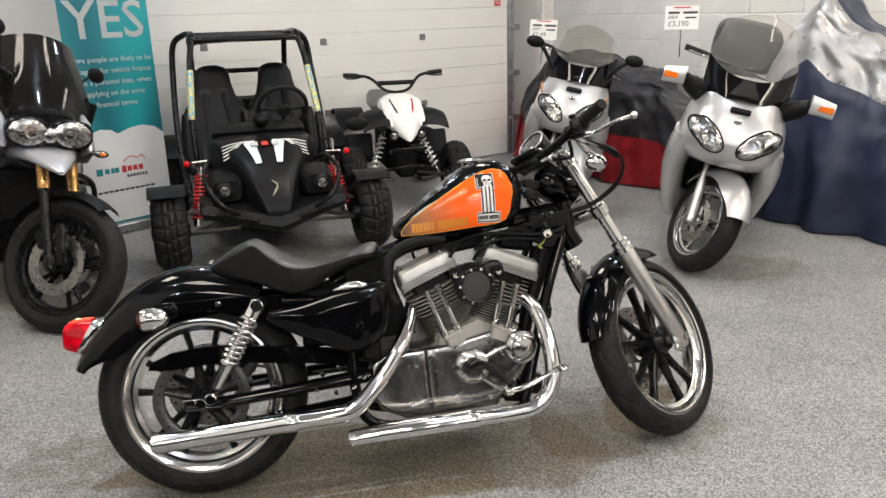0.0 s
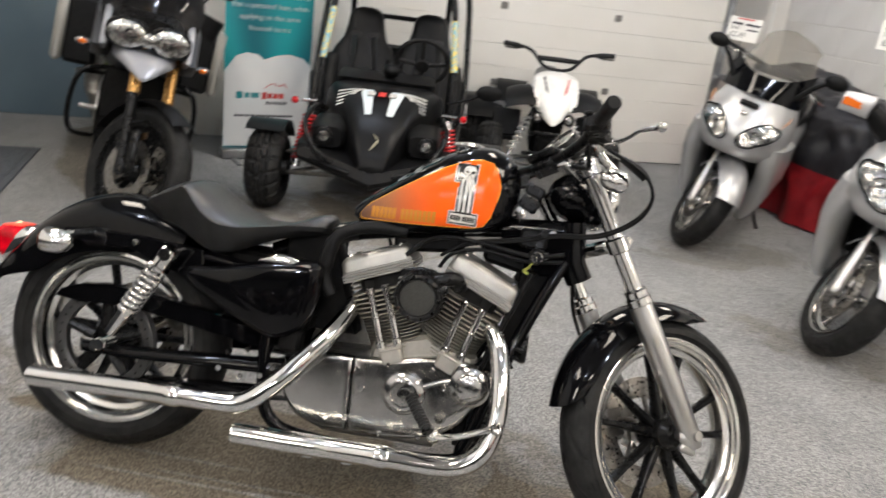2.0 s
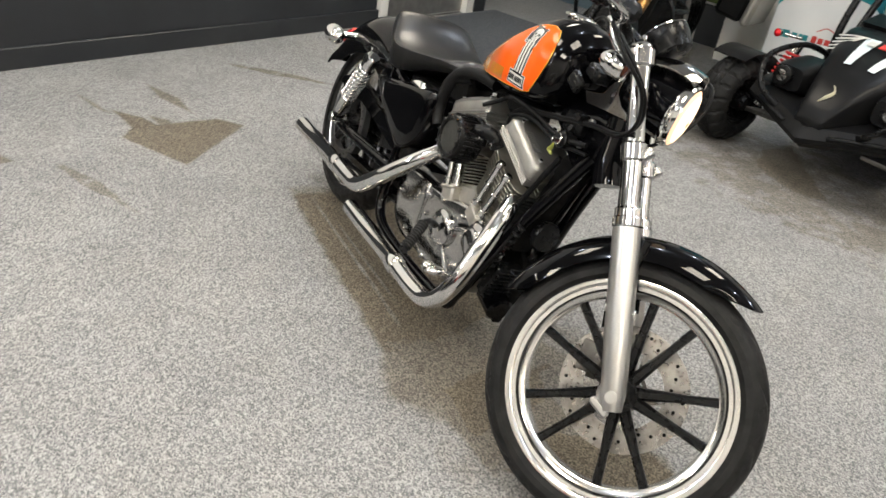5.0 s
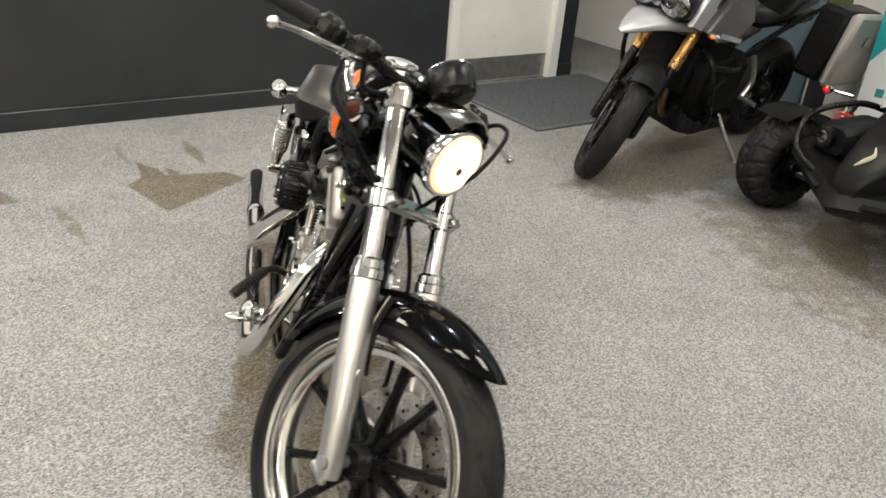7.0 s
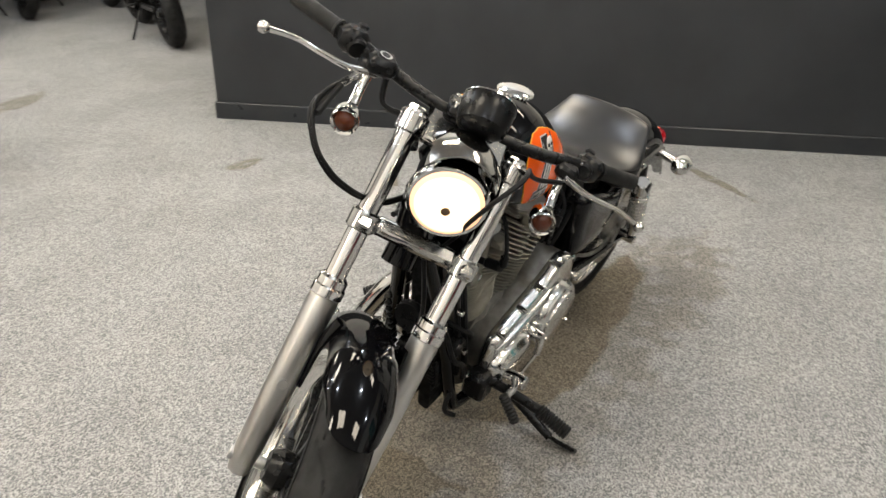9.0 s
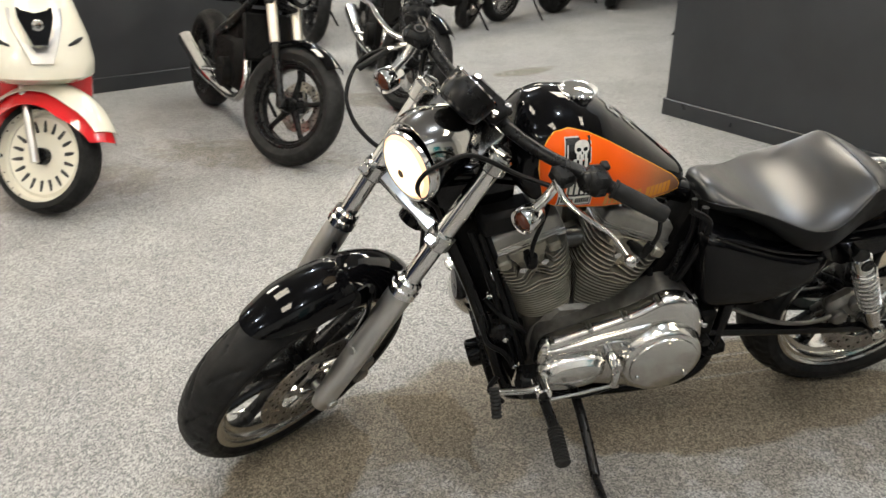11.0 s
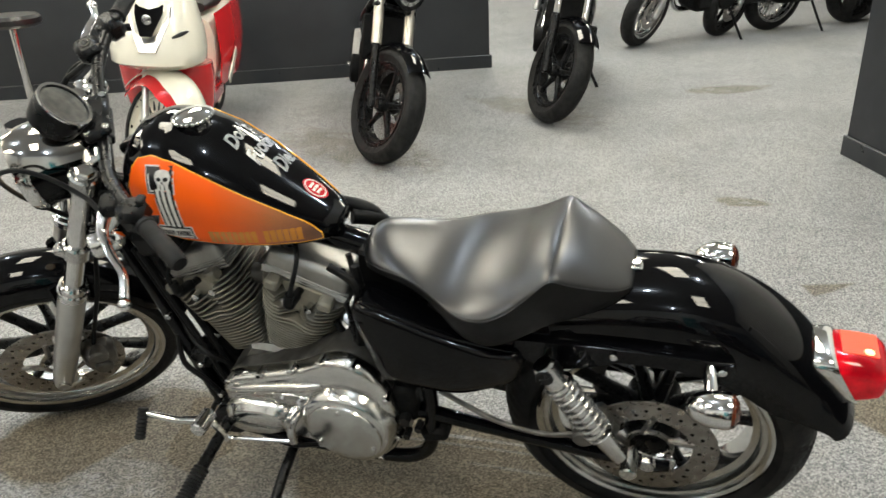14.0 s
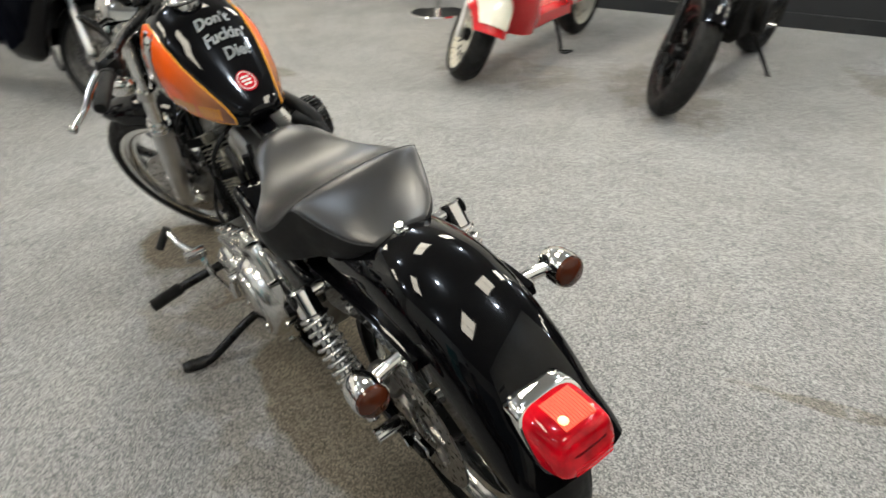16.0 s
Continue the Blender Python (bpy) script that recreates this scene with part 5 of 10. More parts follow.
for nm, tilt, lab in (("front_cylinder", 22.5, "finned silver front cylinder"), ("rear_cylinder", -22.5, "finned silver rear cylinder")):
    M0 = Matrix.Translation((0.82, 0, 0.30)) @ Matrix.Rotation(radians(tilt), 4, "Y")
    inner = -1 if tilt > 0 else 1                  # the side that faces the other cylinder
    b = Mesh(M0)
    b.cyl((0, 0, 0.10), (0, 0, 0.34), 0.056, n=28)
    cyl_ = part(nm, b, M_CYLDARK, engine, lab)

    def fin_outline(wx, wy, p, h, n=56):
        """A rounded square that stops short of the other cylinder."""
        lim = (h * 0.3827 - 0.005) / 0.9239
        out = []
        for j in range(n):
            a = 2 * math.pi * j / n
            u, v = (math.copysign(abs(q) ** p, q) for q in (math.cos(a), math.sin(a)))
            u *= wx
            if u * inner > lim:
                u = inner * lim
            out.append((u, v * wy))
        return out
    for k in range(12):
        h = 0.122 + 0.0084 * k
        w = 0.0795 + 0.0006 * k
        part("cooling_fin", Mesh(M0).prism(fin_outline(w, w - 0.001, 0.78, h), h, h + 0.0024, "z", 0.0006), M_CYL, engine)
    for k in range(8):
        h = 0.2215 + 0.0120 * k
        rows = []
        for u, v in fin_outline(0.085 + 0.0012 * k, 0.085 + 0.0012 * min(k, 4), 0.48, h):
            if k > 1 and v > 0.050 and abs(u) < 0.004 + 0.0065 * k:
                v = 0.056
            elif v > 0.050:
                v -= 0.007 * (0.5 + 0.5 * math.cos(u * 78))
            rows.append((u, max(v, -0.030) if k > 5 else v))
        part("head_fin", Mesh(M0).prism(rows, h, h + 0.0042, "z", 0.0009), M_CYL, engine)
    part("head_body", Mesh(M0).box((0, 0.0, 0.272), (0.128, 0.100, 0.110), bev=0.014), M_CYLDARK, engine)
    part("head_shield", Mesh(M0).prism([(-0.014, 0.248), (0.014, 0.248), (0.030, 0.275), (0.048, 0.325), (-0.048, 0.325), (-0.030, 0.275)], -0.01, 0.060, "y", 0.004), M_CYL, engine)
    for u in (-0.058, 0.058):
        part("head_tab", Mesh(M0).box((u, 0.074, 0.322), (0.030, 0.032, 0.026), (0, 0, 0), 0.005), M_CYL, engine)
    part("spark_plug", Mesh(M0).cyl((0.004, 0.05, 0.312), (0.004, 0.090, 0.320), 0.0085, n=12).cyl((0.004, 0.080, 0.318), (0.004, 0.122, 0.330), 0.0120, n=12, bev=0.003), M_PLASTIC, engine)
    rk = Mesh(M0)
    for z0, z1, wx, wy in ((0.3195, 0.3250, 0.186, 0.148), (0.3268, 0.3322, 0.187, 0.149), (0.3340, 0.3395, 0.188, 0.150)):
        rk.box((0, -0.018, (z0 + z1) / 2), (wx, wy, z1 - z0), bev=0.0016)
        rk.box((0, -0.018, z1 + 0.001), (wx - 0.012, wy - 0.012, 0.004), bev=0.0004)
    rk.rings([[(u, v - 0.018, z) for u, v in sq_ring(wx, wy, 44, 0.20)] for z, wx, wy in ((0.3408, 0.0940, 0.0750), (0.3440, 0.0940, 0.0750), (0.3452, 0.0925, 0.0735), (0.3680, 0.0905, 0.0715), (0.3735, 0.0880, 0.0690), (0.3800, 0.0800, 0.0600), (0.3825, 0.0765, 0.0560), (0.3832, 0.0740, 0.0535), (0.3832, 0.04, 0.03))])
    for k in range(9):
        rk.box((-0.032 + 0.008 * k, -0.064, 0.3815), (0.0040, 0.026, 0.0055), bev=0.0012)
    part("rocker_cover", rk, M_ROCKER, engine, "satin alloy rocker cover", sharp=32)
    bl = Mesh(M0)
    for u in (-1, 1):
        for v in (-1, 1):
            bl.cyl((u * 0.066, -0.018 + v * 0.050, 0.381), (u * 0.066, -0.018 + v * 0.050, 0.387), 0.0058, n=6)
        bl.cyl((u * 0.026, 0.052, 0.284), (u * 0.026, 0.080, 0.284), 0.0085, n=8)
    tagged(part("head_bolts", bl, M_CHROME, engine), kind="stuff")
    for base, head in PUSHRODS[nm]:
        base, head = V(base), V(head)
        pr = Mesh().cyl(base, head, 0.0090, n=14).cyl(base, base.lerp(head, 0.14), 0.0130, n=14, bev=0.003).cyl(base.lerp(head, 0.50), base.lerp(head, 0.54), 0.0115, n=14, bev=0.002).cyl(base.lerp(head, 0.88), head, 0.012, n=14, bev=0.003)
        part("pushrod_tube", pr, M_CHROME, engine, "chrome pushrod tube")
    tb = (V(PUSHRODS[nm][0][0]) + V(PUSHRODS[nm][1][0])) / 2
    part("tappet_block", Mesh(Matrix.Translation(tb) @ Matrix.Rotation(radians(tilt), 4, "Y")).box((0, 0.006, -0.020), (0.056, 0.040, 0.042), (0, 0, 0), 0.006).box((0, 0.004, -0.002), (0.064, 0.044, 0.008), (0, 0, 0), 0.003).cyl((-0.024, -0.012, 0.0), (-0.024, -0.012, 0.006), 0.005, n=8).cyl((0.024, -0.012, 0.0), (0.024, -0.012, 0.006), 0.005, n=8), M_CASE, engine, "light alloy tappet block")
for p0, p1, p2, p3 in (((0.70, 0.035, 0.71), (0.672, 0.085, 0.700), (0.676, 0.122, 0.660), (0.697, 0.122, 0.612)), ((0.90, 0.035, 0.71), (0.925, 0.085, 0.700), (0.955, 0.122, 0.655), (0.948, 0.122, 0.608))):
    part("plug_lead", Mesh().tube([p0, p1, p2, p3], 0.0050, 8).cyl(p3, V(p3).lerp(V(p2), 0.5), 0.0098, n=10), M_PLASTIC, engine)
# intake and carburettor between the cylinders
part("intake", Mesh().cyl((0.80, -0.03, 0.56), (0.80, -0.13, 0.575), 0.026, n=18).cyl((0.74, 0, 0.57), (0.86, 0, 0.57), 0.022, n=16).box((0.80, -0.075, 0.60), (0.06, 0.06, 0.06), bev=0.01), M_ALLOYDULL, engine)

# left side: primary cover
pc = [(0.905, 0.275), (0.912, 0.33), (0.895, 0.382), (0.80, 0.418), (0.70, 0.452), (0.635, 0.487), (0.585, 0.488), (0.540, 0.455), (0.512, 0.39), (0.503, 0.31), (0.520, 0.24), (0.565, 0.196), (0.62, 0.185), (0.70, 0.212), (0.80, 0.232), (0.87, 0.245)]
dense = [(q.x, q.z) for q in smooth_path([(u, 0, v) for u, v in pc], 4, True)]
cx, cz = 0.70, 0.33
ring = lambda f, y: [(cx + (u - cx) * f, y, cz + (v - cz) * f) for u, v in dense]
part("inner_primary", Mesh().rings([ring(0.99, 0.055), ring(1.0, 0.065), ring(1.0, 0.118)]), M_ALLOYDULL, engine)
prim = part("primary_cover", Mesh().rings([ring(0.99, 0.119), ring(1.0, 0.121), ring(1.0, 0.134), ring(0.988, 0.147), ring(0.945, 0.154), ring(0.86, 0.157), ring(0.4, 0.158)]), M_POLISH, engine, "polished alloy primary cover", sharp=50)
part("clutch_bulge", Mesh().lathe([(0.080, 0.186), (0.092, 0.184), (0.097, 0.180), (0.103, 0.166), (0.108, 0.150), (0.110, 0.14)], (0.612, 0, 0.314), "y", 48), M_POLISH, prim)
part("primary_cover_derby", Mesh().lathe([(0.0, 0.1925), (0.076, 0.192), (0.082, 0.190), (0.084, 0.1855), (0.084, 0.18)], (0.612, 0, 0.314), "y", 48), M_POLISH, engine, "round polished derby cover", sharp=40)
oval = lambda a_, b_, y: [(0.830 + a_ * math.copysign(abs(math.cos(t)) ** 0.8, math.cos(t)), y, 0.296 + b_ * math.copysign(abs(math.sin(t)) ** 0.8, math.sin(t)) - 0.12 * a_ * math.cos(t)) for t in [2 * math.pi * k / 40 for k in range(40)]]
part("oval_cover", Mesh().rings([oval(0.084, 0.054, 0.150), oval(0.082, 0.052, 0.165), oval(0.076, 0.046, 0.176), oval(0.070, 0.040, 0.179), oval(0.068, 0.038, 0.184), oval(0.060, 0.032, 0.187), oval(0.02, 0.012, 0.188)]), M_POLISH, engine, "oval polished inspection cover", sharp=45)
part("cover_ridge", Mesh().tube([(0.902, 0.148, 0.350), (0.86, 0.156, 0.368), (0.78, 0.158, 0.390), (0.70, 0.158, 0.408), (0.655, 0.156, 0.420)], [0.006, 0.011, 0.012, 0.012, 0.006], 12), M_POLISH, prim)
part("inspection_plate", Mesh().prism([(0.735 + 0.045 * math.copysign(abs(math.cos(a)) ** 0.7, math.cos(a)), 0.365 + 0.018 * math.copysign(abs(math.sin(a)) ** 0.7, math.sin(a)) - 0.0) for a in [2 * math.pi * k / 24 for k in range(24)]], 0.15, 0.163, "y", 0.003), M_POLISH, engine)
sc = Mesh()
for x, z in ((0.885, 0.385), (0.80, 0.421), (0.72, 0.449), (0.645, 0.485), (0.575, 0.483), (0.516, 0.40), (0.508, 0.285), (0.56, 0.202), (0.70, 0.215), (0.88, 0.252)):
    sc.cyl((x, 0.13, z), (x, 0.160, z), 0.0075, n=10, bev=0.002)
for k in range(3):
    a = radians(90 + 120 * k)
    sc.cyl((0.612 + 0.070 * math.cos(a), 0.185, 0.314 + 0.070 * math.sin(a)), (0.612 + 0.070 * math.cos(a), 0.1955, 0.314 + 0.070 * math.sin(a)), 0.0055, n=10)
sc.cyl((0.715, 0.16, 0.365), (0.715, 0.168, 0.365), 0.006, n=8).cyl((0.756, 0.16, 0.365), (0.756, 0.168, 0.365), 0.006, n=8)
tagged(part("cover_screws", sc, M_CHROME, engine), kind="stuff")
# right side: cam cover, sprocket cover, timing cover
RC = Matrix.Translation((-0.003, 0.044, -0.014))
def cover_plate(name, curve, joint, label):
    """A flat-faced cover: a curved outline closed by a straight joint."""
    out = [(q.x, q.z) for q in smooth_path([(u, 0, v) for u, v in curve], 4)] + list(joint)
    cx_, cz_ = sum(q[0] for q in out) / len(out), sum(q[1] for q in out) / len(out)

    def inset(d, y):
        got = []
        for u, v in out:
            r = math.hypot(u - cx_, v - cz_)
            got.append((cx_ + (u - cx_) * (1 - d / r), y, cz_ + (v - cz_) * (1 - d / r)))
        return got
    return part(name, Mesh(RC).rings([inset(0.003, -0.09), inset(0.0, -0.098), inset(0.0, -0.1335), inset(0.0012, -0.1372), inset(0.004, -0.1405), inset(0.008, -0.1424), inset(0.013, -0.1430), inset(0.045, -0.1434)]), M_ALLOY, engine, label, sharp=50)


cover_plate("cam_cover", [(0.676, 0.207), (0.75, 0.205), (0.84, 0.215), (0.90, 0.235), (0.955, 0.275), (0.985, 0.32), (1.022, 0.36), (1.015, 0.41), (0.965, 0.43), (0.90, 0.435), (0.83, 0.425), (0.76, 0.405), (0.70, 0.398), (0.668, 0.395)], [(0.6695, 0.35), (0.672, 0.30), (0.674, 0.25)], "polished alloy cam cover")
cover_plate("sprocket_cover", [(0.6655, 0.395), (0.60, 0.394), (0.535, 0.388), (0.503, 0.362), (0.494, 0.32), (0.500, 0.270), (0.530, 0.228), (0.575, 0.206), (0.62, 0.199), (0.6735, 0.205)], [(0.6715, 0.25), (0.6695, 0.30), (0.667, 0.35)], "polished alloy sprocket cover")
part("timing_cover", Mesh(RC).lathe([(0.0, -0.168), (0.030, -0.168), (0.033, -0.166), (0.036, -0.161), (0.042, -0.159), (0.050, -0.153), (0.053, -0.14)], (0.968, 0, 0.376), "y", 36), M_ALLOY, engine, "round timing cover")
part("peg_boss", Mesh(RC).lathe([(0.0, -0.164), (0.010, -0.164), (0.011, -0.160), (0.030, -0.160), (0.032, -0.164), (0.043, -0.163), (0.052, -0.156), (0.055, -0.14)], (0.808, 0, 0.330), "y", 40), M_ALLOY, engine, "round polished boss with three screws")
part("case_rib", Mesh(RC).tube([(0.850, -0.143, 0.352), (0.890, -0.145, 0.372), (0.925, -0.145, 0.382)], 0.007, 10), M_ALLOY, engine)
part("case_rib", Mesh(RC).tube([(0.835, -0.143, 0.290), (0.88, -0.144, 0.255), (0.90, -0.142, 0.245)], 0.006, 10), M_ALLOY, engine)
sc = Mesh(RC)
for x, z in ((0.68, 0.37), (0.67, 0.24), (0.76, 0.215), (0.86, 0.228), (0.76, 0.395), (0.87, 0.40), (0.905, 0.36), (0.70, 0.32), (0.635, 0.35), (0.62, 0.23), (0.53, 0.31), (1.0, 0.395)):
    sc.lathe([(0.0, -0.1465), (0.0034, -0.1465), (0.0036, -0.1500), (0.0062, -0.1500), (0.0070, -0.1490), (0.0070, -0.1380)], (x, 0, z), "y", 12)
for k in range(3):
    a = radians(80 + 120 * k)
    sc.cyl((0.808 + 0.037 * math.cos(a), -0.158, 0.330 + 0.037 * math.sin(a)), (0.808 + 0.037 * math.cos(a), -0.167, 0.330 + 0.037 * math.sin(a)), 0.0045, n=8)
for k in range(2):
    a = radians(30 + 180 * k)
    sc.cyl((0.968 + 0.039 * math.cos(a), -0.158, 0.376 + 0.039 * math.sin(a)), (0.968 + 0.039 * math.cos(a), -0.168, 0.376 + 0.039 * math.sin(a)), 0.005, n=8)
tagged(part("case_screws", sc, M_CHROME, engine), kind="stuff")
# air cleaner
am = Mesh().lathe([(0.012, -0.125), (0.055, -0.128), (0.058, -0.135), (0.058, -0.190), (0.055, -0.198), (0.049, -0.201), (0.044, -0.199), (0.042, -0.194)], (0.815, 0, 0.575), "y", 40)
ribs = []
for k in range(32):
    a = 2 * math.pi * k / 32
    ribs.append(Mesh().box((0.815 + 0.058 * math.cos(a), -0.162, 0.575 + 0.058 * math.sin(a)), (0.008, 0.05, 0.004), (0, -math.degrees(a), 0), 0.001))
am.tube([(0.84, -0.15, 0.61), (0.89, -0.13, 0.625), (0.905, -0.11, 0.60)], 0.018, 10)
air = part("air_cleaner", am, M_BLACKSATIN, C, "round black finned air cleaner")
for q in ribs:
    part("cleaner_rib", q, M_BLACKSATIN, air)
M_MESHGREY = surf("fine_gauze", (0.06, 0.06, 0.054), (0.035, 0.035, 0.031), 400, 0.55, metal=0.6, bump=0.6, bscale=900)
part("gauze", Mesh().lathe([(0.0, -0.197), (0.030, -0.196), (0.043, -0.194)], (0.815, 0, 0.575), "y", 32), M_MESHGREY, air)
bt = Mesh()
for k in range(10):
    a = 2 * math.pi * k / 10
    bt.cyl((0.815 + 0.050 * math.cos(a), -0.199, 0.575 + 0.050 * math.sin(a)), (0.815 + 0.050 * math.cos(a), -0.204, 0.575 + 0.050 * math.sin(a)), 0.0042, n=8)
bt.cyl((0.90, -0.118, 0.605), (0.90, -0.135, 0.605), 0.010, n=6)
tagged(part("screws", bt, M_CHROME, air), kind="stuff")
part("mount_plate", Mesh().prism([(0.752, 0.588), (0.757, 0.628), (0.80, 0.640), (0.83, 0.640), (0.873, 0.628), (0.878, 0.588), (0.85, 0.56), (0.78, 0.56)], -0.122, -0.140, "y", 0.004), M_BLACKSATIN, air)
for x in (0.764, 0.866):
    part("mount_bolt", Mesh().cyl((x, -0.138, 0.605), (x, -0.152, 0.605), 0.0085, n=12, bev=0.002), M_CHROME, air)

# --- exhausts
e1 = Mesh().tube([(0.640, -0.045, 0.515), (0.625, -0.080, 0.476), (0.590, -0.128, 0.415), (0.525, -0.170, 0.333), (0.460, -0.190, 0.268), (0.420, -0.195, 0.244), (0.370, -0.197, 0.238), (0.265, -0.199, 0.235)], [0.019, 0.0225, 0.0235, 0.0245, 0.0245, 0.0245, 0.0245, 0.0245], 20)
ex = part("rear_exhaust", e1, M_CHROME, C, "chrome exhaust pipe with heat shield")
part("muffler", Mesh().tube([(0.275, -0.199, 0.235), (0.265, -0.199, 0.2348), (0.235, -0.199, 0.2335), (0.232, -0.199, 0.2335), (-0.05, -0.200, 0.220), (-0.120, -0.200, 0.2165), (-0.126, -0.200, 0.2162), (-0.10, -0.200, 0.2175)], [0.0250, 0.0290, 0.0290, 0.0272, 0.0268, 0.0264, 0.0235, 0.0205], 24, smooth=False), M_CHROME, ex)
e2 = Mesh().tube([(0.965, -0.045, 0.525), (1.000, -0.075, 0.500), (1.024, -0.105, 0.455), (1.040, -0.140, 0.375), (1.042, -0.165, 0.300), (1.022, -0.180, 0.232), (0.975, -0.186, 0.192), (0.910, -0.187, 0.180), (0.80, -0.187, 0.177)], [0.019, 0.0225, 0.0235, 0.0245, 0.0245, 0.0245, 0.0245, 0.0245, 0.0245], 20)
ex = part("front_exhaust", e2, M_CHROME, C, "chrome exhaust pipe with heat shield")
part("muffler", Mesh().tube([(0.805, -0.187, 0.177), (0.795, -0.187, 0.1768), (0.765, -0.187, 0.176), (0.762, -0.187, 0.176), (0.55, -0.185, 0.168), (0.416, -0.184, 0.163), (0.410, -0.184, 0.1628), (0.435, -0.184, 0.1637)], [0.0250, 0.0290, 0.0290, 0.0270, 0.0266, 0.0262, 0.0232, 0.0200], 24, smooth=False), M_CHROME, ex)
for a_, r in (((0.615, -0.100, 0.455), 0.027), ((1.012, -0.092, 0.480), 0.028)):
    part("exhaust_clamp", Mesh().ball(a_, (r * 0.85, r * 0.5, r * 0.6)), M_CHROME, C)
for x, z in ((0.70, 0.138), (0.60, 0.136)):
    part("pipe_bracket", Mesh().box((x, -0.165, z), (0.03, 0.02, 0.012)), M_CHROME, C)

# --- belt drive on the right, brake on the left
bd = Mesh().lathe([(0.106, -0.074), (0.137, -0.074), (0.137, -0.096), (0.132, -0.0975), (0.108, -0.0975), (0.106, -0.096)], AXR, "y", 60, closed=True)
pulley = part("rear_pulley", bd, surf("gunmetal_pulley", (0.10, 0.10, 0.10), (0.07, 0.07, 0.07), 20, 0.36, 0.06, metal=0.8), C, "dark grey toothed belt pulley")
for k in range(5):
    a = 2 * math.pi * k / 5 + 0.35
    part("pulley_spoke", Mesh().tube([AXR + V((0.03 * math.cos(a), -0.084, 0.03 * math.sin(a))), AXR + V((0.112 * math.cos(a), -0.086, 0.112 * math.sin(a)))], [0.020, 0.012], 8, smooth=False, flat=0.7), M_BLACKSATIN, pulley)
ph = Mesh()
for k in range(30):
    a = 2 * math.pi * k / 30
    q = AXR + V((0.121 * math.cos(a), -0.0972, 0.121 * math.sin(a)))
    ph.cyl(q, q - V((0, 0.0012, 0)), 0.0028, n=8)
tagged(part("pulley_holes", ph, M_BLACKMATT, pulley), kind="stuff")
part("drive_belt", Mesh().prism([(0.02, 0.438), (0.02, 0.444), (0.57, 0.356), (0.57, 0.350)], -0.07, -0.094, "y").prism([(0.0, 0.166), (0.0, 0.172), (0.57, 0.252), (0.57, 0.246)], -0.07, -0.094, "y"), M_RUBBER, C)
part("belt_guard", Mesh().prism([(-0.140, 0.404), (-0.128, 0.424), (-0.075, 0.446), (0.015, 0.456), (0.10, 0.452), (0.25, 0.434), (0.46, 0.402), (0.46, 0.360), (0.25, 0.386), (0.10, 0.402), (0.01, 0.404), (-0.075, 0.398)], -0.066, -0.106, "y", 0.002).prism([(0.10, 0.225), (0.45, 0.262), (0.45, 0.245), (0.10, 0.205)], -0.066, -0.104, "y", 0.002), M_BLACKGLOSS, C)
part("rear_caliper", Mesh().box((0.105, 0.098, 0.362), (0.085, 0.045, 0.075), (0, 35, 0), 0.014).cyl((0.09, 0.10, 0.385), (0.09, 0.135, 0.385), 0.021, n=18, bev=0.004).cyl((0.125, 0.10, 0.345), (0.125, 0.135, 0.345), 0.021, n=18, bev=0.004)
     .tube([(0.13, 0.12, 0.35), (0.20, 0.125, 0.335), (0.30, 0.118, 0.345), (0.42, 0.10, 0.39)], 0.0055, 8), M_ALLOYDULL, C, "dull alloy rear brake caliper")
sw = Mesh().box((0.49, 0.10, 0.36), (0.05, 0.06, 0.10), bev=0.01).box((0.44, 0.105, 0.27), (0.06, 0.05, 0.035), (0, 15, 0), 0.008)
piv = part("swingarm_pivot", sw, M_BLACKMATT, C)
for x, z, r, y1 in ((0.49, 0.33, 0.014, 0.150), (0.465, 0.305, 0.009, 0.145), (0.495, 0.275, 0.009, 0.145)):
    part("pivot_bolt", Mesh().cyl((x, 0.12, z), (x, y1, z), r, n=6), M_BLACKSATIN, piv)
part("pivot_block", Mesh().box((0.50, -0.10, 0.40), (0.06, 0.05, 0.06), bev=0.01), M_BLACKMATT, C)
bo = Mesh()
for x, z in ((0.47, 0.325), (0.44, 0.30), (0.385, 0.285), (0.33, 0.30), (0.35, 0.345), (0.40, 0.36)):
    bo.cyl((x, -0.112, z), (x, -0.128, z), 0.0075, n=6)
tagged(part("swingarm_bolts", bo, M_CHROME, C), kind="stuff")

# --- foot controls and stand
def ribbed_peg(mesh, a, b, r, n=16, ribs=11):
    a, b = V(a), V(b)
    pts, rad = [], []
    for k in range(ribs * 2 + 1):
        pts.append(a.lerp(b, k / (ribs * 2)))
        rad.append(r if k % 2 else r * 0.80)
    return mesh.tube(pts, rad, n, smooth=False)


part("foot_peg", ribbed_peg(Mesh(), (0.832, -0.180, 0.335), (0.889, -0.245, 0.285), 0.0150), M_RUBBER, C, "black ribbed rubber foot peg")
part("foot_peg", ribbed_peg(Mesh(), (0.908, 0.300, 0.268), (0.912, 0.386, 0.256), 0.0185), M_RUBBER, C, "black ribbed rubber foot peg")
part("peg_mount", Mesh().tube([(0.800, -0.125, 0.320), (0.815, -0.155, 0.336), (0.832, -0.180, 0.335)], 0.010, 10), M_BLACKSATIN, C)
part("peg_end", Mesh().cyl((0.889, -0.245, 0.285), (0.893, -0.250, 0.281), 0.0135, n=12), M_BLACKSATIN, C)
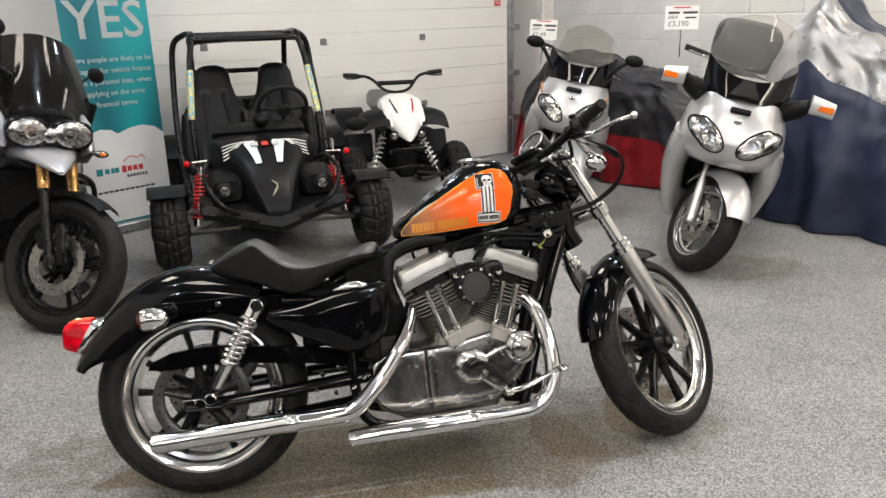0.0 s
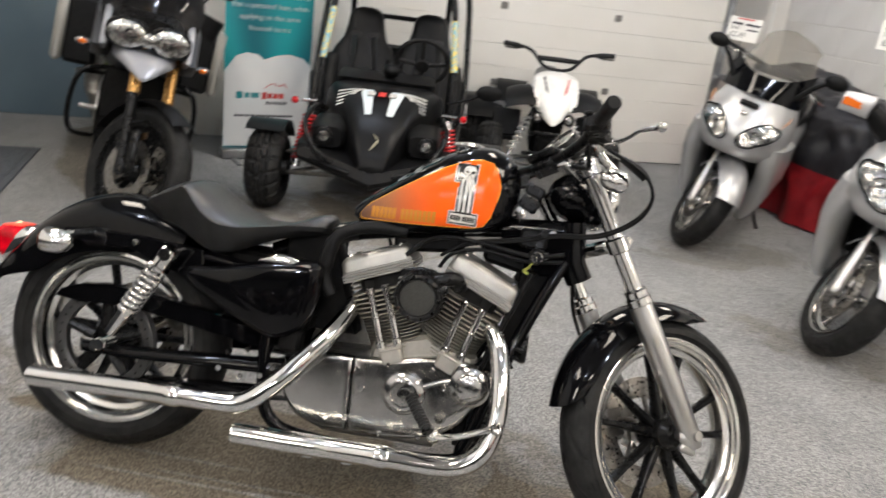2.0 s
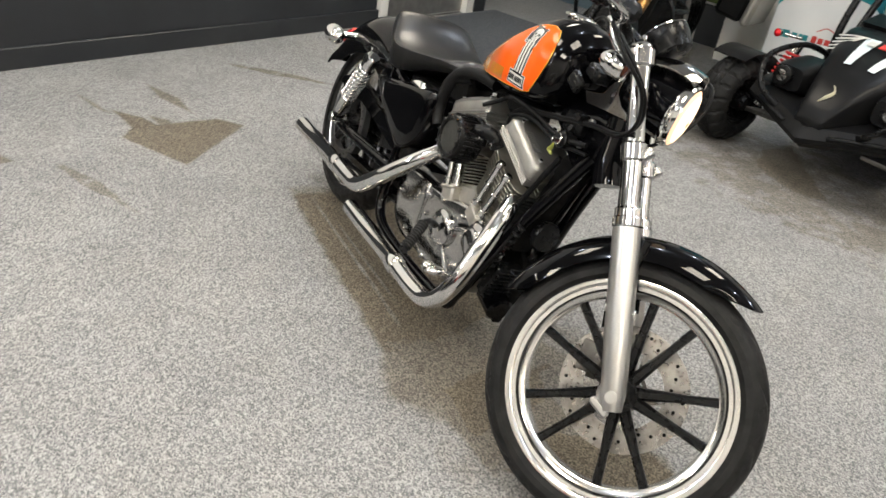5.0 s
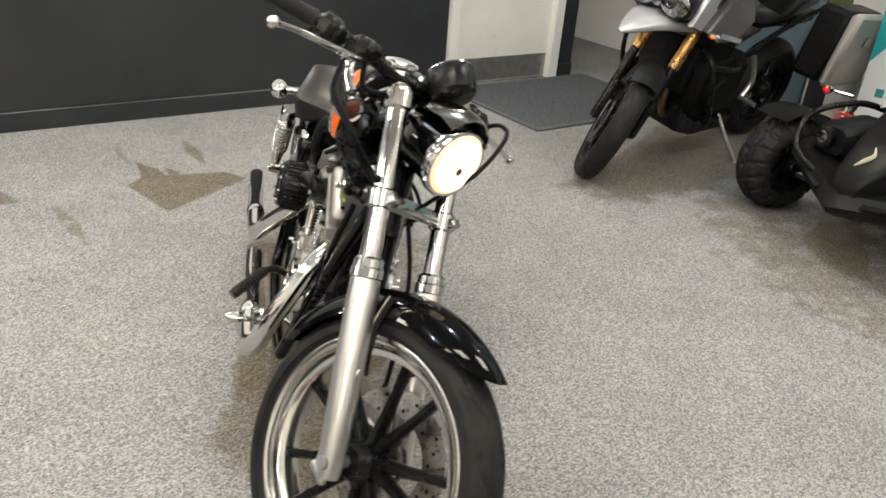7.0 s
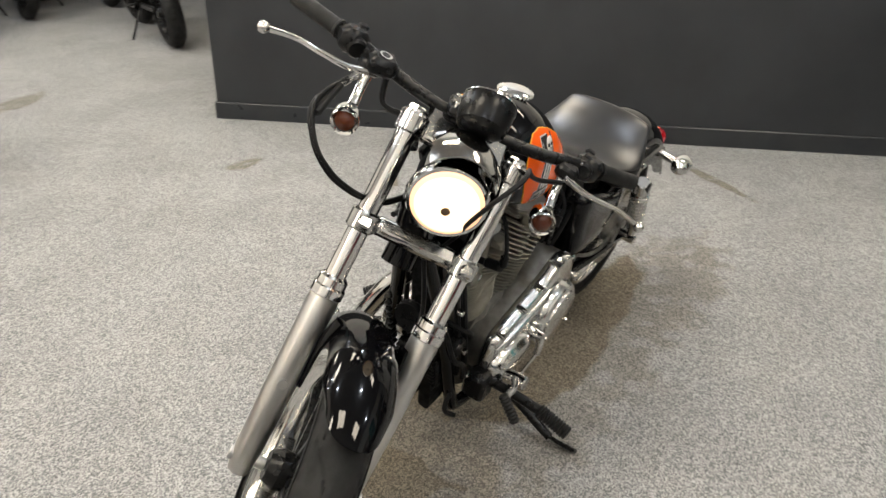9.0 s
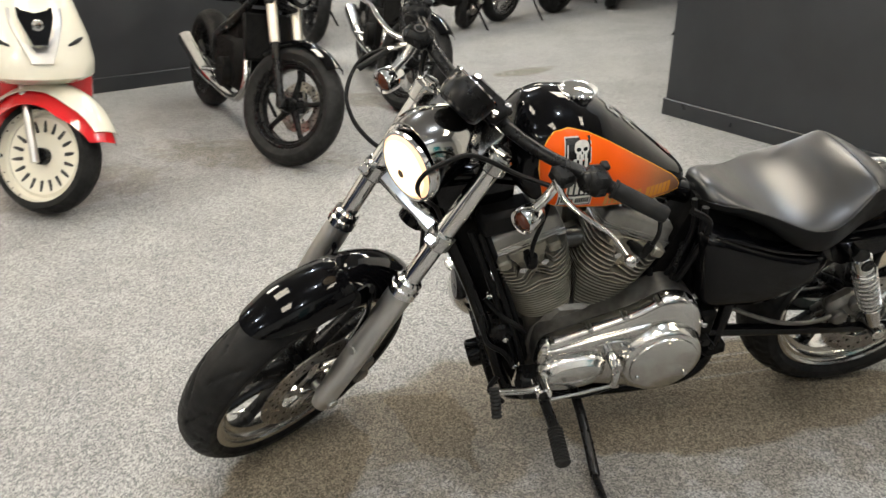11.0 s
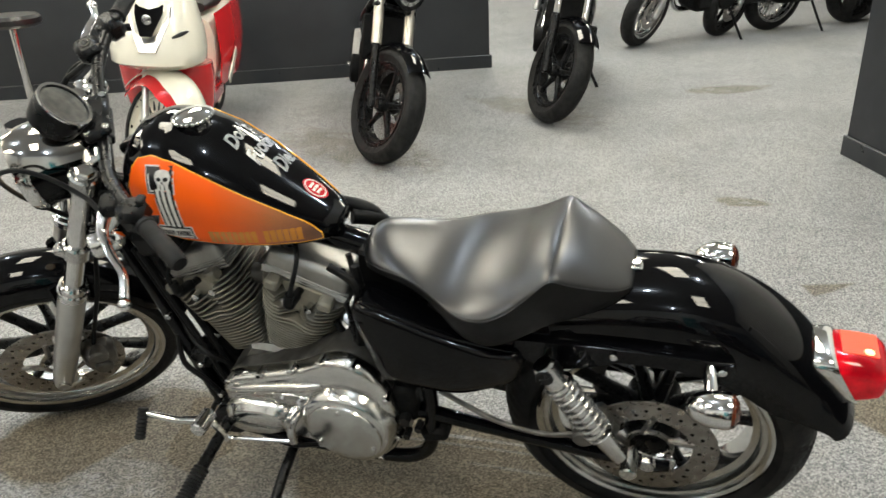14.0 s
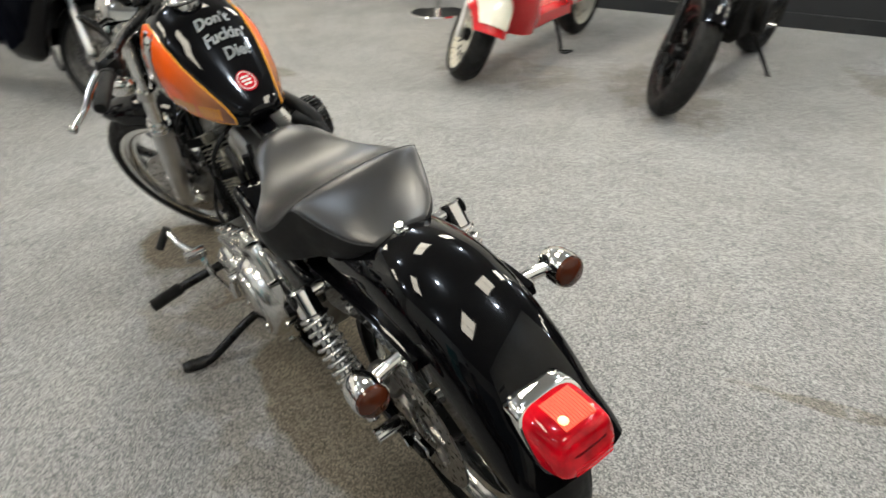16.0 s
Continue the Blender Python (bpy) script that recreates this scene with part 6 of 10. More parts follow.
part("peg_mount", Mesh().tube([(0.915, 0.12, 0.262), (0.910, 0.20, 0.270), (0.908, 0.302, 0.268)], 0.013, 10).box((0.92, 0.14, 0.25), (0.06, 0.06, 0.07), bev=0.008), M_BLACKSATIN, C)
bp_ = Mesh().tube([(0.90, -0.17, 0.245), (0.95, -0.195, 0.262), (1.01, -0.205, 0.290), (1.045, -0.225, 0.312)], [0.010, 0.009, 0.008, 0.009], 10, flat=0.6).ball((1.048, -0.24, 0.315), (0.016, 0.028, 0.012)).ball((0.90, -0.165, 0.245), 0.018)
part("brake_pedal", bp_, M_CHROME, C, "chrome brake pedal")
sm = Mesh().tube([(0.925, 0.225, 0.330), (0.97, 0.245, 0.345), (1.02, 0.252, 0.358), (1.044, 0.255, 0.364)], [0.012, 0.008, 0.008, 0.008], 10).cyl((0.925, 0.20, 0.325), (0.925, 0.255, 0.33), 0.018, n=16, bev=0.003)
sm.tube([(0.90, 0.210, 0.258), (0.83, 0.205, 0.262), (0.735, 0.200, 0.272)], 0.0045, 8, smooth=False).tube([(0.735, 0.16, 0.335), (0.733, 0.195, 0.315), (0.735, 0.200, 0.272)], 0.010, 10).cyl((0.733, 0.155, 0.325), (0.733, 0.200, 0.325), 0.014, n=14).tube([(0.925, 0.215, 0.325), (0.905, 0.215, 0.29), (0.898, 0.212, 0.255)], 0.008, 8)
lever = part("gear_lever", sm, M_CHROME, C, "chrome gear lever and linkage")
part("lever_rubber", ribbed_peg(Mesh(), (1.044, 0.250, 0.374), (1.044, 0.295, 0.325), 0.0125, ribs=8), M_RUBBER, lever)
part("side_stand", Mesh().tube([(0.790, 0.10, 0.170), (0.790, 0.20, 0.150), (0.791, 0.295, 0.112), (0.792, 0.325, 0.102)], 0.0125, 10).tube([(0.792, 0.320, 0.102), (0.794, 0.350, 0.104), (0.797, 0.380, 0.110), (0.799, 0.400, 0.116)], [0.012, 0.016, 0.017, 0.011], 10, flat=0.45), M_BLACKSATIN, C, "black steel side stand, folded out")

# --- front end, turned to the left
S = STEER
fd = (V((1.474, 0, 0.302)) - V((1.220, 0, 0.738))).normalized()
for s, nm in ((-1, "right_fork_leg"), (1, "left_fork_leg")):
    o = V((0, s * 0.1065, 0))
    tp = V((1.220, 0, 0.738)) + o
    fk = Mesh(S).cyl(tp - fd * 0.225, tp + fd * 0.15, 0.0205, n=22)
    leg = part(nm, fk, M_CHROME, C, "chrome and brushed alloy fork leg")
    sl = Mesh(S).tube([tp + fd * 0.150, tp + fd * 0.165, tp + fd * 0.36, tp + fd * 0.50, tp + fd * 0.535], [0.0285, 0.0295, 0.029, 0.026, 0.020], 22, smooth=False)
    sl.ball(AXF + o + V((-0.005, 0, 0.0)), (0.030, 0.016, 0.034)).box(AXF + o + V((-0.01, 0, -0.035)), (0.05, 0.018, 0.018), (0, 15, 0), 0.005)
    sl.cyl(tp + fd * 0.33 + V((-0.03, 0, -0.01)), tp + fd * 0.33 + V((0.030, 0, 0.01)), 0.010, n=12)
    part("slider", sl, M_FORKALU, leg, "brushed alloy lower fork slider")
    part("slider_collar", Mesh(S).tube([tp + fd * 0.115, tp + fd * 0.12, tp + fd * 0.135, tp + fd * 0.138, tp + fd * 0.155, tp + fd * 0.158], [0.024, 0.029, 0.029, 0.032, 0.032, 0.029], 24, smooth=False), M_CHROME, leg)
    part("axle_end", Mesh(S).cyl(AXF + o * 0.6, AXF + o * 1.28, 0.013, n=16, bev=0.002).lathe([(0.007, s * 0.137), (0.013, s * 0.137), (0.013, s * 0.128), (0.007, s * 0.128)], AXF, "y", 16, closed=True), M_FORKALU, leg)
    # front indicator under the lever clamp
    ic = V((1.112, s * 0.214, 0.853))
    ind = part("front_indicator", Mesh(S).lathe([(0.0, -0.036), (0.011, -0.033), (0.021, -0.022), (0.0262, -0.004), (0.027, 0.018), (0.025, 0.024), (0.021, 0.021), (0.0, 0.016)], ic, AX["x"], 24)
               .tube([ic + V((-0.005, 0, 0.025)), (1.075, s * 0.214, 0.900), (1.055, s * 0.212, 0.935)], 0.010, 10), M_CHROME, C, "chrome bullet indicator with amber lens")
    part("lens", Mesh(S).lathe([(0.021, 0.017), (0.018, 0.024), (0.012, 0.028), (0.0, 0.030)], ic, AX["x"], 24), M_DARKAMBER, ind)
for nm, q, dx, deep, hi, lo in (("lower_yoke", V((1.220, 0, 0.738)), -0.006, 0.036, 0.020, 0.020), ("upper_yoke", V((1.118, 0, 0.912)), -0.018, 0.075, 0.018, 0.022)):
    tc_ = Mesh(S).box(q + V((dx, 0, 0)), (deep, 0.17, 0.028), (0, 30, 0), 0.008)
    for s in (-1, 1):
        o = V((0, s * 0.1065, 0))
        tc_.cyl(q + o - fd * hi, q + o + fd * lo, 0.028, n=22, bev=0.004)
        if nm == "lower_yoke":
            tc_.box(q + V((0.026, s * 0.1065, 0.012)), (0.022, 0.026, 0.026), (0, 30, 0), 0.004)
        else:
            tc_.cyl(q + o - fd * 0.030, q + o - fd * 0.016, 0.018, n=6, bev=0.003)
    part(nm, tc_, M_ALLOY, C, "polished alloy fork yoke")
# front mudguard
rows = []
for i in range(31):
    a = radians(66 + (174 - 66) * i / 30)
    row = []
    tip = min(1.0, 0.35 + min(i, 30 - i) / 5)
    a0 = a
    for k in range(17):
        u = -1 + 2 * k / 16
        a = a0 + radians(15) * abs(u) ** 2.5 * max(0.0, 1 - i / 9) - radians(8) * abs(u) ** 2.5 * max(0.0, 1 - (30 - i) / 9)
        y = 0.069 * math.sin(u * 1.45) * (0.72 + 0.28 * tip)
        r = 0.342 - (0.052 + 0.012 * tip) * (1 - math.cos(u * 1.45))
        row.append((AXF.x + r * math.cos(a), y, AXF.z + r * math.sin(a)))
    rows.append(row)
ff = part("front_mudguard", Mesh(S).sheet(rows, 0.0035), M_BLACKGLOSS, C, "gloss black front mudguard", sharp=60)
for s in (-1, 1):
    br_ = Mesh(S).tube([V((1.395, s * 0.080, 0.455)), (1.36, s * 0.078, 0.53), (1.345, s * 0.066, 0.60)], 0.012, 8, flat=0.5)
    part("mudguard_stay", br_, M_BLACKGLOSS, ff)
part("front_caliper", Mesh(S).box((1.375, 0.082, 0.318), (0.075, 0.050, 0.095), (0, -15, 0), 0.014).cyl((1.365, 0.085, 0.345), (1.365, 0.118, 0.345), 0.022, n=18, bev=0.004).cyl((1.375, 0.085, 0.295), (1.375, 0.118, 0.295), 0.022, n=18, bev=0.004), M_ALLOYDULL, C, "dull alloy front brake caliper")
# headlamp
lb = Mesh(S).lathe([(0.0, -0.070), (0.028, -0.065), (0.052, -0.040), (0.064, 0.0), (0.069, 0.055), (0.072, 0.066)], (1.160, 0, 0.868), AX["x"], 40)
lamp = part("headlamp", lb, M_BLACKGLOSS, C, "round headlamp, lit warm white, under an alloy brow")
part("bezel", Mesh(S).lathe([(0.071, 0.060), (0.0755, 0.066), (0.0755, 0.078), (0.072, 0.086), (0.0665, 0.086), (0.0665, 0.072)], (1.160, 0, 0.868), AX["x"], 44, closed=True), M_CHROME, lamp, "chrome headlamp rim")
part("lens", Mesh(S).lathe([(0.058, 0.0915), (0.045, 0.0955), (0.033, 0.0975), (0.010, 0.0995), (0.0, 0.0995)], (1.160, 0, 0.868), AX["x"], 40), M_HEADGLOW, lamp, "glowing lens")
part("lens_edge", Mesh(S).lathe([(0.0665, 0.080), (0.0655, 0.086), (0.058, 0.0915)], (1.160, 0, 0.868), AX["x"], 40), M_HEADEDGE, lamp, "warm glowing lens edge")
part("bulb_cap", Mesh(S).ball((1.2593, 0.002, 0.860), (0.0008, 0.009, 0.009)), surf("bronze_cap", (0.10, 0.06, 0.03), rough=0.4), lamp)
rows = []
for i in range(13):
    f = i / 12
    x = 1.105 + 0.132 * f
    zt = 0.938 + 0.026 * math.sin(f * 2.2) + 0.004
    w = 0.048 + 0.020 * math.sin(math.pi * min(1, f * 0.75))
    rows.append([(x + 0.004 * (1 - abs(u)), u * w, zt - (0.030 + 0.012 * f) * abs(u) ** 2.2) for u in [-1 + k / 8 for k in range(17)]])
part("lamp_brow", Mesh(S).sheet(rows, 0.004), surf("polished_brow", (0.40, 0.392, 0.375), (0.34, 0.332, 0.315), 12, 0.10, 0.02, metal=1.0), C, "polished alloy headlamp brow", sharp=60)
part("lamp_bracket", Mesh(S).box((1.135, 0, 0.925), (0.06, 0.05, 0.03), (0, 30, 0), 0.006).tube([(1.10, -0.09, 0.90), (1.15, -0.085, 0.88)], 0.008, smooth=False).tube([(1.10, 0.09, 0.90), (1.15, 0.085, 0.88)], 0.008, smooth=False), M_BLACKSATIN, C)
# handlebar, clamp and speedometer
hb = [(0.962, -0.385, 0.945), (1.000, -0.30, 0.950), (1.028, -0.24, 0.953), (1.055, -0.16, 0.947), (1.062, -0.08, 0.938), (1.062, 0, 0.937), (1.062, 0.08, 0.938), (1.055, 0.16, 0.947), (1.028, 0.24, 0.953), (1.000, 0.30, 0.950), (0.962, 0.385, 0.945)]
part("handlebar", Mesh(S).tube(hb, 0.0128, 14), M_BLACKSATIN, C, "black low handlebar")
rz = Mesh(S).box((1.065, 0, 0.955), (0.055, 0.115, 0.022), (0, 12, 0), 0.008).box((1.068, 0, 0.928), (0.045, 0.10, 0.030), (0, 20, 0), 0.008)
clamp = part("bar_clamp", rz, M_BLACKSATIN, C, "black bar clamp with four bright screws")
bm_ = Mesh(S)
for x in (1.048, 1.084):
    for y in (-0.044, 0.044):
        bm_.cyl((x, y, 0.960), (x - 0.002, y, 0.970), 0.007, n=12, bev=0.001)
tagged(part("clamp_screws", bm_, M_CHROME, clamp), kind="stuff")
SP = Matrix.Translation((1.122, 0, 0.990)) @ Matrix.Rotation(radians(-53), 4, "Y")
spd = part("speedometer", Mesh(S @ SP).lathe([(0.0, -0.032), (0.035, -0.032), (0.046, -0.025), (0.050, -0.006), (0.052, 0.020), (0.050, 0.027), (0.045, 0.027), (0.043, 0.022)], (0, 0, 0), "z", 40), M_BLACKSATIN, C, "round black speedometer with a bright ring")
part("bezel", Mesh(S @ SP).lathe([(0.046, 0.0265), (0.0515, 0.0265), (0.0515, 0.0295), (0.046, 0.0295)], (0, 0, 0), "z", 40, closed=True), M_CHROME, spd)
part("dial", Mesh(S @ SP).lathe([(0.044, 0.0245), (0.0, 0.0245)], (0, 0, 0), "z", 32), surf("smoky_dial", (0.10, 0.10, 0.095), (0.16, 0.155, 0.14), 60, 0.12, coat=1.0), spd)
for s in (-1, 1):
    g0, g1 = V((1.004, s * 0.292, 0.950)), V((0.958, s * 0.392, 0.944))
    part("grip", Mesh(S).tube([g0, g0.lerp(g1, 0.04), g0.lerp(g1, 0.06), g0.lerp(g1, 0.95), g1], [0.0185, 0.0185, 0.0165, 0.0165, 0.0135], 18, smooth=False), M_RUBBER, C, "black rubber grip")
    sh = Mesh(S).box((1.018, s * 0.262, 0.951), (0.046, 0.058, 0.050), (0, 0, -s * 24), 0.013)
    sh.cyl((1.005, s * 0.262, 0.951), (1.045, s * 0.248, 0.948), 0.020, n=16, bev=0.004)
    hs = part("switch_housing", sh, M_BLACKSATIN, C, "black switch housing")
    part("switch", Mesh(S).box((0.998, s * 0.255, 0.974), (0.016, 0.020, 0.010), (0, 0, -s * 24), 0.003), M_PLASTIC, hs)
    part("push_button", Mesh(S).cyl((1.0, s * 0.270, 0.935), (0.985, s * 0.272, 0.930), 0.008, n=10), M_PLASTIC, hs)
    lv = Mesh(S).tube([(1.072, s * 0.215, 0.936), (1.085, s * 0.255, 0.931), (1.078, s * 0.305, 0.927), (1.062, s * 0.355, 0.921), (1.066, s * 0.400, 0.914)], [0.013, 0.010, 0.0085, 0.0075, 0.0085], 12, flat=0.6).ball((1.068, s * 0.412, 0.913), 0.0115)
    part("brake_lever" if s < 0 else "clutch_lever", lv, M_CHROME, C, "polished lever")
    part("lever_bracket", Mesh(S).box((1.060, s * 0.215, 0.942), (0.040, 0.045, 0.030), (0, 0, -s * 15), 0.008), M_BLACKSATIN, C)
part("master_cylinder", Mesh(S).box((1.066, -0.200, 0.958), (0.050, 0.058, 0.036), (0, 0, 18), 0.010).lathe([(0.0, 0.0205), (0.008, 0.0205), (0.008, 0.019)], (1.066, -0.200, 0.958), "z", 18), M_BLACKSATIN, C, "black brake fluid reservoir")
part("sight_glass", Mesh(S).lathe([(0.006, 0.0190), (0.0125, 0.0190), (0.0125, 0.0200), (0.006, 0.0200)], (1.066, -0.200, 0.958), "z", 22, closed=True), M_CHROME, C)
# cables and hoses
part("cable", Mesh(S).tube([(1.085, 0.212, 0.928), (1.118, 0.155, 0.926), (1.165, 0.116, 0.955), (1.205, 0.100, 0.978), (1.243, 0.088, 0.972), (1.264, 0.062, 0.922), (1.258, 0.050, 0.862), (1.230, 0.055, 0.815), (1.205, 0.062, 0.782), (1.175, 0.060, 0.720)], 0.0048, 8), M_PLASTIC, C, "black clutch cable")
for k in range(2):
    dy, dz = 0.007 * k, 0.006 * k
    loop = [S @ V((1.052 - dz, -0.222 + dy, 0.925)), V((1.268, -0.190 + dy, 0.945 + dz)), V((1.310, -0.150 + dy, 0.897)), V((1.303, -0.114 + dy, 0.846 + dz)), V((1.271, -0.085 + dy, 0.809 + dz)), V((1.228, -0.065 + dy, 0.782 + dz)), V((1.188, -0.050, 0.769 + dz)), V((1.114, -0.050, 0.759 + dz))]
    loop += [V((1.02, -0.072, 0.735 + dz)), V((0.90, -0.075, 0.706 + dz)), V((0.84, -0.070, 0.670))]
    throttle = part("cable", Mesh().tube(loop, 0.0042, 8), M_PLASTIC, C, "black throttle cable")
    part("cable_elbow", Mesh().tube([loop[0], loop[0].lerp(loop[1], 0.55)], 0.0052, 8, smooth=False), M_CHROME, throttle)
    part("cable_sleeve", Mesh().tube([loop[0].lerp(loop[1], 0.55), loop[1].lerp(loop[2], 0.35)], 0.0070, 8, smooth=False), M_RUBBER, throttle)
part("cable", Mesh(S).tube([(1.058, -0.18, 0.935), (1.075, -0.165, 0.895), (1.09, -0.13, 0.90), (1.085, -0.07, 0.92)], 0.006, 8), M_PLASTIC, C)
part("cable", Mesh(S).tube([(1.20, 0.04, 0.70), (1.235, 0.085, 0.62), (1.27, 0.10, 0.55), (1.33, 0.095, 0.44), (1.365, 0.085, 0.37)], 0.0052, 8), M_PLASTIC, C)
part("hose", Mesh().tube([(1.14, -0.06, 0.72), (1.06, -0.075, 0.705), (0.95, -0.075, 0.715), (0.86, -0.09, 0.72), (0.80, -0.07, 0.70), (0.76, -0.10, 0.66)], 0.006, 8), M_PLASTIC, C)
part("hose", Mesh().tube([(1.14, -0.05, 0.70), (1.05, -0.07, 0.69), (0.94, -0.07, 0.70), (0.87, -0.08, 0.68), (0.84, -0.06, 0.64)], 0.005, 8), M_PLASTIC, C)
part("hose", Mesh().tube([(0.62, -0.07, 0.69), (0.57, -0.10, 0.66), (0.56, -0.10, 0.58), (0.585, -0.10, 0.53)], 0.017, 10), M_PLASTIC, C)
part("hose", Mesh().tube([(0.75, -0.075, 0.715), (0.66, -0.085, 0.712), (0.585, -0.10, 0.68), (0.565, -0.105, 0.60)], 0.016, 10), M_PLASTIC, C)
part("hose", Mesh().tube([(0.60, 0.10, 0.70), (0.55, 0.105, 0.66), (0.565, 0.10, 0.56), (0.58, 0.09, 0.49)], 0.008, 8), M_PLASTIC, C)
part("hose", Mesh().tube([(0.92, 0.12, 0.20), (0.80, 0.15, 0.185), (0.70, 0.14, 0.195), (0.60, 0.12, 0.19)], 0.006, 8), M_PLASTIC, C)
part("ignition_switch", Mesh().cyl((1.075, -0.045, 0.705), (1.075, -0.085, 0.705), 0.021, n=20, bev=0.004).box((1.06, -0.04, 0.745), (0.07, 0.04, 0.05), bev=0.008).cyl((1.085, -0.04, 0.765), (1.085, -0.072, 0.765), 0.010, n=12).cyl((1.075, -0.04, 0.725), (1.075, -0.07, 0.735), 0.008, n=12), M_BLACKSATIN, C)
for x, z in ((1.105, 0.765), (1.085, 0.735), (1.098, 0.708)):
    part("gusset_bolt", Mesh().cyl((x, -0.036, z), (x, -0.048, z), 0.0085, n=14, bev=0.002), M_FORKALU, C)
part("lock_barrel", Mesh().cyl((1.075, -0.084, 0.705), (1.075, -0.092, 0.705), 0.014, n=18, bev=0.002).box((1.075, -0.096, 0.700), (0.004, 0.02, 0.012)), M_CHROME, C)
part("tank_clip", Mesh().box((1.045, -0.03, 0.862), (0.05, 0.05, 0.03), (0, 20, 0), 0.006).box((1.035, -0.075, 0.83), (0.05, 0.02, 0.035), (0, 25, 0), 0.006), M_BLACKSATIN, C)
part("key_tag", Mesh().tube([(1.066, -0.088, 0.690), (1.058, -0.082, 0.676), (1.050, -0.078, 0.668), (1.060, -0.074, 0.660)], [0.002, 0.005, 0.006, 0.003], 8, flat=0.5), surf("yellow_green_tag", (0.24, 0.26, 0.05), (0.34, 0.36, 0.08), 60, 0.5), C)

# ---------------------------------------------------------------- paints for the other vehicles
M_SILVER = surf("silver_metallic", (0.55, 0.552, 0.552), (0.49, 0.492, 0.492), 3, 0.33, 0.0, metal=0.6, coat=0.5)
M_BEAK = surf("silver_beak_metallic", (0.40, 0.41, 0.44), (0.34, 0.35, 0.38), 3, 0.30, 0.0, metal=0.4, coat=0.5)
M_SILVERGREY = surf("grey_metallic", (0.055, 0.056, 0.060), (0.042, 0.043, 0.046), 3, 0.32, 0.0, metal=0.4, coat=0.5)
M_CREAM = surf("cream_lacquer", (0.72, 0.69, 0.58), (0.66, 0.63, 0.53), 6, 0.22, 0.04, coat=0.8)
M_REDPAINT = surf("red_lacquer", (0.55, 0.012, 0.016), rough=0.16, coat=0.9)
M_WHITEPLAST = surf("white_plastic", (0.76, 0.75, 0.72), (0.66, 0.65, 0.62), 20, 0.35, 0.08)
M_GOLD = surf("gold_anodised", (0.50, 0.29, 0.10), (0.40, 0.22, 0.07), 20, 0.3, 0.08, metal=0.9)
M_GREYBAG = surf("grey_plastic", (0.022, 0.022, 0.023), (0.032, 0.032, 0.032), 30, 0.55, 0.1)
M_SCREEN = surf("smoked_screen", (0.88, 0.865, 0.82), rough=0.03, trans=0.97, ior=1.25, spec=0.6)
M_SCREENBLACK = surf("black_tinted_screen", (0.045, 0.043, 0.042), rough=0.04, trans=0.85, ior=1.3, spec=0.6)
M_SCREENDARK = surf("dark_screen", (0.62, 0.60, 0.56), rough=0.03, trans=0.95, ior=1.15, spec=0.6)
M_LAMPREFL = surf("lamp_reflector", (0.58, 0.575, 0.56), (0.16, 0.16, 0.155), 60, 0.12, 0.08, metal=1.0, bump=0.5, bscale=120)
M_REDSPRING = surf("red_spring", (0.55, 0.02, 0.02), rough=0.35, coat=0.4)
M_STICKER = surf("tape_sticker", (0.75, 0.55, 0.05), (0.10, 0.35, 0.55), 90, 0.4, fac=(0.46, 0.54))


def sq(c, w, h, n, p=0.6):
    """A rounded rectangle of half sizes w, h."""
    return [(c[0] + w * math.copysign(abs(math.cos(a)) ** p, math.cos(a)), c[1] + h * math.copysign(abs(math.sin(a)) ** p, math.sin(a))) for a in [2 * math.pi * k / n for k in range(n)]]


def spring(parent, name, a, b, r, wire, turns, material, m=None, label=""):
    a, b = V(a), V(b)
    ax = (b - a).normalized()
    up = ax.orthogonal().normalized()
    wv = ax.cross(up)
    n = turns * 14
    return part(name, Mesh(m).tube([a.lerp(b, i / n) + (up * math.cos(2 * math.pi * turns * i / n) + wv * math.sin(2 * math.pi * turns * i / n)) * r for i in range(n + 1)], wire, 7, smooth=False), material, parent, label)


def steered(axis_pt, rake, turn):
    return Matrix.Translation(V(axis_pt)) @ Matrix.Rotation(radians(turn), 4, V((-math.sin(radians(rake)), 0, math.cos(radians(rake))))) @ Matrix.Translation(-V(axis_pt))


def loft_x(secs, n=28, p=0.6):
    """Rings along x: (x, half width, bottom, top)."""
    return [[(x, y, z) for y, z in sq((0, (b + t) / 2), w, (t - b) / 2, n, p)] for x, w, b, t in secs]


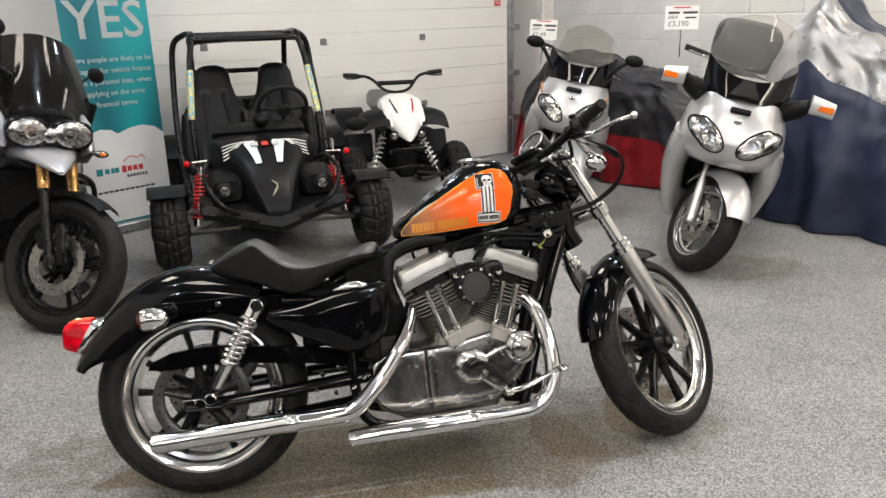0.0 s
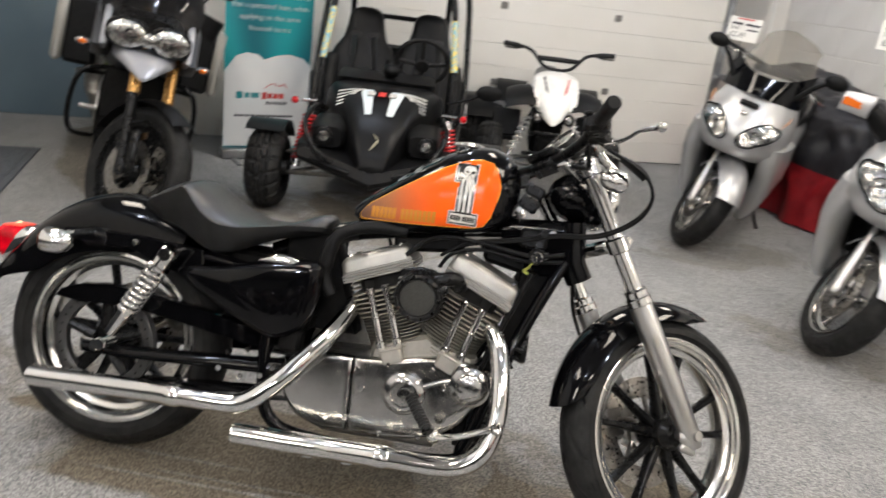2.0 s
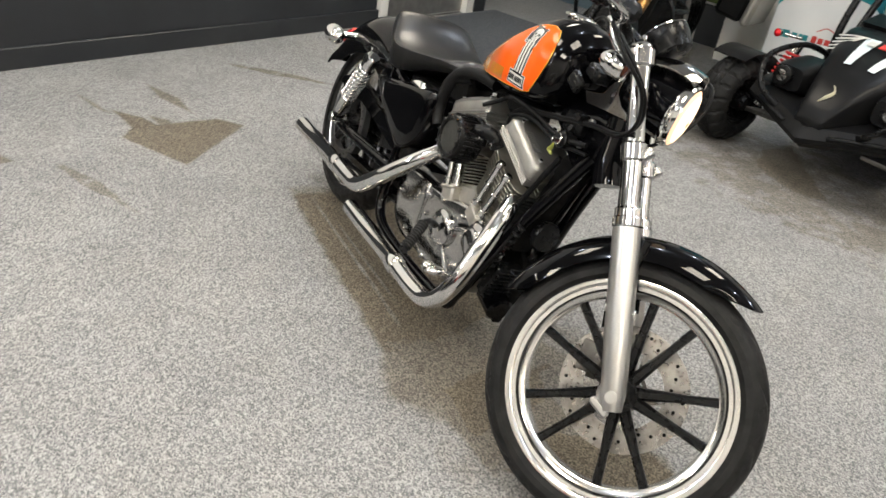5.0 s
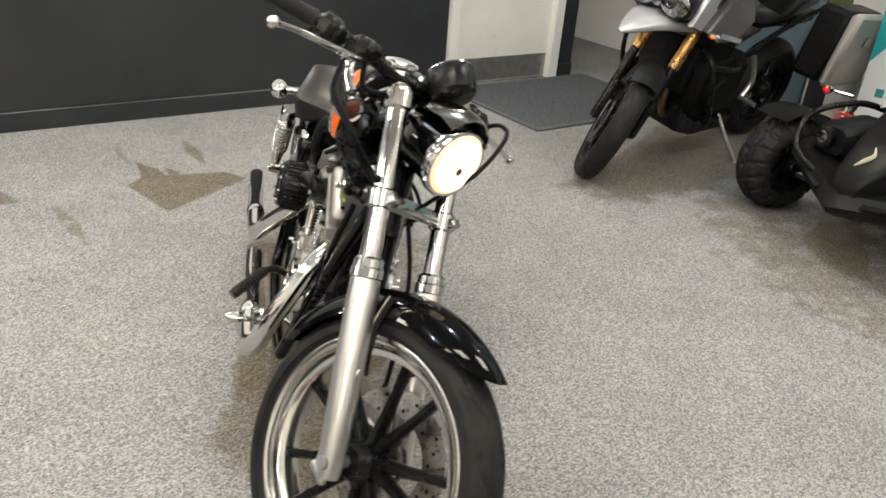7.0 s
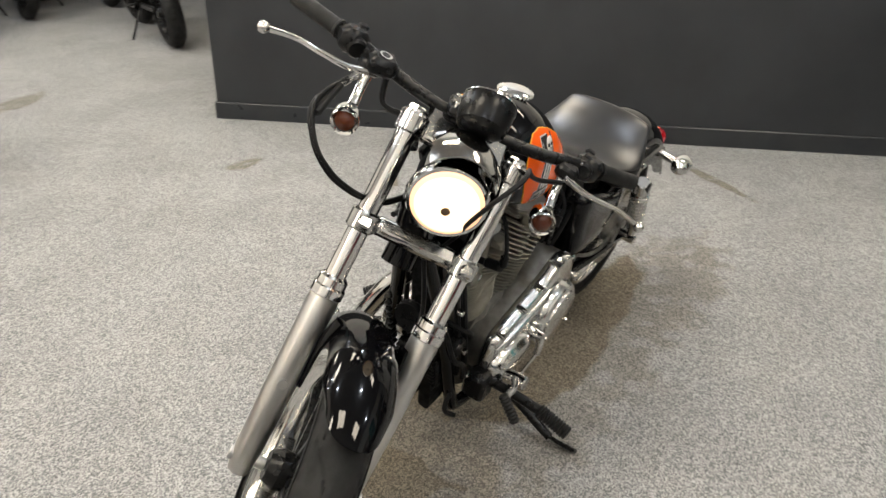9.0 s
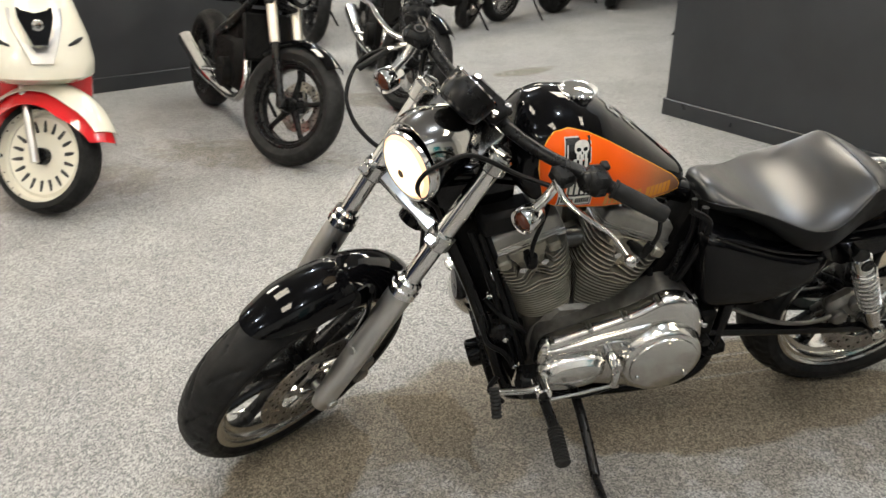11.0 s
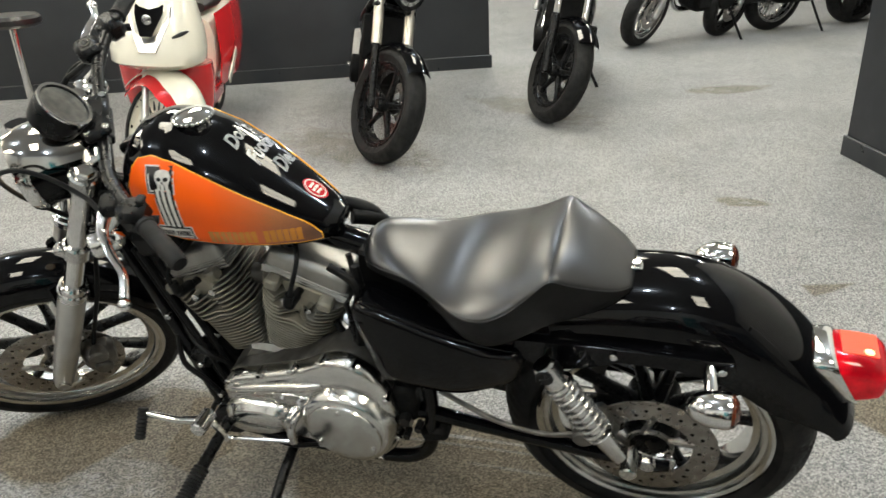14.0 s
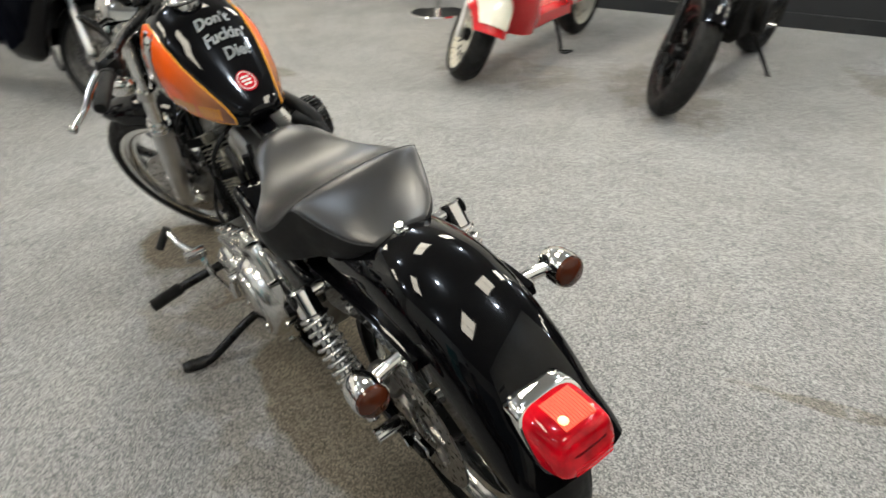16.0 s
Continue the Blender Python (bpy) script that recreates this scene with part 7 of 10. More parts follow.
# ---------------------------------------------------------------- road motorcycles (front contact at the origin, x ahead)
def street_bike(m, label, group="", turn=20, tank_mat=None, fork_mat=None, rim_mat=None, wire=False, lamp=True, fork_up=False, R=0.30, body=True, tall=0.0, disc=0.13):
    b = thing("motorcycle", m, label, "motorcycle", group)
    tank_mat, fork_mat, rim_mat = tank_mat or M_BLACKGLOSS, fork_mat or M_FORKALU, rim_mat or M_BLACKSATIN
    S = steered((-0.30, 0, 0.80), 25, turn)
    af, ar = V((0.0, 0, R)), V((-1.38, 0, R))
    wheel(b, "front_wheel", af, R, 0.115, R - 0.085, 5 if not wire else 24, M_BLACKSATIN if not wire else M_CHROME, rim_mat, m=S, disc=disc, disc_y=0.06, hub=0.04, n=120, spoke_w=0.028 if not wire else 0.005)
    wheel(b, "rear_wheel", ar, R, 0.150, R - 0.085, 5 if not wire else 24, M_BLACKSATIN if not wire else M_CHROME, rim_mat, disc=0.11, disc_y=-0.07, hub=0.05, n=96, spoke_w=0.03 if not wire else 0.005)
    d = V((-0.4226, 0, 0.9063))
    for s in (-1, 1):
        o = V((0.0, s * 0.095, 0))
        if fork_up:
            leg = part("fork_leg", Mesh(S).cyl(af + o + d * 0.30, af + o + d * 0.72, 0.027, n=16), fork_mat, b)
            part("fork_foot", Mesh(S).cyl(af + o - d * 0.02, af + o + d * 0.32, 0.021, n=14).ball(af + o, (0.03, 0.02, 0.03)), M_BLACKSATIN, leg)
        else:
            leg = part("fork_leg", Mesh(S).cyl(af + o + d * 0.28, af + o + d * 0.72, 0.0205, n=16), M_CHROME, b)
            part("slider", Mesh(S).cyl(af + o - d * 0.02, af + o + d * 0.32, 0.027, n=16).ball(af + o, (0.03, 0.02, 0.03)), fork_mat, leg)
        part("foot_peg", Mesh().cyl((-0.78, s * 0.12, 0.33), (-0.80, s * 0.22, 0.33), 0.012, n=10), M_ALLOY, b)
        part("grip", Mesh(S).cyl((-0.42, s * 0.27, 1.03), (-0.47, s * 0.38, 1.02), 0.017, n=12), M_RUBBER, b)
        part("lever", Mesh(S).tube([(-0.36, s * 0.22, 1.02), (-0.35, s * 0.28, 1.01), (-0.38, s * 0.37, 1.0)], 0.007, 8), M_BLACKSATIN, b)
    part("fork_yoke", Mesh(S).box(af + d * 0.50, (0.05, 0.25, 0.03), (0, -25, 0), 0.008).box(af + d * 0.70, (0.06, 0.25, 0.03), (0, -25, 0), 0.008), M_BLACKSATIN, b)
    part("handlebar", Mesh(S).tube([(-0.45, -0.34, 1.025), (-0.36, -0.20, 1.04), (-0.34, 0, 1.0), (-0.36, 0.20, 1.04), (-0.45, 0.34, 1.025)], 0.012, 10), M_BLACKSATIN, b)
    rows = []
    for i in range(15):
        a = radians(48 + 95 * i / 14)
        rows.append([(af.x + (R + 0.028 - 0.03 * abs(u) ** 2) * math.cos(a), 0.068 * u, af.z + (R + 0.028 - 0.03 * abs(u) ** 2) * math.sin(a)) for u in [-1 + k / 4 for k in range(9)]])
    part("front_mudguard", Mesh(S).sheet(rows, 0.004), M_BLACKGLOSS, b)
    if lamp:
        lm = part("headlamp", Mesh(S).lathe([(0.0, -0.07), (0.05, -0.06), (0.08, -0.01), (0.088, 0.03), (0.09, 0.045), (0.08, 0.05)], (-0.16, 0, 0.86), AX["x"], 28), M_BLACKGLOSS, b)
        part("lens", Mesh(S).lathe([(0.079, 0.045), (0.05, 0.056), (0.0, 0.06)], (-0.16, 0, 0.86), AX["x"], 28), M_LAMPREFL, lm)
        part("lamp_core", Mesh(S).lathe([(0.045, 0.059), (0.03, 0.064), (0.0, 0.066)], (-0.16, 0, 0.86), AX["x"], 20), M_BLACKGLOSS, lm)
    if body:
        part("fuel_tank", Mesh().rings(loft_x([(-0.30, 0.05, 0.80, 0.88), (-0.36, 0.12, 0.74, 0.96), (-0.50, 0.155, 0.72, 0.99 + tall), (-0.65, 0.14, 0.73, 0.95), (-0.78, 0.09, 0.74, 0.86)])), tank_mat, b)
        part("radiator", Mesh().box((-0.33, 0, 0.58), (0.04, 0.26, 0.24), (0, -15, 0), 0.01), M_BLACKMATT, b)
        part("engine", Mesh().box((-0.62, 0, 0.42), (0.40, 0.28, 0.30), (0, 0, 0), 0.04).box((-0.55, 0, 0.60), (0.22, 0.24, 0.18), (0, -12, 0), 0.03).cyl((-0.70, 0.13, 0.38), (-0.70, 0.19, 0.38), 0.09, n=24, bev=0.01).cyl((-0.55, -0.13, 0.36), (-0.55, -0.19, 0.36), 0.08, n=24, bev=0.01), M_BLACKMATT, b)
        part("frame", Mesh().tube([(-0.32, 0.05, 0.82), (-0.45, 0.13, 0.66), (-0.80, 0.13, 0.52), (-0.88, 0.11, 0.36)], 0.022, 10).tube([(-0.32, -0.05, 0.82), (-0.45, -0.13, 0.66), (-0.80, -0.13, 0.52), (-0.88, -0.11, 0.36)], 0.022, 10).tube([(-0.75, 0, 0.72), (-1.1, 0, 0.76), (-1.45, 0, 0.82)], 0.03, 10), M_BLACKSATIN, b)
        part("seat", Mesh().rings(loft_x([(-0.74, 0.08, 0.74, 0.80), (-0.85, 0.13, 0.73, 0.81), (-1.10, 0.13, 0.75, 0.83), (-1.30, 0.10, 0.80, 0.88), (-1.48, 0.06, 0.84, 0.90)])), M_LEATHER, b)
        part("tail", Mesh().rings(loft_x([(-1.10, 0.11, 0.68, 0.76), (-1.40, 0.09, 0.75, 0.83), (-1.60, 0.05, 0.80, 0.86)])), tank_mat, b)
        part("swingarm", Mesh().box((-1.12, 0.10, 0.32), (0.56, 0.03, 0.05), (0, 3, 0), 0.01).box((-1.12, -0.10, 0.32), (0.56, 0.03, 0.05), (0, 3, 0), 0.01), M_BLACKSATIN, b)
        part("exhaust", Mesh().tube([(-0.42, -0.08, 0.50), (-0.36, -0.10, 0.34), (-0.46, -0.12, 0.24), (-0.75, -0.15, 0.26), (-0.95, -0.17, 0.32), (-1.30, -0.18, 0.42)], [0.022, 0.022, 0.024, 0.026, 0.048, 0.05], 14), M_ALLOY if turn > 0 else M_BLACKMATT, b)
    part("side_stand", Mesh().tube([(-0.80, 0.12, 0.28), (-0.84, 0.20, 0.14), (-0.87, 0.265, 0.035)], 0.011, 8).tube([(-0.87, 0.265, 0.035), (-0.91, 0.28, 0.034), (-0.90, 0.32, 0.04), (-0.86, 0.30, 0.035)], 0.006, 8, closed=True), M_BLACKSATIN, b)
    return b


def stand_pose(x, y, head, lean):
    return pose(x, y, 0, 0, 0, head) @ pose(0, 0, 0, -lean)


street_bike(stand_pose(1.745, -2.03, 116, 9), "black naked motorcycle with silver upside-down forks on its side stand", turn=32, fork_mat=surf("champagne_fork", (0.55, 0.52, 0.45), (0.47, 0.44, 0.38), 20, 0.3, metal=0.9), fork_up=True)
street_bike(stand_pose(1.105, -3.00, 100, 9), "black street motorcycle with black cast wheels on its side stand", turn=32, lamp=True, fork_mat=M_BLACKSATIN)
street_bike(stand_pose(0.99, -5.45, 45, 8), "motorcycle with bright wire-spoked wheel standing in the showroom", turn=25, wire=True, rim_mat=M_ALLOY, tank_mat=M_ORANGE)
street_bike(stand_pose(0.38, -6.05, 40, 8), "dark motorcycle with silver brake disc standing in the showroom", turn=25, rim_mat=M_BLACKSATIN, disc=0.15)
street_bike(stand_pose(1.85, -5.40, 95, 8), "black motorcycle half hidden behind the charcoal partition", turn=15)
for x, y, h in ((-0.68, -6.98, 60), (-1.40, -7.22, 60), (-1.0, -8.2, 70), (-1.9, -8.6, 70), (-2.4, -7.4, 60)):
    street_bike(stand_pose(x, y, h, 8), "dark motorcycle in the row at the far end", "far row of motorcycles", turn=18)
parked = street_bike(stand_pose(-2.05, -6.15, 250, 8), "black motorcycle with a yellow plate behind the wall corner", turn=10)
part("number_plate", Mesh().box((-1.66, 0, 0.62), (0.006, 0.18, 0.15), (0, -18, 0), 0.002), surf("yellow_plate", (0.80, 0.55, 0.03), rough=0.4), parked, "plain yellow plate")

# ---------------------------------------------------------------- adventure motorcycle by the mat
A = thing("motorcycle", stand_pose(-1.02, 1.345, -55, 11) @ Matrix.Scale(0.965, 4), "grey adventure touring motorcycle with gold forks, panniers and crash bars", "motorcycle")
SA = steered((-0.34, 0, 0.85), 24, 38)
AF, AR = V((0, 0, 0.325)), V((-1.49, 0, 0.315))
wheel(A, "front_wheel", AF, 0.325, 0.11, 0.241, 10, M_BLACKSATIN, M_BLACKSATIN, m=SA, disc=0.15, disc_y=0.062, hub=0.05, n=160, pair=9, blocks=22, spoke_w=0.018)
part("second_disc", Mesh(SA).lathe([(0.095, -0.002), (0.15, -0.002), (0.15, 0.002), (0.095, 0.002)], AF + V((0, -0.062, 0)), "y", 48, closed=True), M_DISC, A)
wheel(A, "rear_wheel", AR, 0.315, 0.15, 0.22, 10, M_BLACKSATIN, M_BLACKSATIN, disc=0.13, disc_y=-0.08, hub=0.06, n=120, pair=9, blocks=20, spoke_w=0.02)
dA = V((-0.4067, 0, 0.9135))
for s in (-1, 1):
    o = V((0.0, s * 0.105, 0))
    leg = part("fork_leg", Mesh(SA).cyl(AF + o + dA * 0.36, AF + o + dA * 0.78, 0.0285, n=18), M_GOLD, A, "gold anodised fork leg")
    part("slider", Mesh(SA).cyl(AF + o - dA * 0.03, AF + o + dA * 0.38, 0.024, n=16).box(AF + o + V((0.03, 0, 0.10)), (0.05, 0.03, 0.20), (0, -20, 0), 0.01).ball(AF + o, (0.034, 0.02, 0.04)), M_BLACKSATIN, leg)
    part("front_caliper", Mesh(SA).box(AF + V((-0.10, s * 0.07, 0.10)), (0.07, 0.05, 0.10), (0, -35, 0), 0.015), M_BLACKSATIN, A)
    part("grip", Mesh(SA).cyl((-0.48, s * 0.32, 1.13), (-0.53, s * 0.43, 1.12), 0.018, n=12), M_RUBBER, A)
    gd = []
    for i in range(9):
        a = radians(-70 + 140 * i / 8)
        gd.append([(-0.50 + 0.10 * math.cos(a), s * (0.36 + 0.10 * math.sin(a)), 1.12 + 0.055 * u - 0.01 * abs(u)) for u in (-1, -0.5, 0, 0.5, 1)])
    part("hand_guard", Mesh(SA).sheet(gd, 0.004), M_PLASTIC, A, "black hand guard")
    part("mirror", Mesh(SA).tube([(-0.45, s * 0.24, 1.14), (-0.44, s * 0.29, 1.26), (-0.43, s * 0.32, 1.30)], 0.006, 8).ball((-0.43, s * 0.36, 1.32), (0.02, 0.065, 0.04)), M_PLASTIC, A)
    ind = part("indicator", Mesh().tube([(-0.30, s * 0.14, 0.88), (-0.26, s * 0.24, 0.84)], 0.010, smooth=False).ball((-0.25, s * 0.275, 0.835), (0.022, 0.036, 0.020)), M_LAMPREFL, A)
    part("bulb", Mesh().ball((-0.238, s * 0.275, 0.835), (0.018, 0.020, 0.012)), M_AMBER, ind, "amber bulb in a clear lens")
    # crash bars
    part("crash_bar", Mesh().tube([(-0.42, s * 0.12, 0.72), (-0.36, s * 0.26, 0.68), (-0.42, s * 0.30, 0.50), (-0.52, s * 0.28, 0.34), (-0.64, s * 0.18, 0.30)], 0.013, 10).tube([(-0.38, s * 0.27, 0.66), (-0.60, s * 0.28, 0.64), (-0.78, s * 0.16, 0.62)], 0.013, 10), M_BLACKSATIN, A, "black tubular crash bar")
    # panniers
    bx = part("pannier", Mesh().box((-1.50, s * 0.330, 0.74), (0.46, 0.18, 0.40), (0, -4, 0), 0.025), M_PLASTIC, A, "black hard pannier with a silver outer lid")
    part("pannier_lid", Mesh().box((-1.50, s * 0.448, 0.74), (0.47, 0.06, 0.41), (0, -4, 0), 0.022), surf("silver_lid_plastic", (0.34, 0.33, 0.30), (0.29, 0.28, 0.255), 6, 0.45, metal=0.2), bx)
    part("pannier_latch", Mesh().box((-1.50, s * 0.480, 0.80), (0.09, 0.012, 0.06), (0, -4, 0), 0.004), M_ALLOY, bx)
    part("peg_hanger", Mesh().tube([(-0.98, s * 0.15, 0.62), (-1.04, s * 0.17, 0.48), (-1.0, s * 0.17, 0.38)], 0.016, 8).cyl((-0.99, s * 0.16, 0.38), (-0.99, s * 0.27, 0.38), 0.014, n=10), M_FORKALU, A)
    lampm = Mesh().rings([[(x, s * 0.098 + y * f, 0.935 + z * f) for y, z in sq((0, 0), 0.092, 0.068, 22, 0.7)] for x, f in ((-0.26, 0.7), (-0.16, 1.0), (-0.115, 1.02), (-0.105, 0.92))])
    hl = part("headlamp", lampm, M_BLACKSATIN, A, "oval twin headlamp")
    part("reflector", Mesh().ball((-0.110, s * 0.098, 0.935), (0.017, 0.090, 0.065)), M_LAMPREFL, hl)
    part("bulb_rim", Mesh().lathe([(0.020, 0.0), (0.030, 0.0), (0.030, 0.006), (0.020, 0.006)], (-0.098, s * 0.082, 0.935), AX["x"], 22, closed=True), M_CHROME, hl)
# beak and cowl
part("lamp_bridge", Mesh().ball((-0.112, 0, 0.925), (0.014, 0.045, 0.036)), M_LAMPREFL, A)
part("beak", Mesh().rings([[(x, y, z) for y, z in sq((0, zc), w, h, 20, 0.7)] for x, w, zc, h in ((-0.36, 0.15, 0.83, 0.06), (-0.20, 0.145, 0.835, 0.046), (-0.06, 0.100, 0.822, 0.032), (0.05, 0.048, 0.795, 0.020), (0.105, 0.012, 0.776, 0.008))]), M_BEAK, A, "silver grey front beak")
for s in (-1, 1):
    part("nose_side_panel", Mesh().prism([(-0.14, 0.86), (-0.20, 0.99), (-0.36, 1.04), (-0.46, 0.98), (-0.42, 0.86), (-0.26, 0.82)], s * 0.175, s * 0.205, "y", 0.010), M_BEAK, A, "silver nose panel")
part("nose_cowl", Mesh().rings([[(x, y, z) for y, z in sq((0, zc), w, h, 24, 0.7)] for x, w, zc, h in ((-0.42, 0.12, 0.98, 0.10), (-0.28, 0.155, 0.975, 0.085), (-0.17, 0.13, 0.965, 0.06))]), M_BLACKSATIN, A)
scr = []
for i in range(11):
    f = i / 10
    scr.append([(-0.20 - 0.22 * f - 0.10 * abs(u) ** 2, u * (0.245 - 0.09 * abs(f - 0.35)), 0.99 + 0.40 * f - 0.05 * abs(u) ** 2) for u in [-1 + k / 6 for k in range(13)]])
ws = part("windscreen", Mesh().sheet(scr, 0.003), M_SCREENBLACK, A, "smoked plastic windscreen")
ws.visible_shadow = False
part("dash_panel", Mesh().sheet([[(p[0] - 0.045, p[1] * 0.93, p[2]) for p in row] for row in scr[:7]], 0.01), M_BLACKMATT, A)
rows = []
for i in range(15):
    a = radians(62 + 104 * i / 14)
    rows.append([(AF.x + (0.362 - 0.03 * abs(u) ** 2) * math.cos(a), 0.075 * u, AF.z + (0.362 - 0.03 * abs(u) ** 2) * math.sin(a)) for u in [-1 + k / 4 for k in range(9)]])
part("front_mudguard", Mesh(SA).sheet(rows, 0.004), M_PLASTIC, A)
part("handlebar", Mesh(SA).tube([(-0.52, -0.40, 1.125), (-0.46, -0.24, 1.15), (-0.42, 0, 1.10), (-0.46, 0.24, 1.15), (-0.52, 0.40, 1.125)], 0.012, 10), M_BLACKSATIN, A)
part("fuel_tank", Mesh().rings(loft_x([(-0.36, 0.10, 0.74, 0.98), (-0.46, 0.20, 0.70, 1.04), (-0.62, 0.21, 0.70, 1.06), (-0.80, 0.15, 0.74, 1.00), (-0.92, 0.09, 0.78, 0.92)])), M_SILVERGREY, A, "grey metallic fuel tank")
for s in (-1, 1):
    part("tank_shroud", Mesh().prism([(-0.34, 0.775), (-0.24, 0.84), (-0.34, 0.98), (-0.52, 1.02), (-0.64, 0.88), (-0.54, 0.78)], s * 0.16, s * 0.245, "y", 0.012), M_SILVERGREY, A)
    part("name_bar", Mesh().box((-0.46, s * 0.2475, 0.80), (0.22, 0.004, 0.026), (0, -12, 0), 0.001), M_ALLOY, A)
part("engine", Mesh().box((-0.72, 0, 0.46), (0.48, 0.34, 0.36), (0, 0, 0), 0.05).box((-0.62, 0, 0.66), (0.30, 0.28, 0.16), (0, -10, 0), 0.03).cyl((-0.66, 0.16, 0.45), (-0.66, 0.22, 0.45), 0.10, n=24, bev=0.012), M_BLACKMATT, A)
part("sump_guard", Mesh().prism([(-0.40, 0.40), (-0.46, 0.24), (-0.62, 0.19), (-0.98, 0.20), (-1.0, 0.27), (-0.60, 0.28)], -0.16, 0.16, "y", 0.01), M_BLACKSATIN, A)
part("header_pipes", Mesh().tube([(-0.42, 0.07, 0.60), (-0.36, 0.07, 0.45), (-0.44, 0.06, 0.30), (-0.62, 0.05, 0.25)], 0.021, 10).tube([(-0.42, -0.07, 0.60), (-0.36, -0.07, 0.45), (-0.44, -0.06, 0.30), (-0.62, -0.05, 0.25)], 0.021, 10), surf("browned_steel", (0.33, 0.22, 0.12), (0.22, 0.14, 0.08), 20, 0.35, metal=0.9), A)
part("radiator", Mesh().box((-0.38, 0, 0.60), (0.05, 0.32, 0.26), (0, -12, 0), 0.01), M_BLACKMATT, A)
part("seat", Mesh().rings(loft_x([(-0.88, 0.10, 0.80, 0.88), (-1.0, 0.14, 0.78, 0.88), (-1.20, 0.15, 0.79, 0.90), (-1.26, 0.15, 0.82, 0.96), (-1.50, 0.13, 0.86, 0.98), (-1.62, 0.08, 0.88, 0.96)])), M_LEATHER, A)
part("subframe", Mesh().tube([(-0.92, 0.10, 0.58), (-1.20, 0.14, 0.76), (-1.66, 0.12, 0.86)], 0.016, 8).tube([(-0.92, -0.10, 0.58), (-1.20, -0.14, 0.76), (-1.66, -0.12, 0.86)], 0.016, 8).box((-1.30, 0, 0.80), (0.6, 0.22, 0.10), bev=0.03), M_BLACKSATIN, A)
part("luggage_rack", Mesh().box((-1.66, 0, 0.99), (0.22, 0.24, 0.02)).tube([(-1.50, 0.12, 0.99), (-1.66, 0.14, 1.0), (-1.80, 0.09, 1.0), (-1.80, -0.09, 1.0), (-1.66, -0.14, 1.0), (-1.50, -0.12, 0.99)], 0.010, 8), M_BLACKSATIN, A)
part("swingarm", Mesh().box((-1.22, -0.11, 0.33), (0.56, 0.06, 0.09), (0, 2, 0), 0.02), M_BLACKSATIN, A)
part("silencer", Mesh().tube([(-0.95, -0.16, 0.32), (-1.15, -0.20, 0.40), (-1.25, -0.22, 0.47), (-1.62, -0.24, 0.60)], [0.025, 0.03, 0.055, 0.06], 16, flat=0.8), M_ALLOYDULL, A)
part("side_stand", Mesh().tube([(-0.88, 0.14, 0.28), (-0.90, 0.24, 0.16), (-0.92, 0.335, 0.065)], 0.012, 10).box((-0.93, 0.345, 0.066), (0.07, 0.04, 0.012), (-10, 0, 0), 0.003), M_FORKALU, A, "silver side stand, folded out")

# ---------------------------------------------------------------- roll-up banner
BAN = pose(-1.14, 3.11, 0, 0, 0, 42)
bn = thing("banner_stand", BAN, "teal and white roll-up advertising banner on a silver base", "banner")
part("base", Mesh().box((0, 0, 0.035), (0.60, 0.11, 0.07), bev=0.012), M_GALV, bn)
for x in (-0.22, 0.22):
    part("foot", Mesh().box((x, -0.12, 0.008), (0.03, 0.20, 0.012)), M_GALV, bn)
part("pole", Mesh().cyl((0, 0.03, 0.05), (0, 0.03, 1.98), 0.008, n=10), M_GALV, bn)


def teal_print():
    m = surf("teal_banner_print", (0.02, 0.25, 0.28), rough=0.5)
    nt = m.node_tree
    b = nt.nodes["Principled BSDF"]
    tc = nt.nodes.new("ShaderNodeTexCoord")
    mp = nt.nodes.new("ShaderNodeMapping")
    mp.inputs["Location"].default_value = (0.0, 0, -0.55)
    nt.links.new(tc.outputs["Object"], mp.inputs["Vector"])
    gr = nt.nodes.new("ShaderNodeTexGradient")
    gr.gradient_type = "RADIAL"
    mp.inputs["Rotation"].default_value = (radians(90), 0, 0)
    nt.links.new(mp.outputs["Vector"], gr.inputs["Vector"])
    wv = nt.nodes.new("ShaderNodeMath")
    wv.operation = "MULTIPLY"
    wv.inputs[1].default_value = 75.0
    nt.links.new(gr.outputs["Fac"], wv.inputs[0])
    sn = nt.nodes.new("ShaderNodeMath")
    sn.operation = "SINE"
    nt.links.new(wv.outputs["Value"], sn.inputs[0])
    rg = node(nt, "ShaderNodeMapRange", **{"From Min": -1.0, "From Max": 1.0})
    nt.links.new(sn.outputs["Value"], rg.inputs["Value"])
    mx = nt.nodes.new("ShaderNodeMix")
    mx.data_type = "RGBA"
    mx.inputs["A"].default_value, mx.inputs["B"].default_value = (0.006, 0.12, 0.15, 1), (0.013, 0.28, 0.30, 1)
    nt.links.new(rg.outputs["Result"], mx.inputs["Factor"])
    nt.links.new(mx.outputs["Result"], b.inputs["Base Color"])
    return m


M_TEAL = teal_print()
M_BANWHITE = surf("banner_white", (0.70, 0.71, 0.70), (0.62, 0.63, 0.63), 3, 0.5)
part("printed_sheet", Mesh().box((0, 0, 1.02), (0.57, 0.002, 1.90), bev=0), M_TEAL, bn)
cloud = [(-0.284, 0.08), (0.284, 0.08), (0.284, 0.63)] + [(0.284 - 0.142 * k, z + 0.03) for k, z in ((0.4, 0.645), (1, 0.665), (1.6, 0.655), (2.2, 0.625), (2.5, 0.655), (3.0, 0.665), (3.5, 0.64))] + [(-0.284, 0.57)]
part("cloud_print", Mesh().prism(cloud, -0.0018, -0.0026, "y"), M_BANWHITE, bn, "white cloud print")


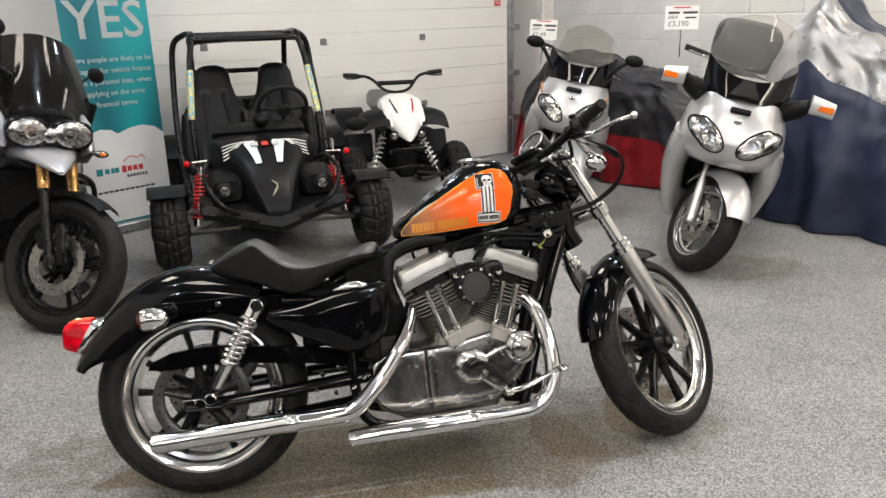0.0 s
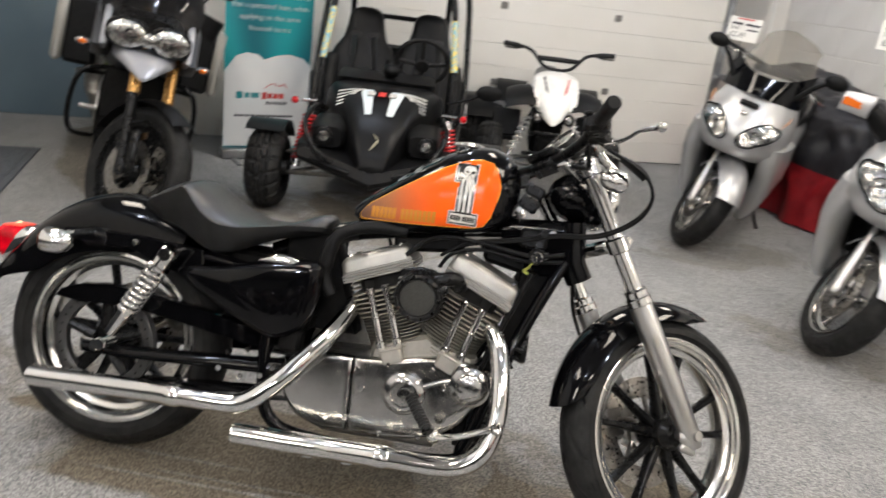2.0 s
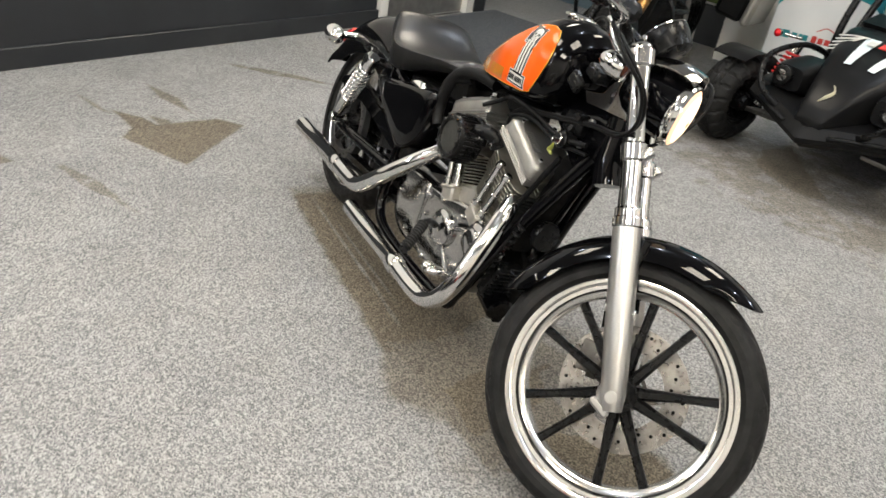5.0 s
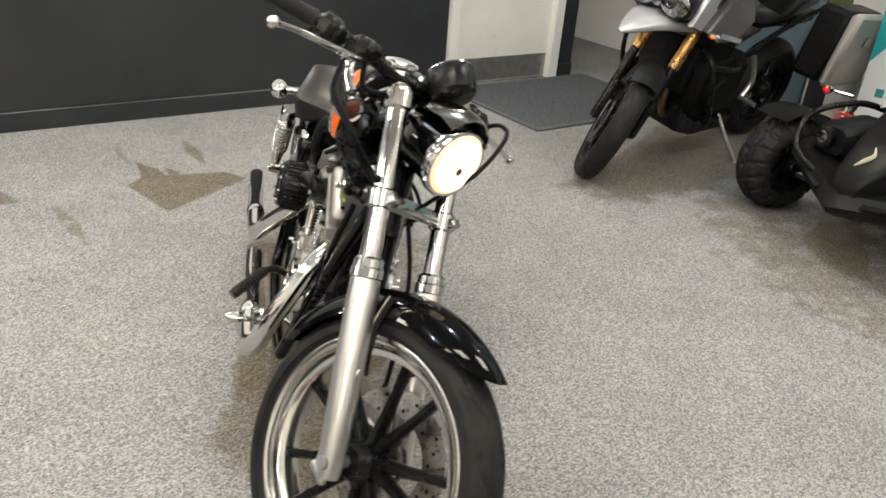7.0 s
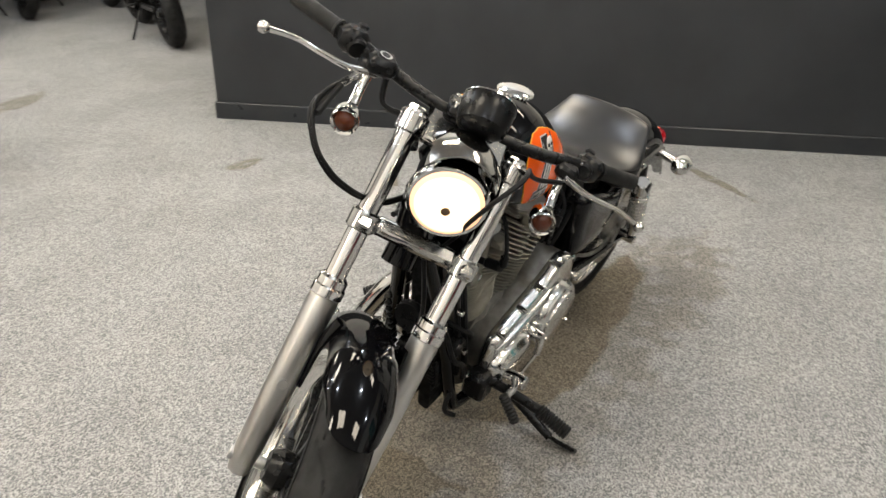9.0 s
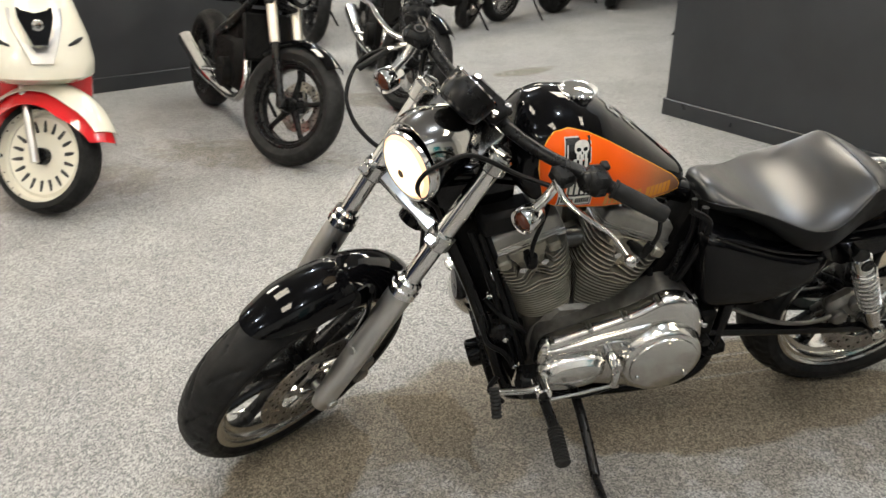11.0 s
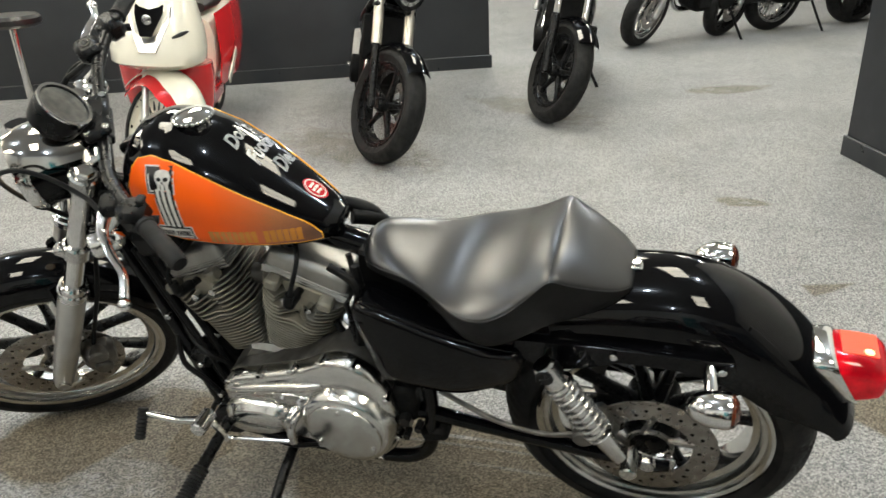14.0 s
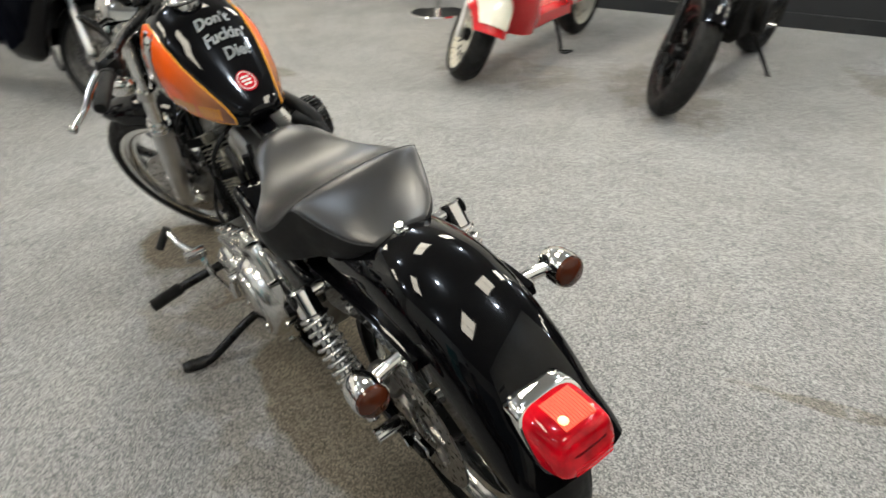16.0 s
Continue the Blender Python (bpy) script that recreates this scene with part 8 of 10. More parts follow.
def wall_text(parent, body, size, u0, v0, y, material, label="", bold=0.0, align="LEFT"):
    cu = bpy.data.curves.new("lettering", "FONT")
    cu.body, cu.size, cu.align_x, cu.offset, cu.resolution_u, cu.extrude = body, size, align, bold * size, 2, 0.0004
    tmp = new("lettering", cu)
    me = bpy.data.meshes.new_from_object(tmp)
    bpy.data.objects.remove(tmp)
    for v in me.vertices:
        v.co = V((u0 + v.co.x, y, v0 + v.co.y))
    me.materials.clear()
    me.materials.append(material)
    ob = new("lettering", me)
    ob.parent = parent
    return tagged(ob, label)


M_INK = surf("dark_print", (0.03, 0.03, 0.035), rough=0.5)
M_TEALINK = surf("teal_print_ink", (0.02, 0.22, 0.24), rough=0.5)
M_REDINK = surf("red_print_ink", (0.50, 0.04, 0.03), rough=0.5)
wall_text(bn, "YES", 0.325, 0.0, 1.262, -0.003, M_BANWHITE, "large white word", 0.01, "CENTER")
for k, ln in enumerate(("More people are likely to be", "accepted for vehicle finance", "than a personal loan, when", "applying on the same", "financial terms")):
    wall_text(bn, ln, 0.0465, 0.0, 1.115 - 0.070 * k, -0.003, M_BANWHITE, "", 0.012, "CENTER")
lg = Mesh()
for k, (w, g) in enumerate(((0.042, 0.05), (0.030, 0.036), (0.022, 0.028), (0.030, 0.036))):
    lg.box((-0.185 + sum((0.05, 0.036, 0.028, 0.036)[:k]), -0.003, 0.42), (w, 0.001, 0.045 if k == 0 else 0.034), bev=0)
part("logo_bars", lg, M_TEALINK, bn)
lg = Mesh()
for k in range(4):
    lg.box((-0.020 + 0.038 * k, -0.003, 0.42), (0.030, 0.001, 0.046 if k == 0 else 0.034), bev=0)
lg.tube([(-0.02, -0.003, 0.468), (0.03, -0.003, 0.50), (0.08, -0.003, 0.485), (0.11, -0.003, 0.50), (0.13, -0.003, 0.47)], 0.003, 6)
part("logo_bars", lg, M_REDINK, bn)
lg = Mesh()
for k in range(7):
    lg.box((0.0 + 0.021 * k, -0.003, 0.372), (0.014, 0.001, 0.020), bev=0)
for k in range(11):
    lg.box((-0.20 + 0.036 * k, -0.003, 0.285), (0.029, 0.001, 0.014), bev=0)
part("small_print_bars", lg, M_INK, bn)

# ---------------------------------------------------------------- off-road buggy (front axle centre at the origin, x ahead)
G = thing("buggy", pose(-0.085, 2.305, 0, 0, 0, -75.3), "matt black two-seat off-road buggy with roll cage and red springs", "buggy")
M_BUGGY = surf("satin_black_bodywork", (0.006, 0.006, 0.0065), (0.009, 0.009, 0.009), 8, 0.34, 0.0, spec=0.14)
for x, R, w in ((0.0, 0.225, 0.19), (-1.50, 0.25, 0.26)):
    for s in (-1, 1):
        wheel(G, "wheel", (x, s * 0.575, R), R, w, R * 0.52, 8, M_BLACKSATIN, M_BLACKSATIN, hub=0.05, n=150, blocks=18, kind="knob", deep=0.011, spoke_w=0.03)
        if x == 0.0:
            top, bot = V((-0.10, s * 0.37, 0.56)), V((-0.01, s * 0.43, 0.24))
            shk = part("shock_absorber", Mesh().cyl(top, bot, 0.014, n=12).cyl(top, top.lerp(bot, 0.15), 0.024, n=14).cyl(top.lerp(bot, 0.85), bot, 0.024, n=14), M_ALLOY, G)
            spring(shk, "spring", top.lerp(bot, 0.12), top.lerp(bot, 0.88), 0.032, 0.0062, 12, M_REDSPRING, label="red coil spring")
            part("wishbone", Mesh().tube([(0.06, s * 0.20, 0.23), (0.0, s * 0.48, 0.20), (-0.22, s * 0.20, 0.23)], 0.012, 8, smooth=False).tube([(0.04, s * 0.22, 0.36), (0.0, s * 0.47, 0.32), (-0.18, s * 0.22, 0.36)], 0.010, 8, smooth=False), M_ALLOYDULL, G)
            part("mud_flap", Mesh().sheet([[(0.26 * math.cos(radians(a)) * 1.0, s * (0.575 + 0.10 * u), 0.225 + 0.255 * math.sin(radians(a))) for u in (-1, -0.5, 0, 0.5, 1)] for a in range(60, 151, 10)], 0.005), M_BUGGY, G)
            ind = part("indicator", Mesh().tube([(-0.05, s * 0.34, 0.60), (-0.03, s * 0.42, 0.60)], 0.008, smooth=False).lathe([(0, -0.016), (0.016, -0.012), (0.020, 0.0), (0.020, 0.014)], (-0.02, s * 0.45, 0.60), AX["x"], 18), M_CHROME, G)
            part("lens", Mesh().lathe([(0.019, 0.013), (0.013, 0.020), (0, 0.023)], (-0.02, s * 0.45, 0.60), AX["x"], 18), M_RED, ind)
            lm = part("headlamp", Mesh().lathe([(0, -0.07), (0.03, -0.06), (0.044, -0.01), (0.046, 0.01), (0.040, 0.014)], (0.12, s * 0.27, 0.455), AX["x"], 22), M_BLACKSATIN, G)
            part("lens", Mesh().lathe([(0.040, 0.010), (0.02, 0.016), (0, 0.018)], (0.12, s * 0.27, 0.455), AX["x"], 22), M_LAMPREFL, lm)
            if s > 0:
                part("mirror", Mesh().tube([(-0.35, s * 0.36, 0.62), (-0.32, s * 0.48, 0.66), (-0.31, s * 0.55, 0.70)], 0.007, 8).ball((-0.31, s * 0.59, 0.71), (0.022, 0.075, 0.045)), M_PLASTIC, G)
        else:
            part("rear_guard", Mesh().sheet([[(x + 0.30 * math.cos(radians(a)), s * (0.575 + 0.14 * u), R + 0.30 * math.sin(radians(a))) for u in (-1, -0.5, 0, 0.5, 1)] for a in range(35, 171, 12)], 0.006), M_BUGGY, G)
# bodywork
nose = []
for x, w, b, t, p in ((0.25, 0.065, 0.32, 0.35, 0.35), (0.21, 0.085, 0.28, 0.41, 0.32), (0.10, 0.130, 0.27, 0.505, 0.32), (-0.05, 0.190, 0.27, 0.595, 0.32), (-0.22, 0.265, 0.28, 0.66, 0.32), (-0.38, 0.32, 0.28, 0.685, 0.30), (-0.46, 0.34, 0.28, 0.66, 0.30)):
    nose.append([(x, y, z) for y, z in sq((0, (b + t) / 2), w, (t - b) / 2, 28, p)])
part("bonnet", Mesh().rings(nose), M_BUGGY, G, "wedge-shaped satin black bonnet")
for s in (-1, 1):
    part("lamp_pod", Mesh().rings([[(x, s * 0.255 + y, z) for y, z in sq((0, zc), w, h, 18, 0.5)] for x, w, zc, h in ((-0.12, 0.10, 0.44, 0.09), (0.04, 0.095, 0.44, 0.075), (0.10, 0.075, 0.445, 0.055))]), M_BUGGY, G)
    part("bumper_edge", Mesh().prism([(0.13, 0.32), (0.11, 0.40), (0.02, 0.42), (0.02, 0.30)], s * 0.33, s * 0.41, "y", 0.02), M_BUGGY, G)
bump_ = []
for k in range(17):
    y = -0.40 + 0.05 * k
    v = abs(y)
    x1, z0, z1 = 0.305 - 0.42 * v, 0.215 + 0.20 * v, 0.315 + 0.18 * v
    bump_.append([(-0.02, y, z0 + 0.03), (x1 - 0.07, y, z0), (x1 - 0.01, y, z0 + 0.025), (x1, y, (z0 + z1) / 2), (x1 - 0.035, y, z1), (-0.02, y, z1 + 0.03)])
part("front_bumper", Mesh().rings(bump_), M_BUGGY, G, "V-shaped black nose bumper", sharp=30)
for s in (-1, 1):
    part("bumper_slat", Mesh().box((0.205, s * 0.22, 0.318), (0.03, 0.24, 0.020), (s * 8, 0, s * 22.8), 0.006), M_PLASTIC, G)
    st = Mesh()
    z = lambda x: np.interp(x, [-0.38, -0.22, -0.05, 0.10, 0.20], [0.690, 0.667, 0.604, 0.515, 0.415])
    for k in range(6):
        x0, x1 = -0.225 + 0.038 * k, -0.225 + 0.038 * (k + 1)
        c0, c1 = 0.088 - 0.005 * k, 0.088 - 0.005 * (k + 1)
        h0, h1 = 0.036 - 0.0032 * k, 0.036 - 0.0032 * (k + 1)
        st.add([(x0, s * (c0 - h0), z(x0)), (x0, s * (c0 + h0), z(x0) - 0.003), (x1, s * (c1 + h1), z(x1) - 0.003), (x1, s * (c1 - h1), z(x1))], [[0, 1, 2, 3]])
    part("bonnet_stripe", st, surf("pale_blue_stripe", (0.60, 0.68, 0.70), rough=0.4), G, "pale stripe decal")
    fe = Mesh()
    for k in range(5):
        fe.tube([(-0.20, s * (0.10 + 0.01 * k), 0.668), (-0.20 + 0.012 * k, s * 0.18, 0.660 - 0.012 * k), (-0.19 + 0.02 * k, s * 0.245, 0.645 - 0.016 * k)], 0.004, 6)
    part("wing_decal", fe, M_DECALW, G)
for y, mt_ in ((-0.06, M_DECALW), (0.0, M_REDINK), (0.06, M_DECALW)):
    part("letter_bar", Mesh().box((-0.165, y, 0.656), (0.045, 0.040, 0.006), (0, 18, 0), 0.001), mt_, G)
part("nose_decal", Mesh().tube([(0.125, -0.01, 0.492), (0.15, 0.015, 0.468), (0.175, 0.0, 0.442), (0.195, -0.02, 0.418)], [0.006, 0.014, 0.018, 0.008], 8, flat=0.3), surf("silver_gold_decal", (0.62, 0.58, 0.42), rough=0.35), G)
part("dash", Mesh().prism([(-0.44, 0.62), (-0.40, 0.70), (-0.52, 0.74), (-0.60, 0.70), (-0.58, 0.60)], -0.28, 0.28, "y", 0.02).ball((-0.46, 0.02, 0.755), (0.06, 0.05, 0.04)), M_PLASTIC, G)
part("steering_wheel", Mesh(Matrix.Translation((-0.66, 0.19, 0.80)) @ Matrix.Rotation(radians(-62), 4, "Y")).tube([(0.155 * math.cos(a), 0.155 * math.sin(a), 0) for a in [2 * math.pi * k / 24 for k in range(24)]], 0.014, 10, smooth=False, closed=True)
     .tube([(-0.15, 0, 0), (0, 0, -0.03), (0.15, 0, 0)], 0.012, 8, smooth=False).tube([(0, -0.15, 0), (0, 0, -0.03), (0, 0.15, 0)], 0.012, 8, smooth=False).cyl((0, 0, -0.05), (0, 0, -0.01), 0.04, n=16), M_RUBBER, G)
part("floor_pan", Mesh().box((-0.85, 0, 0.22), (1.2, 0.78, 0.03)), M_BLACKMATT, G)
part("engine", Mesh().box((-1.48, 0, 0.45), (0.45, 0.40, 0.40), bev=0.05).box((-1.35, 0, 0.75), (0.3, 0.6, 0.12), bev=0.04), M_BLACKMATT, G)
M_BLACKSEAT = surf("black_seat_plastic", (0.005, 0.005, 0.0055), (0.008, 0.008, 0.008), 20, 0.42, 0.0, bump=0.1, bscale=300, spec=0.22)
for s, off in ((-1, -0.205), (1, 0.215)):
    sx = off
    prof = []
    for z, x, w, d in ((0.30, -0.95, 0.20, 0.06), (0.45, -1.00, 0.215, 0.06), (0.62, -1.04, 0.225, 0.055), (0.74, -1.07, 0.215, 0.055), (0.80, -1.09, 0.185, 0.05), (0.86, -1.105, 0.140, 0.05), (0.93, -1.12, 0.122, 0.05), (1.00, -1.135, 0.112, 0.045), (1.04, -1.142, 0.085, 0.04), (1.055, -1.145, 0.04, 0.025)):
        prof.append([(x + dx, sx + dy, z) for dx, dy in sq((0, 0), d, w, 24, 0.6)])
    st = part("seat", Mesh().rings(prof), M_BLACKSEAT, G, "black moulded bucket seat")
    part("seat_base", Mesh().box((-0.78, sx, 0.33), (0.42, 0.40, 0.12), (0, -8, 0), 0.05), M_BLACKSEAT, st)
    for u in (-1, 1):
        part("bolster", Mesh().tube([(-0.88, sx + u * 0.20, 0.38), (-0.95, sx + u * 0.205, 0.55), (-1.01, sx + u * 0.19, 0.75)], [0.05, 0.055, 0.035], 10), M_BLACKSEAT, st)
        part("belt_slot", Mesh().prism(sq((sx + u * 0.055, 0.885), 0.038, 0.020, 16, 0.8), -1.068, -1.056, "x", 0.002), M_GREYBAG, st)
    part("harness", Mesh().tube([(-1.045, sx - 0.06, 0.88), (-1.0, sx - 0.075, 0.70), (-0.97, sx - 0.075, 0.55), (-0.93, sx - 0.06, 0.40)], 0.028, 8, flat=0.12).tube([(-1.045, sx + 0.06, 0.88), (-1.0, sx + 0.075, 0.70), (-0.97, sx + 0.075, 0.55)], 0.028, 8, flat=0.12), M_GREYBAG, st)
# roll cage
def cage_tube(pts, r, n=12, smooth=True):
    return part("cage_tube", Mesh().tube(pts, r, n, smooth=smooth), M_BLACKSATIN, G, "black tubular roll cage")


pillars = {}
for s in (-1, 1):
    pillars[s] = cage_tube([(-0.40, s * 0.37, 0.36), (-0.46, s * 0.385, 0.70), (-0.62, s * 0.355, 1.08), (-0.70, s * 0.325, 1.235), (-0.80, s * 0.32, 1.27), (-1.25, s * 0.32, 1.25)], 0.019)
    cage_tube([(-0.55, s * 0.44, 0.30), (-0.80, s * 0.47, 0.62), (-1.0, s * 0.455, 1.0), (-1.03, s * 0.43, 1.20), (-0.98, s * 0.36, 1.262), (-0.90, s * 0.32, 1.268)], 0.019)
    cage_tube([(-1.25, s * 0.32, 1.25), (-1.36, s * 0.32, 1.0), (-1.42, s * 0.32, 0.6)], 0.019)
    cage_tube([(-0.44, s * 0.38, 0.50), (-0.9, s * 0.46, 0.48), (-1.4, s * 0.34, 0.55)], 0.016, 10)
    cage_tube([(0.16, s * 0.16, 0.30), (0.22, s * 0.30, 0.40), (0.12, s * 0.37, 0.52), (-0.10, s * 0.34, 0.57), (-0.30, s * 0.32, 0.52)], 0.014, 10)
for x, z, r in ((-0.70, 1.235, 0.019), (-1.25, 1.25, 0.019), (-1.36, 1.0, 0.017)):
    cage_tube([(x, -0.325, z), (x, 0.325, z)], r, smooth=False)
for s in (-1, 1):
    part("cage_sticker", Mesh().tube([(-0.478, s * 0.384, 0.78), (-0.545, s * 0.369, 0.93), (-0.612, s * 0.357, 1.06)], 0.0205, 10, smooth=False), M_STICKER, pillars[s], "coloured warning tape on the cage tube")
roof = []
for i in range(9):
    f = i / 8
    roof.append([(-0.68 - 0.60 * f, u * 0.345, 1.268 - 0.02 * f + 0.012 * math.sin(9 * f + 3 * u) - 0.030 * abs(u) ** 6 - (0.035 * (1 - f * 4) if f < 0.25 else 0)) for u in [-1 + k / 7 for k in range(15)]])
part("roof_canvas", Mesh().sheet(roof, 0.006), surf("black_canvas", (0.012, 0.012, 0.013), (0.02, 0.02, 0.02), 20, 0.85, bump=0.4, bscale=350), G, "worn black canvas roof panel")
part("number_bar", Mesh().box((-0.62, 0.485, 0.55), (0.10, 0.006, 0.07), (0, 0, 0), 0.002), M_WHITEPLAST, G)

# ---------------------------------------------------------------- quad bike by the cream door
Q = thing("quad_bike", pose(0.72, 3.36, 0, 0, 0, -80) @ Matrix.Diagonal((0.94, 0.94, 0.92, 1)), "black and white quad bike with knobbly tyres beside the cream door", "quad bike")
for x, R, w, tr in ((0.0, 0.255, 0.17, 0.40), (-1.05, 0.24, 0.22, 0.40)):
    for s in (-1, 1):
        wheel(Q, "wheel", (x, s * tr, R), R, w, R * 0.50, 6, M_BLACKSATIN, M_BLACKSATIN, hub=0.05, n=110, blocks=16, kind="knob", deep=0.011, spoke_w=0.03)
        if x == 0.0:
            top, bot = V((-0.12, s * 0.13, 0.60)), V((0.0, s * 0.26, 0.28))
            sh_ = part("shock_absorber", Mesh().cyl(top, bot, 0.012, n=10), M_ALLOY, Q)
            spring(sh_, "spring", top.lerp(bot, 0.1), top.lerp(bot, 0.85), 0.028, 0.006, 7, M_WHITEPLAST, label="white coil spring")
            part("wishbone", Mesh().tube([(0.08, s * 0.10, 0.25), (0.0, s * 0.34, 0.25), (-0.20, s * 0.10, 0.25)], 0.011, 8, smooth=False), M_ALLOYDULL, Q)
            fn = [[(-0.10 + 0.24 * math.cos(radians(a)), s * (0.12 + 0.17 * u), 0.56 + 0.21 * math.sin(radians(a)) + 0.03 * u - 0.05 * u * u) for u in (0, 0.3, 0.7, 1.0, 1.2)] for a in range(30, 161, 13)]
            part("front_guard", Mesh().sheet(fn, 0.006), M_PLASTIC, Q)
            part("nerf_panel", Mesh().box((-0.50, s * 0.30, 0.36), (0.55, 0.18, 0.03), (0, 0, 0), 0.01).box((-0.28, s * 0.30, 0.47), (0.03, 0.20, 0.20), (0, -20, 0), 0.01), M_PLASTIC, Q)
            lm = part("headlamp", Mesh().lathe([(0, -0.05), (0.03, -0.04), (0.040, 0.0), (0.036, 0.008)], (0.13, s * 0.105, 0.60), AX["x"], 20), M_BLACKSATIN, Q)
            part("lens", Mesh().lathe([(0.034, 0.006), (0, 0.014)], (0.13, s * 0.105, 0.60), AX["x"], 20), M_LAMPREFL, lm)
        else:
            part("rear_guard", Mesh().sheet([[(x + 0.31 * math.cos(radians(a)), s * (0.16 + 0.22 * u), 0.40 + 0.28 * math.sin(radians(a))) for u in (0, 0.4, 0.8, 1.1)] for a in range(30, 151, 15)], 0.006), M_PLASTIC, Q)
nq = []
for x, w, zb, zt in ((0.20, 0.015, 0.56, 0.575), (0.16, 0.06, 0.57, 0.66), (0.07, 0.12, 0.60, 0.75), (-0.06, 0.17, 0.64, 0.83), (-0.20, 0.16, 0.70, 0.88), (-0.30, 0.08, 0.78, 0.87)):
    nq.append([(x, y, z) for y, z in sq((0, (zb + zt) / 2), w, (zt - zb) / 2, 20, 0.8)])
for s in (-1, 1):
    part("nose_wing", Mesh().prism([(0.10, 0.66), (0.085, 0.70), (-0.02, 0.80), (-0.14, 0.845), (-0.16, 0.80), (-0.04, 0.70)], s * 0.060, s * 0.150, "y", 0.012), M_WHITEPLAST, Q, "white angular nose wing")
    part("nose_eye", Mesh().prism([(0.075, 0.655), (0.060, 0.690), (-0.06, 0.745), (-0.08, 0.70), (0.0, 0.64)], s * 0.100, s * 0.165, "y", 0.010), M_PLASTIC, Q)
part("nose_panel", Mesh().rings(nq), M_WHITEPLAST, Q, "white pointed nose panel")
for s in (-1, 1):
    part("nose_stripe", Mesh().tube([(0.10, s * 0.035, 0.70), (0.02, s * 0.065, 0.775), (-0.10, s * 0.085, 0.842)], [0.004, 0.012, 0.008], 8, flat=0.4), M_REDINK if s > 0 else M_INK, Q)
part("front_bumper", Mesh().tube([(0.02, -0.16, 0.32), (0.20, -0.12, 0.36), (0.22, 0, 0.38), (0.20, 0.12, 0.36), (0.02, 0.16, 0.32)], 0.013, 10).tube([(0.05, -0.12, 0.46), (0.18, -0.10, 0.50), (0.18, 0.10, 0.50), (0.05, 0.12, 0.46)], 0.012, 10), M_BLACKSATIN, Q)
part("engine", Mesh().box((-0.48, 0, 0.42), (0.50, 0.22, 0.34), bev=0.04).box((-0.02, 0, 0.36), (0.2, 0.16, 0.2), bev=0.03), M_BLACKMATT, Q)
part("fuel_tank", Mesh().rings(loft_x([(-0.22, 0.08, 0.66, 0.82), (-0.36, 0.12, 0.64, 0.86), (-0.52, 0.09, 0.66, 0.80)])), M_PLASTIC, Q)
part("seat", Mesh().rings(loft_x([(-0.46, 0.09, 0.68, 0.80), (-0.70, 0.12, 0.66, 0.77), (-1.05, 0.11, 0.68, 0.82), (-1.20, 0.07, 0.72, 0.82)])), M_LEATHER, Q)
part("handlebar", Mesh().tube([(-0.35, -0.36, 1.02), (-0.30, -0.20, 1.00), (-0.22, -0.08, 0.90), (-0.22, 0.08, 0.90), (-0.30, 0.20, 1.00), (-0.35, 0.36, 1.02)], 0.012, 10).tube([(-0.27, -0.14, 0.955), (-0.27, 0.14, 0.955)], 0.018, smooth=False), M_BLACKSATIN, Q)
for s in (-1, 1):
    part("grip", Mesh().cyl((-0.335, s * 0.28, 1.015), (-0.352, s * 0.39, 1.022), 0.018, n=12), M_RUBBER, Q)
    part("lever", Mesh().tube([(-0.28, s * 0.25, 1.01), (-0.26, s * 0.31, 1.0), (-0.29, s * 0.38, 1.0)], 0.006, 8), M_BLACKSATIN, Q)

M_DULLAMBER = surf("pale_amber_lens", (0.45, 0.22, 0.10), rough=0.15, coat=0.6)
# ---------------------------------------------------------------- maxi scooters (front contact at the origin, x ahead)
def slice_ring(z, xf, xb, w, n=30, p=0.75):
    """A level outline: blunt front at xf, square back at xb."""
    return [(x, y, z) for x, y in sq(((xf + xb) / 2, 0), (xf - xb) / 2, w, n, p)]


